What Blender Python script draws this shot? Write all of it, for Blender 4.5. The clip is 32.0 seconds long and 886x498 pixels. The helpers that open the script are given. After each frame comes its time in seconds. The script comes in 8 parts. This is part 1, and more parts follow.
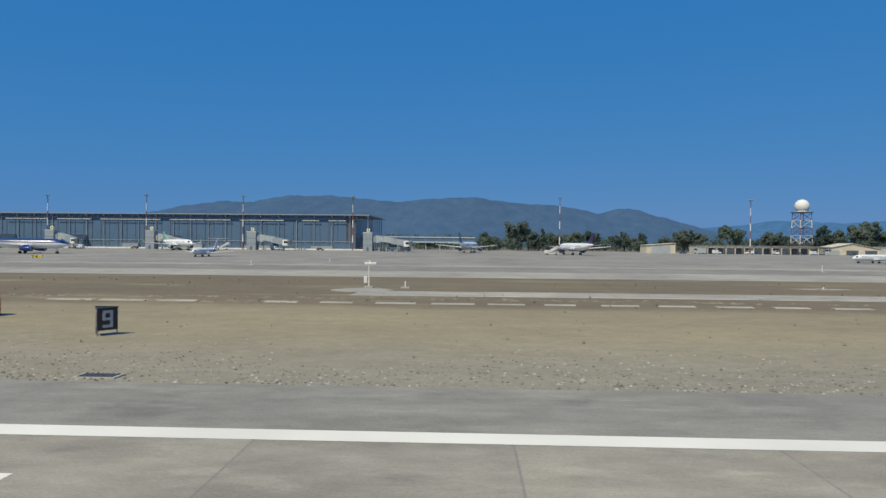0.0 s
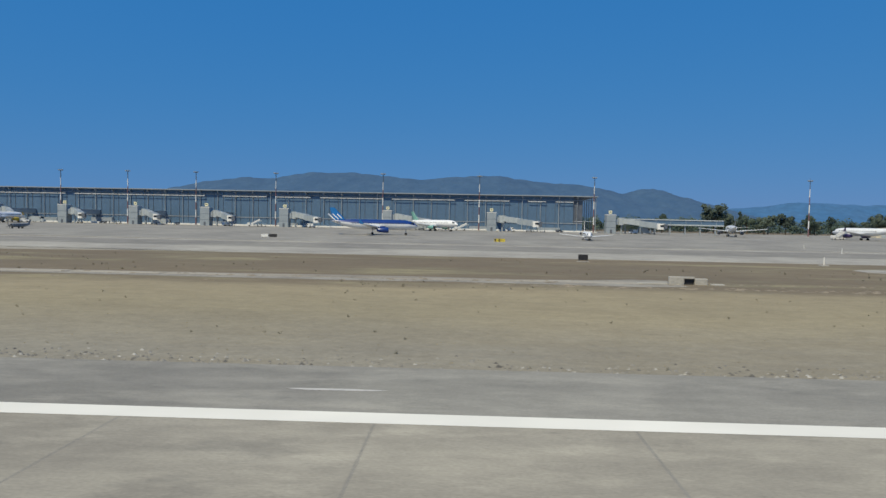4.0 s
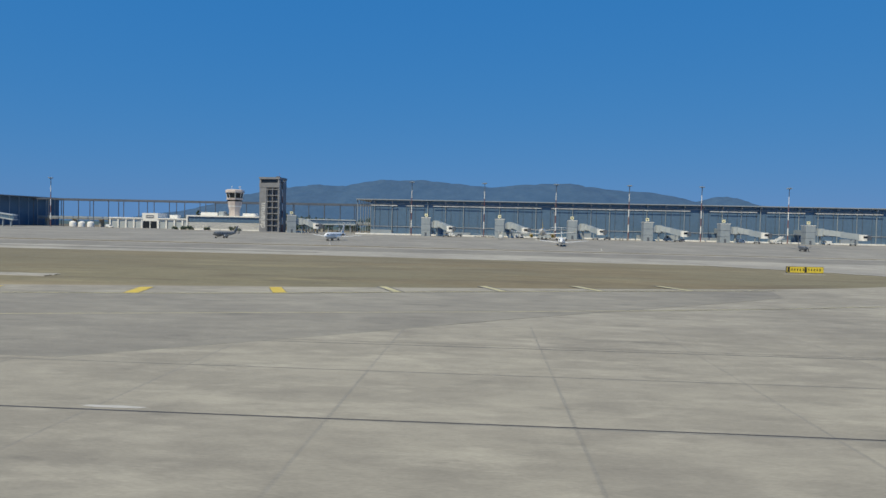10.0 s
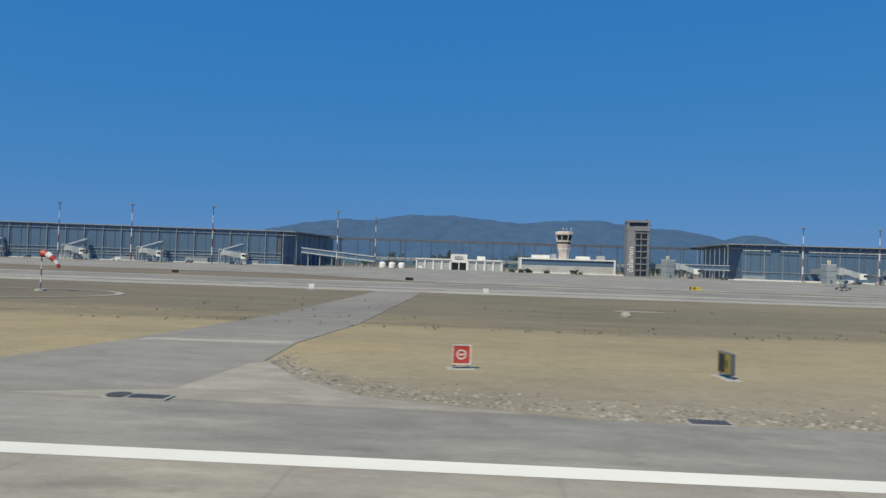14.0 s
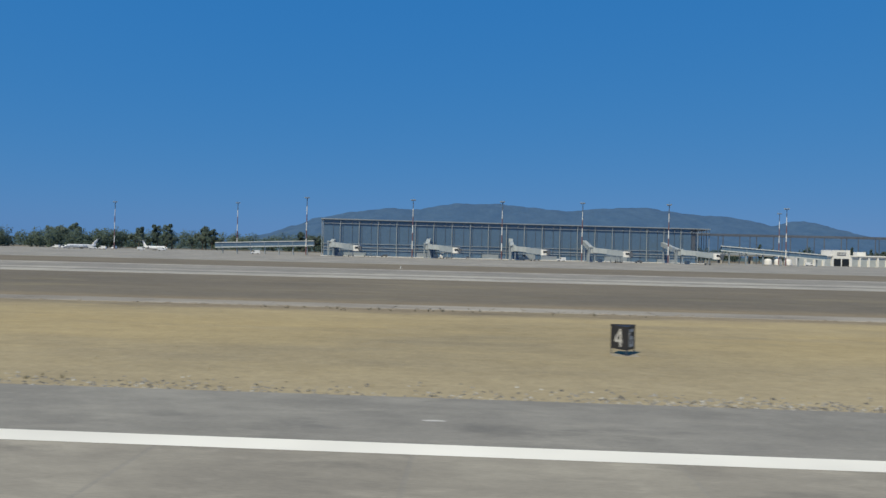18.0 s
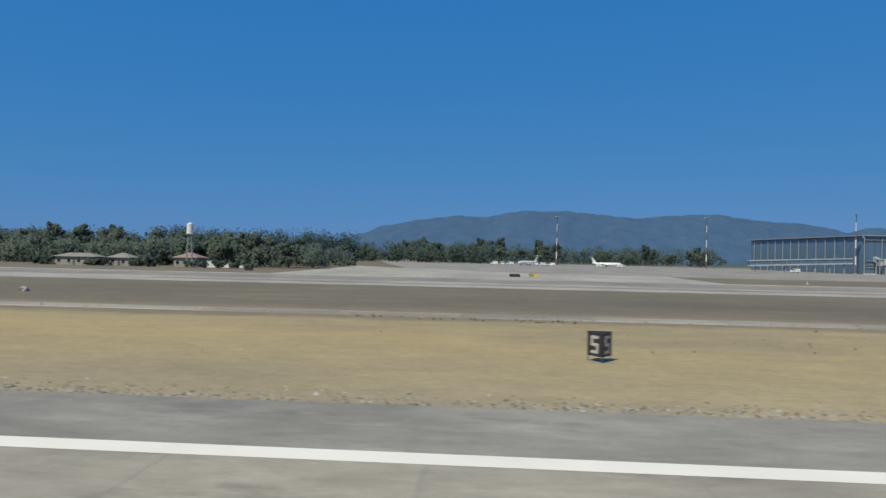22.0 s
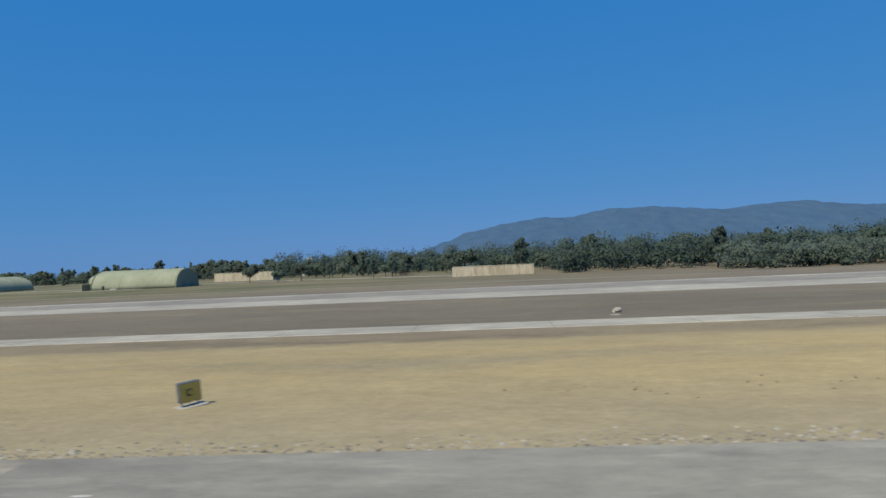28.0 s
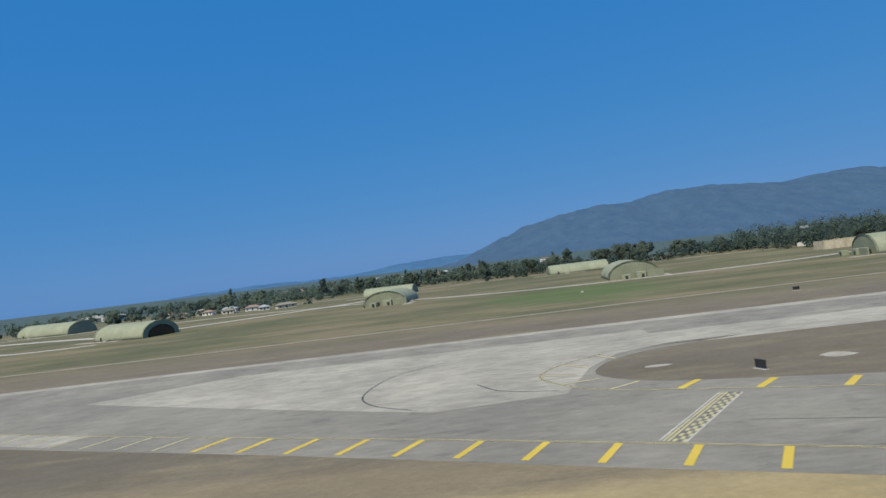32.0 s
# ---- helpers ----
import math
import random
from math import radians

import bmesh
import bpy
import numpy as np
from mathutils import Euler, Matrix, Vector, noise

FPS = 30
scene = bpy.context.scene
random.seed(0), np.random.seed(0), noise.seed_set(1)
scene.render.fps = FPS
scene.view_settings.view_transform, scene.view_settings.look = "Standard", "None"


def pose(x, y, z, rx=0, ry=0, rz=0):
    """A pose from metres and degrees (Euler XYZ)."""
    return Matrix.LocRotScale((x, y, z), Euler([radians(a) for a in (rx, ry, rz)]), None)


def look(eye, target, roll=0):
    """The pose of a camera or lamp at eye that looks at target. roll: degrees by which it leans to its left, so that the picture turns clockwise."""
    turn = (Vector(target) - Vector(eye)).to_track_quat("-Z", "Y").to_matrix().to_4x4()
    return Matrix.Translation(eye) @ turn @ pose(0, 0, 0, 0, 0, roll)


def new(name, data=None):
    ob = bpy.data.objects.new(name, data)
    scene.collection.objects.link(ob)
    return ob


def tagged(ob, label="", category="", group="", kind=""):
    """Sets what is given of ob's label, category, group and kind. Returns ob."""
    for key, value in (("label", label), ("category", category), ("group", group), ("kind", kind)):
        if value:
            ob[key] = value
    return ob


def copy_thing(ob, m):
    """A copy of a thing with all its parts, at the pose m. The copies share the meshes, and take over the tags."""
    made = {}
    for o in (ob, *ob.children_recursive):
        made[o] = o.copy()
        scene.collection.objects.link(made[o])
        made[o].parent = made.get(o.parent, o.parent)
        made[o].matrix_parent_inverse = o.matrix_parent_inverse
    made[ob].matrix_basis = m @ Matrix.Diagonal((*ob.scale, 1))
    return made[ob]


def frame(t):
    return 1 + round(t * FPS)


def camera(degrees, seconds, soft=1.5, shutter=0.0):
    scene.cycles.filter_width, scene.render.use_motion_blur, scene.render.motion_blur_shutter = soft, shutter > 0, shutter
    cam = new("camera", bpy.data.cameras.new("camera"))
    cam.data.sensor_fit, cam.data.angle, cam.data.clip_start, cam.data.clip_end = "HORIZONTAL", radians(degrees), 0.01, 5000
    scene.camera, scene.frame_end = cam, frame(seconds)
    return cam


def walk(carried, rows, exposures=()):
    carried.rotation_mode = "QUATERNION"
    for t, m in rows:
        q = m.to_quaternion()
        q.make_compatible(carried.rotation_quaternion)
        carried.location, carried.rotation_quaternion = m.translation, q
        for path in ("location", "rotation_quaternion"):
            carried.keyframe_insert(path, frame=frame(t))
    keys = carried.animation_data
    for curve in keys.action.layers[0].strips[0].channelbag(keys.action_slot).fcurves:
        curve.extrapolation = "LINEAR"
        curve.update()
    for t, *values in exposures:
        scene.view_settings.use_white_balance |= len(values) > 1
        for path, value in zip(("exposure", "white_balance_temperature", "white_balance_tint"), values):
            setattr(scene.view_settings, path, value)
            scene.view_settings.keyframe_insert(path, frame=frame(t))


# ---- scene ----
cam = camera(66.08, 32.0, shutter=0.06)
PATH = [
    (0, (7.418, -0.040, 2.055), (5.520, 49.922, 1.627), 0.54),
    (0.5, (1.105, 0.002, 2.104), (-0.716, 49.968, 1.800), 0.44),
    (1, (-5.460, -0.044, 2.051), (-7.737, 49.899, 1.335), 0.41),
    (1.5, (-12.278, -0.005, 2.098), (-14.227, 49.946, 1.047), 0.52),
    (2, (-19.337, -0.050, 2.043), (-21.432, 49.898, 1.142), 0.41),
    (2.5, (-26.652, -0.005, 2.098), (-28.803, 49.934, 0.899), 0.57),
    (3, (-34.238, -0.057, 2.038), (-35.957, 49.910, 1.422), 0.56),
    (3.5, (-42.114, -0.002, 2.101), (-43.986, 49.934, 0.409), 0.79),
    (5.5, (-76.182, 0.002, 2.103), (-77.164, 49.940, -0.180), 2.10),
    (6, (-85.304, -0.004, 2.100), (-86.433, 49.974, 1.157), 1.60),
    (6.5, (-94.691, -0.002, 2.102), (-96.136, 49.972, 1.371), 1.01),
    (7, (-104.342, 0.026, 2.121), (-106.306, 49.974, 0.961), 1.21),
    (7.5, (-114.241, 0.001, 2.103), (-116.359, 49.948, 1.176), 0.98),
    (8, (-124.428, 0.008, 2.112), (-126.889, 49.947, 1.883), 1.13),
    (8.5, (-134.890, 0.027, 2.134), (-137.720, 49.945, 1.731), 1.01),
    (9, (-145.588, -0.001, 2.104), (-148.820, 49.884, 1.067), 0.95),
    (9.5, (-156.503, -0.008, 2.104), (-159.867, 49.864, 0.893), 1.01),
    (10, (-167.625, -0.000, 2.103), (-170.857, 49.870, 0.533), 1.24),
    (10.5, (-178.957, -0.004, 2.103), (-181.435, 49.914, 0.657), 1.49),
    (11, (-190.495, 0.001, 2.103), (-192.906, 49.916, 0.457), 1.62),
    (11.5, (-202.239, 0.006, 2.103), (-203.782, 49.980, 1.600), 1.52),
    (12, (-214.203, 0.000, 2.104), (-215.517, 49.975, 3.008), 2.07),
    (12.5, (-226.400, -0.002, 2.103), (-227.006, 49.975, 3.505), 1.62),
    (13, (-238.818, 0.000, 2.107), (-241.510, 49.921, 2.942), 1.96),
    (13.5, (-251.425, 0.003, 2.103), (-253.582, 49.950, 2.928), 1.90),
    (14, (-264.199, 0.019, 2.125), (-266.583, 49.953, 3.090), 1.83),
    (14.5, (-277.142, 0.001, 2.103), (-279.528, 49.939, 2.821), 1.54),
    (16.5, (-330.702, -0.001, 2.102), (-333.154, 49.938, 1.853), 1.07),
    (17, (-344.539, -0.014, 2.089), (-347.105, 49.917, 1.547), 1.24),
    (17.5, (-358.558, -0.006, 2.102), (-360.944, 49.937, 2.067), 1.03),
    (18, (-372.803, 0.002, 2.098), (-375.187, 49.945, 2.152), 1.33),
    (18.5, (-387.301, 0.005, 2.101), (-389.953, 49.934, 2.249), 1.18),
    (19, (-402.043, -0.011, 2.090), (-404.780, 49.913, 2.425), 1.08),
    (19.5, (-417.056, -0.002, 2.102), (-419.718, 49.923, 2.717), 1.09),
    (20, (-432.389, 0.014, 2.124), (-435.157, 49.931, 2.932), 0.95),
    (20.5, (-448.030, 0.001, 2.103), (-450.953, 49.897, 3.431), 1.08),
    (21, (-463.915, 0.010, 2.116), (-467.372, 49.884, 2.936), 0.96),
    (21.5, (-480.021, 0.014, 2.103), (-483.121, 49.907, 3.125), 1.14),
    (22, (-496.296, 0.017, 2.122), (-499.793, 49.892, 2.635), 1.23),
    (22.5, (-512.579, -0.000, 2.103), (-516.245, 49.865, 2.338), 0.99),
    (23, (-528.967, 0.035, 2.143), (-532.460, 49.907, 2.924), 1.08),
    (23.5, (-545.438, 0.004, 2.108), (-548.944, 49.877, 2.671), 0.99),
    (24, (-562.046, 0.022, 2.135), (-566.020, 49.848, 0.893), 0.86),
    (24.5, (-578.839, -0.001, 2.108), (-582.441, 49.870, 2.125), 1.27),
    (25, (-595.820, 0.027, 2.135), (-598.867, 49.932, 2.589), 1.08),
    (25.5, (-612.987, -0.000, 2.105), (-616.330, 49.866, 3.564), 0.59),
    (27.5, (-683.688, 0.147, 2.477), (-686.814, 50.043, 3.248), -1.42),
    (28, (-701.861, 0.337, 2.546), (-705.264, 50.212, 3.541), -2.40),
    (28.5, (-720.232, 0.288, 2.612), (-723.807, 50.117, 4.681), -2.69),
    (29, (-738.807, 0.094, 2.797), (-741.615, 49.956, 5.223), -2.33),
    (29.5, (-757.579, -0.102, 3.195), (-760.768, 49.758, 5.135), -3.25),
    (30, (-776.523, -0.359, 3.730), (-779.637, 49.519, 5.320), -4.10),
    (30.5, (-795.623, -0.456, 4.546), (-798.754, 49.428, 5.891), -4.68),
    (31, (-814.863, -0.323, 5.576), (-818.051, 49.564, 6.657), -5.43),
    (31.5, (-834.236, -0.129, 6.725), (-837.412, 49.749, 8.162), -6.32),
    (32, (-853.786, 0.202, 7.940), (-856.762, 50.102, 8.974), -7.01),
]
walk(cam, [(t, look(eye, target, roll)) for t, eye, target, roll in PATH], [(0.0, -0.05), (8.0, -0.07), (11.0, 0.0), (14.0, 0.0), (19.0, -0.05), (24.0, 0.0), (28.0, 0.1), (30.0, 0.1), (31.0, 0.22), (32.0, 0.12)])

K = 0.405   # the whole place and the path stand at this share of life size

# ---- light ----
SUN_AZ, SUN_EL = radians(238.0), radians(54.0)   # from the left and behind the way one looks
sun_dir = Vector((math.cos(SUN_AZ) * math.cos(SUN_EL), math.sin(SUN_AZ) * math.cos(SUN_EL), math.sin(SUN_EL)))
world = bpy.data.worlds.new("sky")
scene.world = world
world.use_nodes = True
wn = world.node_tree.nodes
sky = wn.new("ShaderNodeTexSky")
sky.sky_type, sky.sun_disc = "NISHITA", False
sky.sun_elevation, sky.sun_rotation = SUN_EL, math.pi / 2 - SUN_AZ
sky.altitude, sky.air_density, sky.dust_density, sky.ozone_density = 0.0, 1.0, 0.25, 1.0
wn["Background"].inputs[1].default_value = 0.105
# summer haze: the red share of the sky climbs faster towards the horizon than the blue
split_sky, join_sky = wn.new("ShaderNodeSeparateColor"), wn.new("ShaderNodeCombineColor")
world.node_tree.links.new(sky.outputs[0], split_sky.inputs[0])
for k, (curve, gain) in enumerate(((0.84, 0.2), (0.28, 1.37), (0.1, 4.05))):
    bend, lift = wn.new("ShaderNodeMath"), wn.new("ShaderNodeMath")
    bend.operation, lift.operation = "POWER", "MULTIPLY"
    bend.inputs[1].default_value, lift.inputs[1].default_value = curve, gain
    world.node_tree.links.new(split_sky.outputs[k], bend.inputs[0])
    world.node_tree.links.new(bend.outputs[0], lift.inputs[0])
    world.node_tree.links.new(lift.outputs[0], join_sky.inputs[k])
world.node_tree.links.new(join_sky.outputs[0], wn["Background"].inputs[0])
lamp = new("sun", bpy.data.lights.new("sun", "SUN"))
lamp.data.energy, lamp.data.angle, lamp.data.color = 4.25, radians(0.53), (1.0, 0.9, 0.655)
lamp.matrix_basis = look(sun_dir * 100, (0, 0, 0))
scene.view_settings.exposure = 0.0

# ---- materials ----
def nodes_of(name):
    m = bpy.data.materials.new(name)
    m.use_nodes = True
    nt = m.node_tree
    return m, nt, nt.nodes["Principled BSDF"]


def place_node(nt):
    """The place of the shaded point in life-size metres."""
    geo = nt.nodes.new("ShaderNodeNewGeometry")
    up = nt.nodes.new("ShaderNodeVectorMath")
    up.operation = "SCALE"
    up.inputs["Scale"].default_value = 1 / K
    nt.links.new(geo.outputs["Position"], up.inputs[0])
    return up.outputs[0]


def noise_node(nt, scale, detail=5.0, rough=0.55, stretch=None):
    tex = nt.nodes.new("ShaderNodeTexNoise")
    tex.inputs["Scale"].default_value, tex.inputs["Detail"].default_value, tex.inputs["Roughness"].default_value = scale, detail, rough
    src = place_node(nt)
    if stretch:
        mp = nt.nodes.new("ShaderNodeMapping")
        mp.inputs["Scale"].default_value = stretch
        nt.links.new(src, mp.inputs["Vector"])
        src = mp.outputs["Vector"]
    nt.links.new(src, tex.inputs["Vector"])
    return tex


def ramp_node(nt, src, stops):
    r = nt.nodes.new("ShaderNodeValToRGB")
    el = r.color_ramp.elements
    while len(el) < len(stops):
        el.new(0.5)
    for e, (p, c) in zip(el, stops):
        e.position = p
        e.color = (*c, 1) if len(c) == 3 else c
    nt.links.new(src, r.inputs[0])
    return r


def mix_node(nt, kind, fac, a, b):
    m = nt.nodes.new("ShaderNodeMixRGB")
    m.blend_type = kind
    for sock, v in zip(m.inputs, (fac, a, b)):
        if isinstance(v, (int, float)):
            sock.default_value = v
        elif isinstance(v, tuple):
            sock.default_value = (*v, 1)
        else:
            nt.links.new(v, sock)
    return m.outputs[0]


def surface(name, c1, c2, big=0.15, fine=6.0, rough=0.8, bump=0.15, depth=0.02, metal=0.0, stretch=None, island=0.0):
    """A weathered surface: colour drifts between c1 and c2 at a large scale, with fine grain and relief."""
    m, nt, b = nodes_of(name)
    n1, n2 = noise_node(nt, big, 6, 0.6, stretch), noise_node(nt, fine, 4, 0.6)
    base = ramp_node(nt, n1.outputs[0], [(0.36, c1), (0.64, c2)]).outputs[0]
    grain = ramp_node(nt, n2.outputs[0], [(0.3, (0.84, 0.84, 0.84)), (0.7, (1.14, 1.14, 1.14))]).outputs[0]
    col = mix_node(nt, "MULTIPLY", 1.0, base, grain)
    if island:
        info = nt.nodes.new("ShaderNodeObjectInfo")
        tone = ramp_node(nt, info.outputs["Random"], [(0.0, (1 - island,) * 3), (1.0, (1 + island,) * 3)]).outputs[0]
        col = mix_node(nt, "MULTIPLY", 1.0, col, tone)
    nt.links.new(col, b.inputs["Base Color"])
    b.inputs["Roughness"].default_value, b.inputs["Metallic"].default_value = rough, metal
    if bump:
        bp = nt.nodes.new("ShaderNodeBump")
        bp.inputs["Strength"].default_value, bp.inputs["Distance"].default_value = bump, depth * K
        nt.links.new(n2.outputs[0], bp.inputs["Height"])
        nt.links.new(bp.outputs[0], b.inputs["Normal"])
    return m


def math_node(nt, op, a, b, c=None):
    m = nt.nodes.new("ShaderNodeMath")
    m.operation = op
    for sock, v in zip(m.inputs, (a, b, c)):
        if isinstance(v, (int, float)):
            sock.default_value = v
        elif v is not None:
            nt.links.new(v, sock)
    return m.outputs[0]


def step_node(nt, src, lo, hi, top=1.0):
    """Rises from 0 to top as src goes from lo to hi."""
    r = nt.nodes.new("ShaderNodeMapRange")
    nt.links.new(src, r.inputs["Value"])
    for key, v in (("From Min", lo), ("From Max", hi), ("To Min", 0.0), ("To Max", top)):
        r.inputs[key].default_value = v
    return r.outputs[0]


def ground_material():
    """Dry mown grass by the runway, rough brown soil past the drain, darker heath before the taxiway, dull scrub beyond."""
    m, nt, b = nodes_of("dry_grass_and_soil")
    here = place_node(nt)
    sep = nt.nodes.new("ShaderNodeSeparateXYZ")
    nt.links.new(here, sep.inputs[0])
    edge, ragged = noise_node(nt, 0.05, 6, 0.65, (0.4, 1, 1)), noise_node(nt, 0.45, 6, 0.7, (0.5, 1, 1))
    w = math_node(nt, "MULTIPLY_ADD", edge.outputs[0], 9.0, sep.outputs["Y"])
    w = math_node(nt, "MULTIPLY_ADD", ragged.outputs[0], 5.0, w)
    w = math_node(nt, "SUBTRACT", w, 7.0)
    y01 = step_node(nt, w, 0.0, 400.0)
    tan, gold, gold2 = (0.335, 0.288, 0.198), (0.37, 0.30, 0.17), (0.345, 0.288, 0.178)
    rough, dark, grey, scrub = (0.225, 0.19, 0.14), (0.162, 0.146, 0.122), (0.18, 0.161, 0.134), (0.172, 0.15, 0.115)
    west = ramp_node(nt, y01, [(0.06, tan), (0.085, gold2), (0.115, gold), (0.141, gold2), (0.15, rough), (0.172, rough), (0.185, dark), (0.27, dark), (0.34, grey), (0.6, grey), (0.75, scrub), (1.0, scrub)]).outputs[0]
    soil, red, straw = (0.215, 0.196, 0.139), (0.205, 0.174, 0.122), (0.30, 0.265, 0.172)
    east = ramp_node(nt, y01, [(0.066, (0.275, 0.256, 0.215)), (0.10, (0.305, 0.268, 0.188)), (0.138, (0.285, 0.248, 0.176)), (0.15, soil), (0.20, (0.21, 0.193, 0.139)), (0.30, (0.21, 0.191, 0.142)), (0.55, scrub), (1.0, scrub)]).outputs[0]
    zones = mix_node(nt, "MIX", step_node(nt, sep.outputs["X"], -760.0, -560.0), west, east)
    # reddish bare earth, straw and dark heath in the rough ground past the mown strip
    past = step_node(nt, w, 54.0, 60.0)
    is_east = step_node(nt, sep.outputs["X"], -640.0, -520.0)
    n_red, n_straw, n_dark = noise_node(nt, 0.06, 7, 0.68, (0.35, 1, 1)), noise_node(nt, 0.11, 7, 0.7, (0.3, 1, 1)), noise_node(nt, 0.16, 8, 0.72, (0.3, 1, 1))
    f = math_node(nt, "MULTIPLY", math_node(nt, "MULTIPLY", step_node(nt, n_red.outputs[0], 0.50, 0.60, 0.8), past), is_east)
    zones = mix_node(nt, "MIX", f, zones, red)
    f = math_node(nt, "MULTIPLY", step_node(nt, n_straw.outputs[0], 0.55, 0.66, 0.7), math_node(nt, "MULTIPLY_ADD", is_east, 0.5, 0.5))
    zones = mix_node(nt, "MIX", math_node(nt, "MULTIPLY", f, past), zones, straw)
    f = math_node(nt, "MULTIPLY", step_node(nt, n_dark.outputs[0], 0.53, 0.63, 0.7), past)
    zones = mix_node(nt, "MIX", f, zones, (0.155, 0.135, 0.105))
    f = math_node(nt, "MULTIPLY", math_node(nt, "MULTIPLY", step_node(nt, sep.outputs["X"], -320.0, -200.0, 0.8), past), step_node(nt, n_straw.outputs[0], 0.62, 0.5))
    zones = mix_node(nt, "MIX", f, zones, (0.178, 0.146, 0.112))
    # the mown strip: worn greyish lanes and paler straw
    worn, lane = noise_node(nt, 0.07, 8, 0.66, (0.35, 1, 1)), noise_node(nt, 0.03, 5, 0.6, (0.6, 1, 1))
    f = math_node(nt, "MULTIPLY", step_node(nt, worn.outputs[0], 0.49, 0.66, 0.75), math_node(nt, "SUBTRACT", 1.0, past))
    zones = mix_node(nt, "MIX", f, zones, (0.27, 0.235, 0.168))
    # grazed olive pasture round the shelters, green plain behind it blued for distance haze
    field = noise_node(nt, 0.035, 7, 0.66, (0.35, 1, 1))
    f = math_node(nt, "MULTIPLY", step_node(nt, w, 196.0, 235.0), step_node(nt, sep.outputs["X"], -1650.0, -1850.0))
    pasture = ramp_node(nt, field.outputs[0], [(0.38, (0.105, 0.118, 0.07)), (0.5, (0.15, 0.145, 0.095)), (0.6, (0.205, 0.18, 0.125))]).outputs[0]
    zones = mix_node(nt, "MIX", f, zones, pasture)
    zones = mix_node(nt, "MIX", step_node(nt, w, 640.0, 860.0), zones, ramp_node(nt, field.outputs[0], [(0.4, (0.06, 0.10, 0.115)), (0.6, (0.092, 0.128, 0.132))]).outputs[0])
    mottle, clump, fine = noise_node(nt, 0.42, 6, 0.7, (0.55, 1, 1)), noise_node(nt, 1.7, 5, 0.7, (0.8, 1, 1)), noise_node(nt, 7.0, 5, 0.75)
    col = zones
    for tex, lo, hi in ((lane, (0.86, 0.865, 0.88), (1.12, 1.10, 1.05)), (mottle, (0.90, 0.895, 0.89), (1.09, 1.09, 1.08)), (clump, (0.90, 0.895, 0.885), (1.09, 1.09, 1.08)), (fine, (0.86, 0.86, 0.85), (1.13, 1.13, 1.12))):
        col = mix_node(nt, "MULTIPLY", 1.0, col, ramp_node(nt, tex.outputs[0], [(0.3, lo), (0.7, hi)]).outputs[0])
    # a watered green meadow beside the far shelters
    vec = nt.nodes.new("ShaderNodeVectorMath")
    vec.operation = "MULTIPLY_ADD"
    nt.links.new(here, vec.inputs[0])
    vec.inputs[1].default_value = (1 / 150, 1 / 190, 0)
    vec.inputs[2].default_value = (2070 / 150, -300 / 190, 0)
    ln = nt.nodes.new("ShaderNodeVectorMath")
    ln.operation = "LENGTH"
    nt.links.new(vec.outputs[0], ln.inputs[0])
    add = math_node(nt, "MULTIPLY_ADD", n_red.outputs[0], 0.7, ln.outputs["Value"])
    fac = ramp_node(nt, add, [(0.5, (0.7, 0.7, 0.7)), (0.68, (0, 0, 0))]).outputs[0]
    mead = mix_node(nt, "MULTIPLY", 1.0, (0.10, 0.155, 0.06), ramp_node(nt, clump.outputs[0], [(0.2, (0.7, 0.7, 0.7)), (0.8, (1.25, 1.2, 1.2))]).outputs[0])
    col = mix_node(nt, "MIX", fac, col, mead)
    nt.links.new(col, b.inputs["Base Color"])
    b.inputs["Roughness"].default_value = 0.95
    b.inputs["Specular IOR Level"].default_value = 0.1
    bp = nt.nodes.new("ShaderNodeBump")
    bp.inputs["Strength"].default_value, bp.inputs["Distance"].default_value = 0.6, 0.1 * K
    nt.links.new(clump.outputs[0], bp.inputs["Height"])
    nt.links.new(bp.outputs[0], b.inputs["Normal"])
    return m


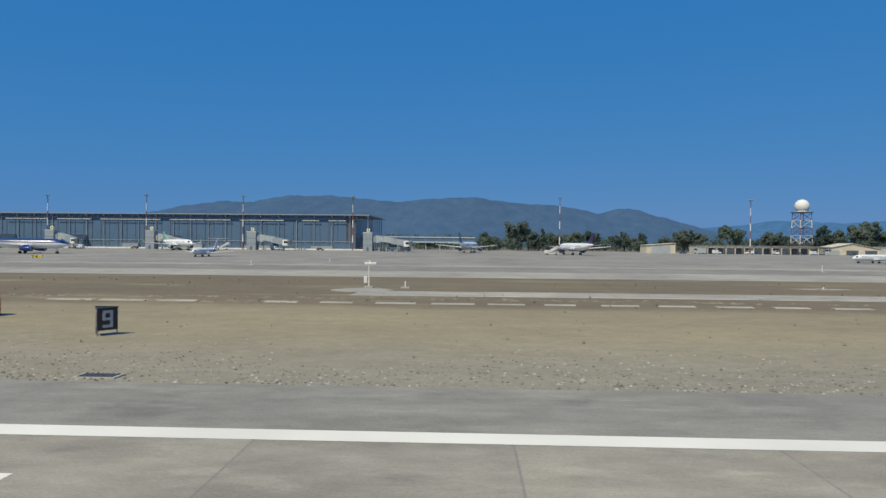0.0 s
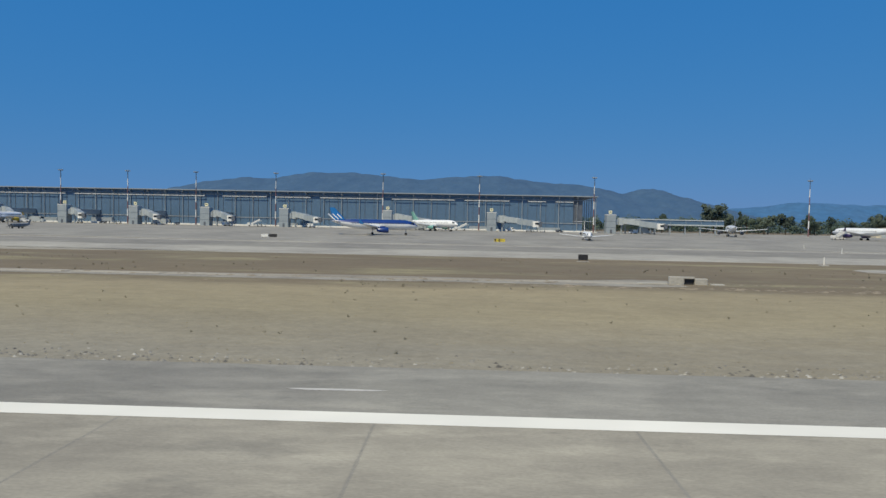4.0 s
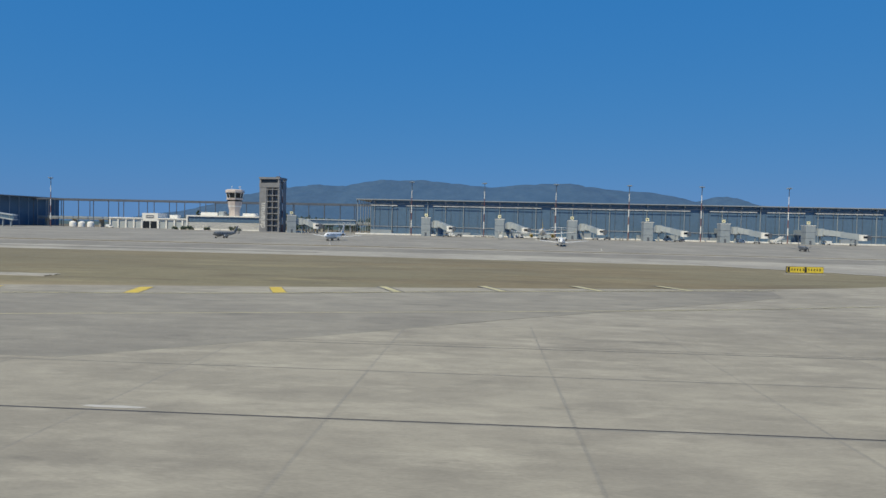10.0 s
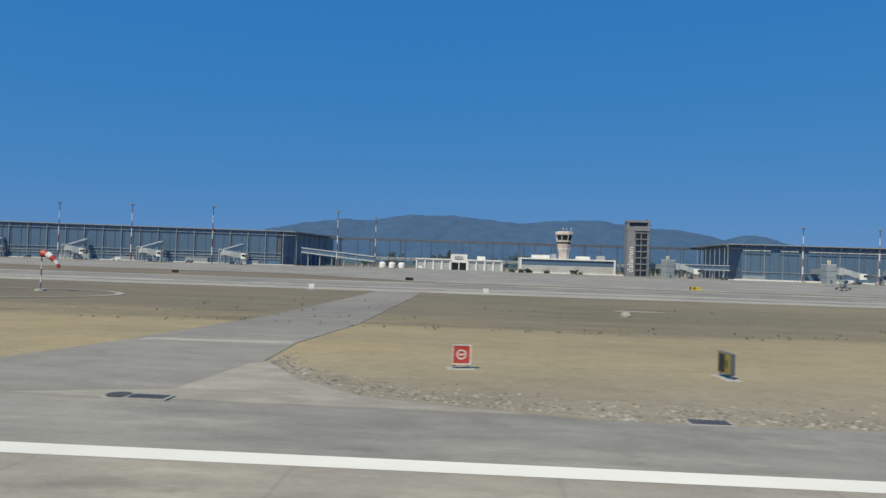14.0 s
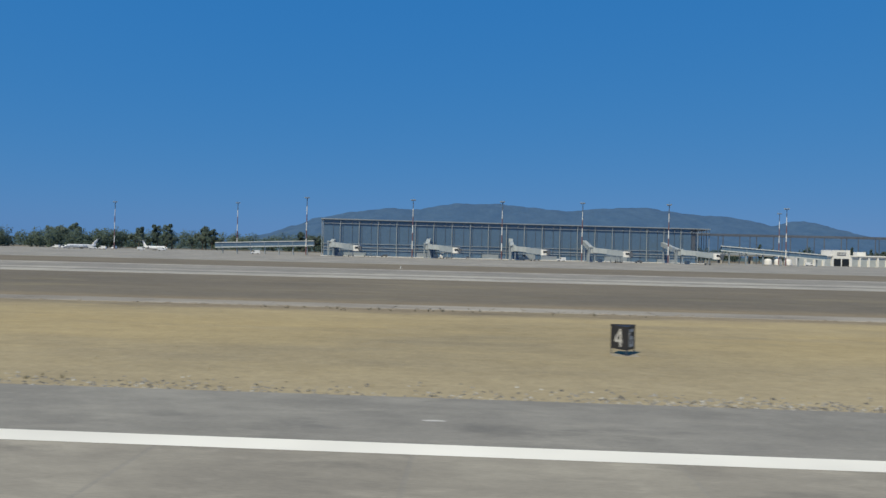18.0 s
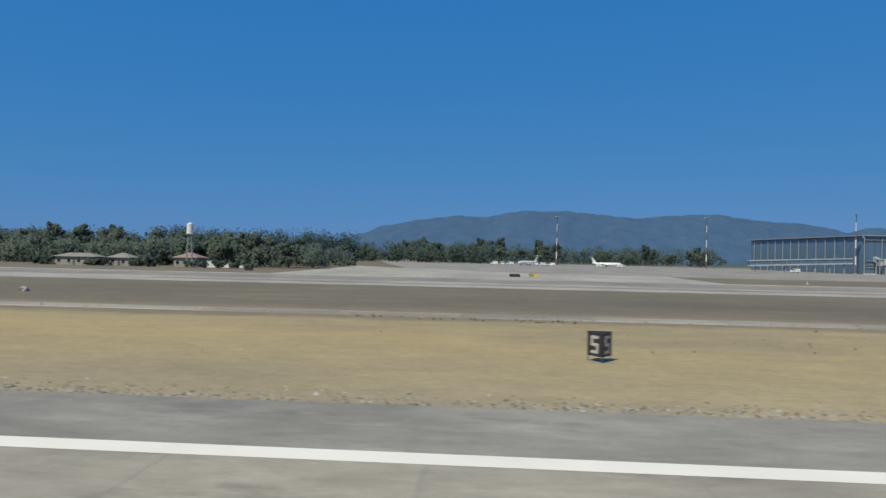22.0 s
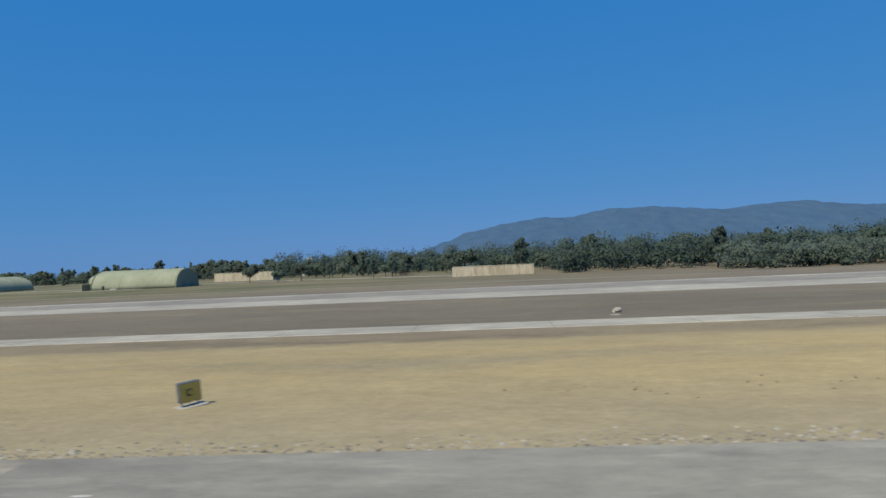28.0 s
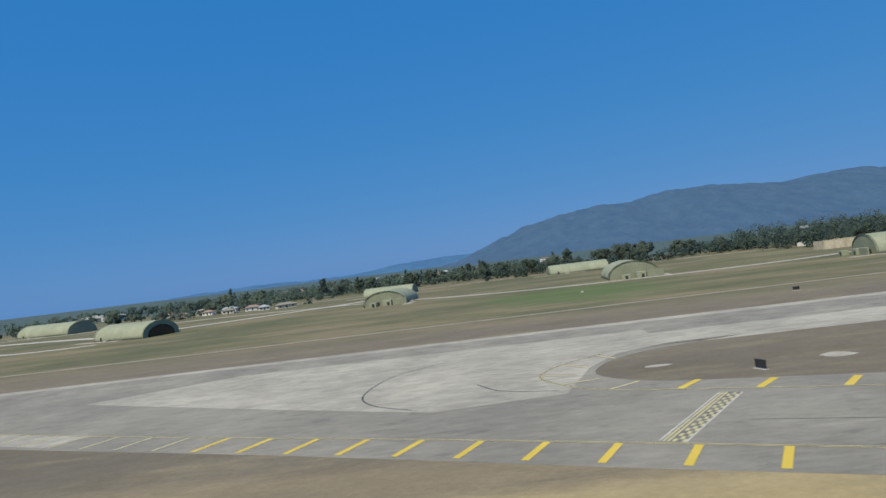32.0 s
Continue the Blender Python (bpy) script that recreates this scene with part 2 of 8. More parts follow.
def pavement_material(name, c1, c2, worn, streak_along=(0.3, 1, 1), slab=0.0):
    """Old paving: blotches of two tones, pale worn patches drawn out along the traffic, dark stains, fine aggregate."""
    m, nt, b = nodes_of(name)
    n1, n5 = noise_node(nt, 0.3, 9, 0.68, (0.6, 1, 1)), noise_node(nt, 0.9, 8, 0.7, (0.4, 1, 1))
    n2 = noise_node(nt, 0.5, 9, 0.7, streak_along)
    n3, n6 = noise_node(nt, 0.05, 4, 0.5, (1, 0.6, 1)), noise_node(nt, 0.38, 8, 0.66, (0.5, 1, 1))
    n4 = noise_node(nt, 14.0, 3, 0.6)
    col = ramp_node(nt, n1.outputs[0], [(0.44, c1), (0.56, c2)]).outputs[0]
    col = mix_node(nt, "MIX", ramp_node(nt, n2.outputs[0], [(0.53, (0, 0, 0)), (0.61, (0.5, 0.5, 0.5)), (0.72, (0.8, 0.8, 0.8))]).outputs[0], col, worn)
    col = mix_node(nt, "MULTIPLY", 1.0, col, ramp_node(nt, n6.outputs[0], [(0.33, (0.80, 0.805, 0.82)), (0.42, (1, 1, 1))]).outputs[0])
    for tex, lo, hi in ((n3, (0.84, 0.84, 0.85), (1.08, 1.08, 1.07)), (n5, (0.88, 0.88, 0.885), (1.1, 1.1, 1.09)), (n4, (0.88, 0.88, 0.88), (1.1, 1.1, 1.1))):
        col = mix_node(nt, "MULTIPLY", 1.0, col, ramp_node(nt, tex.outputs[0], [(0.34, lo), (0.64, hi)]).outputs[0])
    if slab:
        info = nt.nodes.new("ShaderNodeObjectInfo")
        tone = ramp_node(nt, info.outputs["Random"], [(0.0, (1 - slab, 1 - slab, 1 - 0.9 * slab)), (1.0, (1 + slab, 1 + slab, 1 + 0.85 * slab))]).outputs[0]
        col = mix_node(nt, "MULTIPLY", 1.0, col, tone)
    nt.links.new(col, b.inputs["Base Color"])
    b.inputs["Roughness"].default_value = 0.85
    b.inputs["Specular IOR Level"].default_value = 0.25
    bp = nt.nodes.new("ShaderNodeBump")
    bp.inputs["Strength"].default_value, bp.inputs["Distance"].default_value = 0.25, 0.01 * K
    nt.links.new(n4.outputs[0], bp.inputs["Height"])
    nt.links.new(bp.outputs[0], b.inputs["Normal"])
    return m


def paint_material(name, c, worn, amount=0.62):
    """Road paint, chipped where the noise bites through to the paving."""
    m, nt, b = nodes_of(name)
    n1, n2 = noise_node(nt, 1.6, 8, 0.75, (0.35, 1, 1)), noise_node(nt, 0.2, 3, 0.5)
    f = ramp_node(nt, n1.outputs[0], [(amount, (0, 0, 0)), (amount + 0.1, (0.8, 0.8, 0.8))]).outputs[0]
    col = mix_node(nt, "MIX", f, c, worn)
    col = mix_node(nt, "MULTIPLY", 1.0, col, ramp_node(nt, n2.outputs[0], [(0.3, (0.9, 0.9, 0.9)), (0.7, (1.05, 1.05, 1.05))]).outputs[0])
    nt.links.new(col, b.inputs["Base Color"])
    b.inputs["Roughness"].default_value = 0.6
    return m


def glossy(name, c, rough=0.25, metal=0.0, ior=1.5):
    m, nt, b = nodes_of(name)
    n = noise_node(nt, 0.8, 4, 0.6)
    col = mix_node(nt, "MULTIPLY", 1.0, c, ramp_node(nt, n.outputs[0], [(0.3, (0.9, 0.9, 0.9)), (0.7, (1.08, 1.08, 1.08))]).outputs[0])
    nt.links.new(col, b.inputs["Base Color"])
    b.inputs["Roughness"].default_value, b.inputs["Metallic"].default_value, b.inputs["IOR"].default_value = rough, metal, ior
    return m


M = {}
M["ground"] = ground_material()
M["runway"] = pavement_material("runway_asphalt", (0.232, 0.222, 0.196), (0.268, 0.256, 0.226), (0.335, 0.318, 0.275))
M["slab"] = pavement_material("worn_concrete_slab", (0.282, 0.26, 0.216), (0.328, 0.303, 0.25), (0.405, 0.375, 0.308), (0.4, 1, 1), 0.05)
M["exit"] = pavement_material("exit_concrete", (0.288, 0.266, 0.222), (0.338, 0.313, 0.26), (0.403, 0.374, 0.31), (0.5, 1, 1))
M["exit_dark"] = pavement_material("exit_asphalt", (0.232, 0.219, 0.193), (0.248, 0.234, 0.207), (0.282, 0.266, 0.234))
M["exit_wedge"] = pavement_material("exit_shoulder_asphalt", (0.245, 0.229, 0.197), (0.272, 0.254, 0.216), (0.312, 0.29, 0.246), (0.5, 1, 1))
M["taxiway"] = pavement_material("taxiway_asphalt", (0.22, 0.208, 0.183), (0.265, 0.25, 0.222), (0.315, 0.298, 0.264))
M["pale"] = pavement_material("pale_concrete", (0.325, 0.306, 0.267), (0.38, 0.36, 0.316), (0.435, 0.413, 0.365))
M["apron"] = pavement_material("apron_concrete", (0.25, 0.237, 0.21), (0.295, 0.28, 0.25), (0.325, 0.309, 0.276))
M["white_paint"] = paint_material("white_road_paint", (0.80, 0.77, 0.68), (0.45, 0.44, 0.41), 0.66)
M["yellow_paint"] = paint_material("yellow_road_paint", (0.64, 0.47, 0.06), (0.40, 0.33, 0.16), 0.62)
M["pale_yellow"] = paint_material("faded_yellow_paint", (0.55, 0.49, 0.26), (0.36, 0.33, 0.24), 0.52)
M["black_paint"] = surface("black_road_paint", (0.05, 0.048, 0.045), (0.085, 0.08, 0.075), 0.6, 9, 0.8, 0.05)
M["joint"] = surface("joint_sealant", (0.045, 0.045, 0.045), (0.075, 0.07, 0.068), 0.5, 8, 0.7, 0.0)
# both steel greys lightened and blued for the haze before the distant halls
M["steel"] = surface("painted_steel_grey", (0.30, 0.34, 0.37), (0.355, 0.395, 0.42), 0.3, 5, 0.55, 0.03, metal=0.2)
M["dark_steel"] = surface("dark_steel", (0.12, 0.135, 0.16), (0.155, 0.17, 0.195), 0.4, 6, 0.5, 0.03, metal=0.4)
M["white"] = surface("white_plaster", (0.70, 0.69, 0.66), (0.78, 0.77, 0.74), 0.25, 3, 0.75, 0.05)
M["concrete"] = surface("cast_concrete", (0.33, 0.315, 0.285), (0.42, 0.40, 0.36), 0.35, 4, 0.85, 0.15)
M["red"] = surface("red_paint", (0.42, 0.045, 0.035), (0.50, 0.07, 0.05), 0.5, 5, 0.5, 0.03)
M["yellow_sign"] = surface("yellow_sign_film", (0.66, 0.50, 0.04), (0.72, 0.56, 0.06), 0.6, 6, 0.45, 0.0)
M["black"] = surface("black_sign_film", (0.018, 0.018, 0.02), (0.035, 0.033, 0.033), 0.7, 7, 0.5, 0.0)
M["rubber"] = surface("tyre_rubber", (0.018, 0.018, 0.018), (0.03, 0.03, 0.03), 0.7, 7, 0.8, 0.05)
M["aircraft_white"] = glossy("aircraft_white_paint", (0.76, 0.77, 0.78), 0.28)
M["aircraft_blue"] = glossy("aircraft_dark_blue_paint", (0.014, 0.045, 0.20), 0.25)
M["aircraft_mid_blue"] = glossy("aircraft_light_blue_paint", (0.02, 0.17, 0.46), 0.25)
M["aircraft_grey"] = glossy("aircraft_grey_paint", (0.17, 0.18, 0.19), 0.45)
M["aircraft_yellow"] = glossy("aircraft_yellow_paint", (0.62, 0.40, 0.03), 0.3)
M["bare_metal"] = glossy("polished_metal", (0.55, 0.55, 0.56), 0.25, 0.9)
M["window"] = glossy("dark_window_glass", (0.012, 0.016, 0.022), 0.06)
# pane colour lifted to slate blue to take in the distance haze
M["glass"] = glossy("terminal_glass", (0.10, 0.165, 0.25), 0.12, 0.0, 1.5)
M["roof_grey"] = surface("roof_sheet", (0.24, 0.25, 0.27), (0.29, 0.30, 0.32), 0.2, 3, 0.5, 0.03)
M["shelter"] = surface("shelter_green_paint", (0.235, 0.265, 0.185), (0.30, 0.32, 0.235), 0.12, 2.0, 0.8, 0.1)
M["shelter_dark"] = surface("shelter_end_paint", (0.19, 0.215, 0.15), (0.24, 0.26, 0.19), 0.15, 2.0, 0.85, 0.1)
M["tile_roof"] = surface("clay_tile_roof", (0.25, 0.175, 0.15), (0.31, 0.225, 0.195), 0.6, 4, 0.85, 0.2)
M["cream"] = surface("cream_render", (0.56, 0.50, 0.38), (0.64, 0.58, 0.45), 0.3, 3, 0.8, 0.05)
M["bark"] = surface("bark", (0.10, 0.075, 0.05), (0.16, 0.12, 0.085), 0.8, 7, 0.9, 0.3)


def leaf_material(name, c1, c2):
    m, nt, b = nodes_of(name)
    geo = nt.nodes.new("ShaderNodeNewGeometry")
    info = nt.nodes.new("ShaderNodeObjectInfo")
    col = ramp_node(nt, geo.outputs["Random Per Island"], [(0.0, c1), (1.0, c2)]).outputs[0]
    col = mix_node(nt, "MULTIPLY", 1.0, col, ramp_node(nt, info.outputs["Random"], [(0.0, (0.72, 0.75, 0.74)), (1.0, (1.22, 1.2, 1.12))]).outputs[0])
    nt.links.new(col, b.inputs["Base Color"])
    b.inputs["Roughness"].default_value = 0.7
    b.inputs["Specular IOR Level"].default_value = 0.2
    tr = nt.nodes.new("ShaderNodeBsdfTranslucent")
    nt.links.new(col, tr.inputs[0])
    mixed = nt.nodes.new("ShaderNodeMixShader")
    mixed.inputs[0].default_value = 0.62
    nt.links.new(b.outputs[0], mixed.inputs[1])
    nt.links.new(tr.outputs[0], mixed.inputs[2])
    out = next(n for n in nt.nodes if n.type == "OUTPUT_MATERIAL")
    nt.links.new(mixed.outputs[0], out.inputs[0])
    return m


# the three tree greens are brightened and blued to carry distance haze
M["leaf"] = leaf_material("broad_leaves", (0.135, 0.188, 0.165), (0.168, 0.225, 0.195))
M["leaf_grey"] = leaf_material("grey_green_leaves", (0.15, 0.197, 0.178), (0.185, 0.236, 0.21))
M["needle"] = leaf_material("pine_needles", (0.118, 0.17, 0.158), (0.15, 0.205, 0.188))
M["dry_leaf"] = leaf_material("dry_grass_blades", (0.36, 0.29, 0.16), (0.46, 0.38, 0.21))
M["weed"] = leaf_material("weed_leaves", (0.18, 0.165, 0.11), (0.27, 0.235, 0.155))
M["stone"] = surface("verge_gravel", (0.3, 0.29, 0.265), (0.36, 0.35, 0.32), 1.5, 9, 0.9, 0.0)
stone_tree = M["stone"].node_tree
stone_geo = stone_tree.nodes.new("ShaderNodeNewGeometry")
stone_bsdf = next(n for n in stone_tree.nodes if n.type == "BSDF_PRINCIPLED")
stone_tree.links.new(ramp_node(stone_tree, stone_geo.outputs["Random Per Island"], [(0.0, (0.09, 0.086, 0.08)), (0.4, (0.19, 0.18, 0.16)), (0.8, (0.27, 0.257, 0.23)), (1.0, (0.42, 0.41, 0.38))]).outputs[0], stone_bsdf.inputs["Base Color"])
# wooded limestone hill, with the blue of distance haze mixed into its colour
M["hill"] = surface("haze_blue_hill", (0.036, 0.087, 0.168), (0.05, 0.105, 0.185), 0.016, 0.07, 1.0, 0.22, 10.0, stretch=(1, 0.4, 1))
# roof truss grey paled and blued: distance haze put into the colour
M["truss_steel"] = surface("haze_paled_truss_steel", (0.255, 0.29, 0.33), (0.305, 0.34, 0.375), 0.4, 6, 0.55, 0.02)
M["pale_metal_strip"] = surface("pale_clerestory_panel", (0.42, 0.43, 0.43), (0.56, 0.57, 0.56), 0.3, 4, 0.5, 0.02)
M["drain_concrete"] = surface("soiled_drain_concrete", (0.20, 0.178, 0.145), (0.33, 0.305, 0.26), 0.12, 5, 0.9, 0.1, stretch=(0.35, 1, 1), island=0.12)
# red greyed in its colour for the haze over the far masts
M["mast_red"] = surface("haze_dulled_mast_red", (0.175, 0.09, 0.098), (0.22, 0.12, 0.125), 0.6, 5, 0.6, 0.02)
M["worn_pale"] = surface("scraped_pale_concrete", (0.42, 0.41, 0.38), (0.52, 0.50, 0.47), 0.8, 6, 0.85, 0.05)
# near the horizon sky's blue: haze painted over the farthest ranges
M["far_hill"] = surface("haze_tinted_far_hill", (0.035, 0.118, 0.25), (0.048, 0.135, 0.27), 0.004, 0.02, 1.0, 0.0)

M["old_roof"] = surface("weathered_roof_tiles", (0.21, 0.195, 0.17), (0.27, 0.25, 0.22), 0.6, 4, 0.85, 0.15)
M["dusty"] = surface("dusty_track", (0.235, 0.208, 0.16), (0.29, 0.26, 0.205), 0.2, 3, 0.95, 0.1)
M["silt"] = surface("washed_silt", (0.215, 0.195, 0.16), (0.32, 0.298, 0.252), 0.25, 4, 0.95, 0.15)
M["dull_yellow"] = surface("dull_yellow_sign_film", (0.27, 0.22, 0.05), (0.33, 0.27, 0.07), 0.6, 6, 0.6, 0.0)
M["faded_black"] = surface("faded_black_paint", (0.15, 0.145, 0.13), (0.20, 0.19, 0.17), 0.6, 9, 0.8, 0.05)
M["earth_clod"] = surface("brown_soil_clods", (0.17, 0.145, 0.11), (0.26, 0.22, 0.165), 0.5, 4, 0.95, 0.0)
M["sandy"] = surface("sandy_concrete", (0.40, 0.37, 0.26), (0.50, 0.46, 0.33), 0.9, 6, 0.9, 0.1)
M["thin_joint"] = surface("thin_joint_sealant", (0.175, 0.167, 0.15), (0.225, 0.214, 0.193), 0.5, 8, 0.8, 0.0)

# ---- mesh helpers ----
PROFILE_Y = (-9000.0, 24.0, 40.0, 60.0, 110.0, 200.0, 245.0, 395.0, 9000.0)
PROFILE_Z = (-0.05, -0.05, -0.12, -0.35, -0.75, -0.9, -0.8, -0.05, -0.05)


def gz(y):
    """Height of the ground: level runway, shallow swale, apron a little higher again."""
    return float(np.interp(y, PROFILE_Y, PROFILE_Z))


def mesh_object(name, bm, material, parent=None):
    me = bpy.data.meshes.new(name)
    bm.to_mesh(me)
    bm.free()
    me.materials.append(M[material] if isinstance(material, str) else material)
    ob = new(name, me)
    if parent:
        ob.parent = parent
    return ob


def part(name, bm, material, parent, label=""):
    ob = mesh_object(name, bm, material, parent)
    if label:
        ob["label"] = label
    return ob


def thing(name, x, y, z, turn=0.0, label="", category="", group="", kind=""):
    ob = new(name)
    ob.empty_display_size = 0.2
    ob.matrix_basis = pose(x, y, z, 0, 0, turn)
    return tagged(ob, label, category, group, kind)


def add_box(bm, x0, x1, y0, y1, z0, z1, bevel=0.0):
    ret = bmesh.ops.create_cube(bm, size=1.0)
    vs = ret["verts"]
    for v in vs:
        v.co = Vector(((x0 + x1) / 2 + v.co.x * (x1 - x0), (y0 + y1) / 2 + v.co.y * (y1 - y0), (z0 + z1) / 2 + v.co.z * (z1 - z0)))
    if bevel:
        es = list({e for v in vs for e in v.link_edges})
        bmesh.ops.bevel(bm, geom=es, offset=bevel, segments=1, affect="EDGES", profile=0.5)
    return bm


def box(x0, x1, y0, y1, z0, z1, bevel=0.0):
    return add_box(bmesh.new(), x0, x1, y0, y1, z0, z1, bevel)


def add_tube(bm, a, b, r0, r1=None, seg=8, caps=True):
    a, b = Vector(a), Vector(b)
    r1 = r0 if r1 is None else r1
    q = (b - a).to_track_quat("Z", "Y")
    rings = []
    for c, r in ((a, r0), (b, r1)):
        rings.append([bm.verts.new(c + q @ Vector((r * math.cos(k * 2 * math.pi / seg), r * math.sin(k * 2 * math.pi / seg), 0))) for k in range(seg)])
    for k in range(seg):
        f = bm.faces.new((rings[0][k], rings[0][(k + 1) % seg], rings[1][(k + 1) % seg], rings[1][k]))
        f.smooth = seg > 6
    if caps:
        for f in (bm.faces.new(rings[0][::-1]), bm.faces.new(rings[1])):
            for e in f.edges:
                e.smooth = False
    return bm


def tube(a, b, r0, r1=None, seg=8):
    return add_tube(bmesh.new(), a, b, r0, r1, seg)


def loft(rings, caps=True, smooth=True):
    """A skin over closed rings with the same number of points."""
    bm = bmesh.new()
    vr = [[bm.verts.new(p) for p in ring] for ring in rings]
    n = len(vr[0])
    for a, b in zip(vr, vr[1:]):
        for k in range(n):
            f = bm.faces.new((a[k], a[(k + 1) % n], b[(k + 1) % n], b[k]))
            f.smooth = smooth
    if caps:
        for f in (bm.faces.new(vr[0][::-1]), bm.faces.new(vr[-1])):
            for e in f.edges:
                e.smooth = False
    bmesh.ops.recalc_face_normals(bm, faces=bm.faces)
    return bm


def sheet(poly, lift, skirt=0.1):
    """A paved sheet over the ground's profile, with a rim that runs into the soil."""
    bm = bmesh.new()
    bm.faces.new([bm.verts.new((x, y, 0)) for x, y in poly])
    for y in PROFILE_Y[1:-1]:
        bmesh.ops.bisect_plane(bm, geom=bm.verts[:] + bm.edges[:] + bm.faces[:], plane_co=(0, y, 0), plane_no=(0, 1, 0))
    bmesh.ops.triangulate(bm, faces=bm.faces)
    for v in bm.verts:
        v.co.z = gz(v.co.y) + lift
    for f in bm.faces:
        if f.normal.z < 0:
            f.normal_flip()
    bm.normal_update()
    for f in bm.faces:
        if f.normal.z < 0:
            f.normal_flip()
    if skirt:
        rim = [e for e in bm.edges if len(e.link_faces) == 1]
        ext = bmesh.ops.extrude_edge_only(bm, edges=rim)
        for v in ext["geom"]:
            if isinstance(v, bmesh.types.BMVert):
                v.co.z -= skirt
    return bm


def rect(x0, x1, y0, y1):
    return [(x0, y0), (x1, y0), (x1, y1), (x0, y1)]


def smooth_path(pts, step=2.0):
    """Points at even steps along a Catmull-Rom curve."""
    p = [Vector((*q, 0)) for q in pts]
    p = [2 * p[0] - p[1]] + p + [2 * p[-1] - p[-2]]
    dense = []
    for a, b, c, d in zip(p, p[1:], p[2:], p[3:]):
        for k in range(40):
            t = k / 40
            dense.append(0.5 * (2 * b + (c - a) * t + (2 * a - 5 * b + 4 * c - d) * t * t + (3 * b - a - 3 * c + d) * t ** 3))
    dense.append(p[-2])
    out, left = [dense[0]], step
    for a, b in zip(dense, dense[1:]):
        d = (b - a).length
        while d >= left and d > 0:
            a = a + (b - a) * (left / d)
            d -= left
            left = step
            out.append(a.copy())
        left -= d
    return out


def ribbon(path, half, lift, offset=0.0):
    bm = bmesh.new()
    prev = None
    for k, q in enumerate(path):
        t = (path[min(k + 1, len(path) - 1)] - path[max(k - 1, 0)]).normalized()
        nrm = Vector((-t.y, t.x, 0))
        pair = []
        for s in (offset - half, offset + half):
            v = q + nrm * s
            pair.append(bm.verts.new((v.x, v.y, gz(v.y) + lift)))
        if prev:
            bm.faces.new((prev[0], pair[0], pair[1], prev[1]))
        prev = pair
    bm.normal_update()
    for f in bm.faces:
        if f.normal.z < 0:
            f.normal_flip()
    return bm


def bar_mesh(a, b, half, lift):
    a, b = Vector((*a, 0)), Vector((*b, 0))
    t = (b - a).normalized()
    nrm = Vector((-t.y, t.x, 0)) * half
    bm = bmesh.new()
    f = bm.faces.new([bm.verts.new((v.x, v.y, gz(v.y) + lift)) for v in (a - nrm, b - nrm, b + nrm, a + nrm)])
    bm.normal_update()
    if f.normal.z < 0:
        f.normal_flip()
    return bm


# ---- ground and paving ----
def build_ground():
    xs = [-7000, -4000] + list(range(-3000, 1001, 100)) + [2000, 5000]
    ys = [-2500, -200, 24, 40, 60, 110, 200, 245, 395, 800, 1600, 3000, 4900]
    bm = bmesh.new()
    grid = [[bm.verts.new((x, y, gz(y))) for x in xs] for y in ys]
    for r0, r1 in zip(grid, grid[1:]):
        for k in range(len(xs) - 1):
            bm.faces.new((r0[k], r0[k + 1], r1[k + 1], r1[k]))
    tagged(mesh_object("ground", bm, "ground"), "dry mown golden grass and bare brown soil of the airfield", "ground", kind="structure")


build_ground()
EDGE = 23.8
def structure(name, poly, material, lift, label, skirt=0.1):
    return tagged(mesh_object(name, sheet(poly, lift, skirt), material), label, name.split("_")[0], kind="structure")


structure("runway", rect(-3000, 900, -45, EDGE), "runway", 0.04, "long weathered grey asphalt runway with pale scuffs")
def band(near, far):
    """A paved band along the airfield: nearer east of the first exit, and again past the last hangars."""
    def west(y):
        return y - 0.27 * (y - 131)
    east = 17.0
    return [(-3000, west(near)), (-1880, west(near)), (-1560, near), (-450, near), (-170, near - east), (900, near - east),
            (900, far - east), (-170, far - east), (-450, far), (-1560, far), (-1880, west(far)), (-3000, west(far))]


structure("taxiway_parallel", band(157, 187), "taxiway", 0.04, "straight grey asphalt taxiway beside pale concrete shoulders")
west_end = [(-2090, 131.3), (-2090, 150)]
structure("taxiway_shoulder_near", west_end[:1] + band(132, 157)[1:-1] + west_end[1:], "pale", 0.036, "pale concrete shoulder along the taxiway")
structure("taxiway_shoulder_north", [(-3000, 131.3), (-2090.05, 131.3), (-2090.05, 150), (-3000, 150)], "exit_dark", 0.037, "grey asphalt between the last exit and the taxiway")
structure("taxiway_shoulder_far", band(187, 194), "pale", 0.036, "narrow pale concrete shoulder along the taxiway")
structure("taxiway_shoulder_strip", [(-1300, 142), (-450, 142), (-450, 149), (-1300, 149)], "taxiway", 0.044, "grey asphalt strip in the pale taxiway shoulder", 0.005)
structure("apron", [(-1215, 262), (-1170, 255), (-725, 255), (-668, 207), (-450, 206), (-170, 182), (900, 182), (900, 520), (-620, 520), (-1330, 640), (-1290, 420), (-1262, 300)], "apron", 0.04, "wide grey concrete apron in front of the terminals")
structure("apron_edge", [(-664, 204), (-450, 203), (-170, 179), (900, 179), (900, 181.9), (-170, 181.9), (-450, 205.9), (-664, 206.9)], "pale", 0.038, "narrow pale concrete edge of the apron")
structure("apron_access", [(-1290, 194), (-1160, 194), (-1160, 256), (-1215, 263), (-1262, 300), (-1290, 330)], "pale", 0.038, "pale concrete access to the apron")

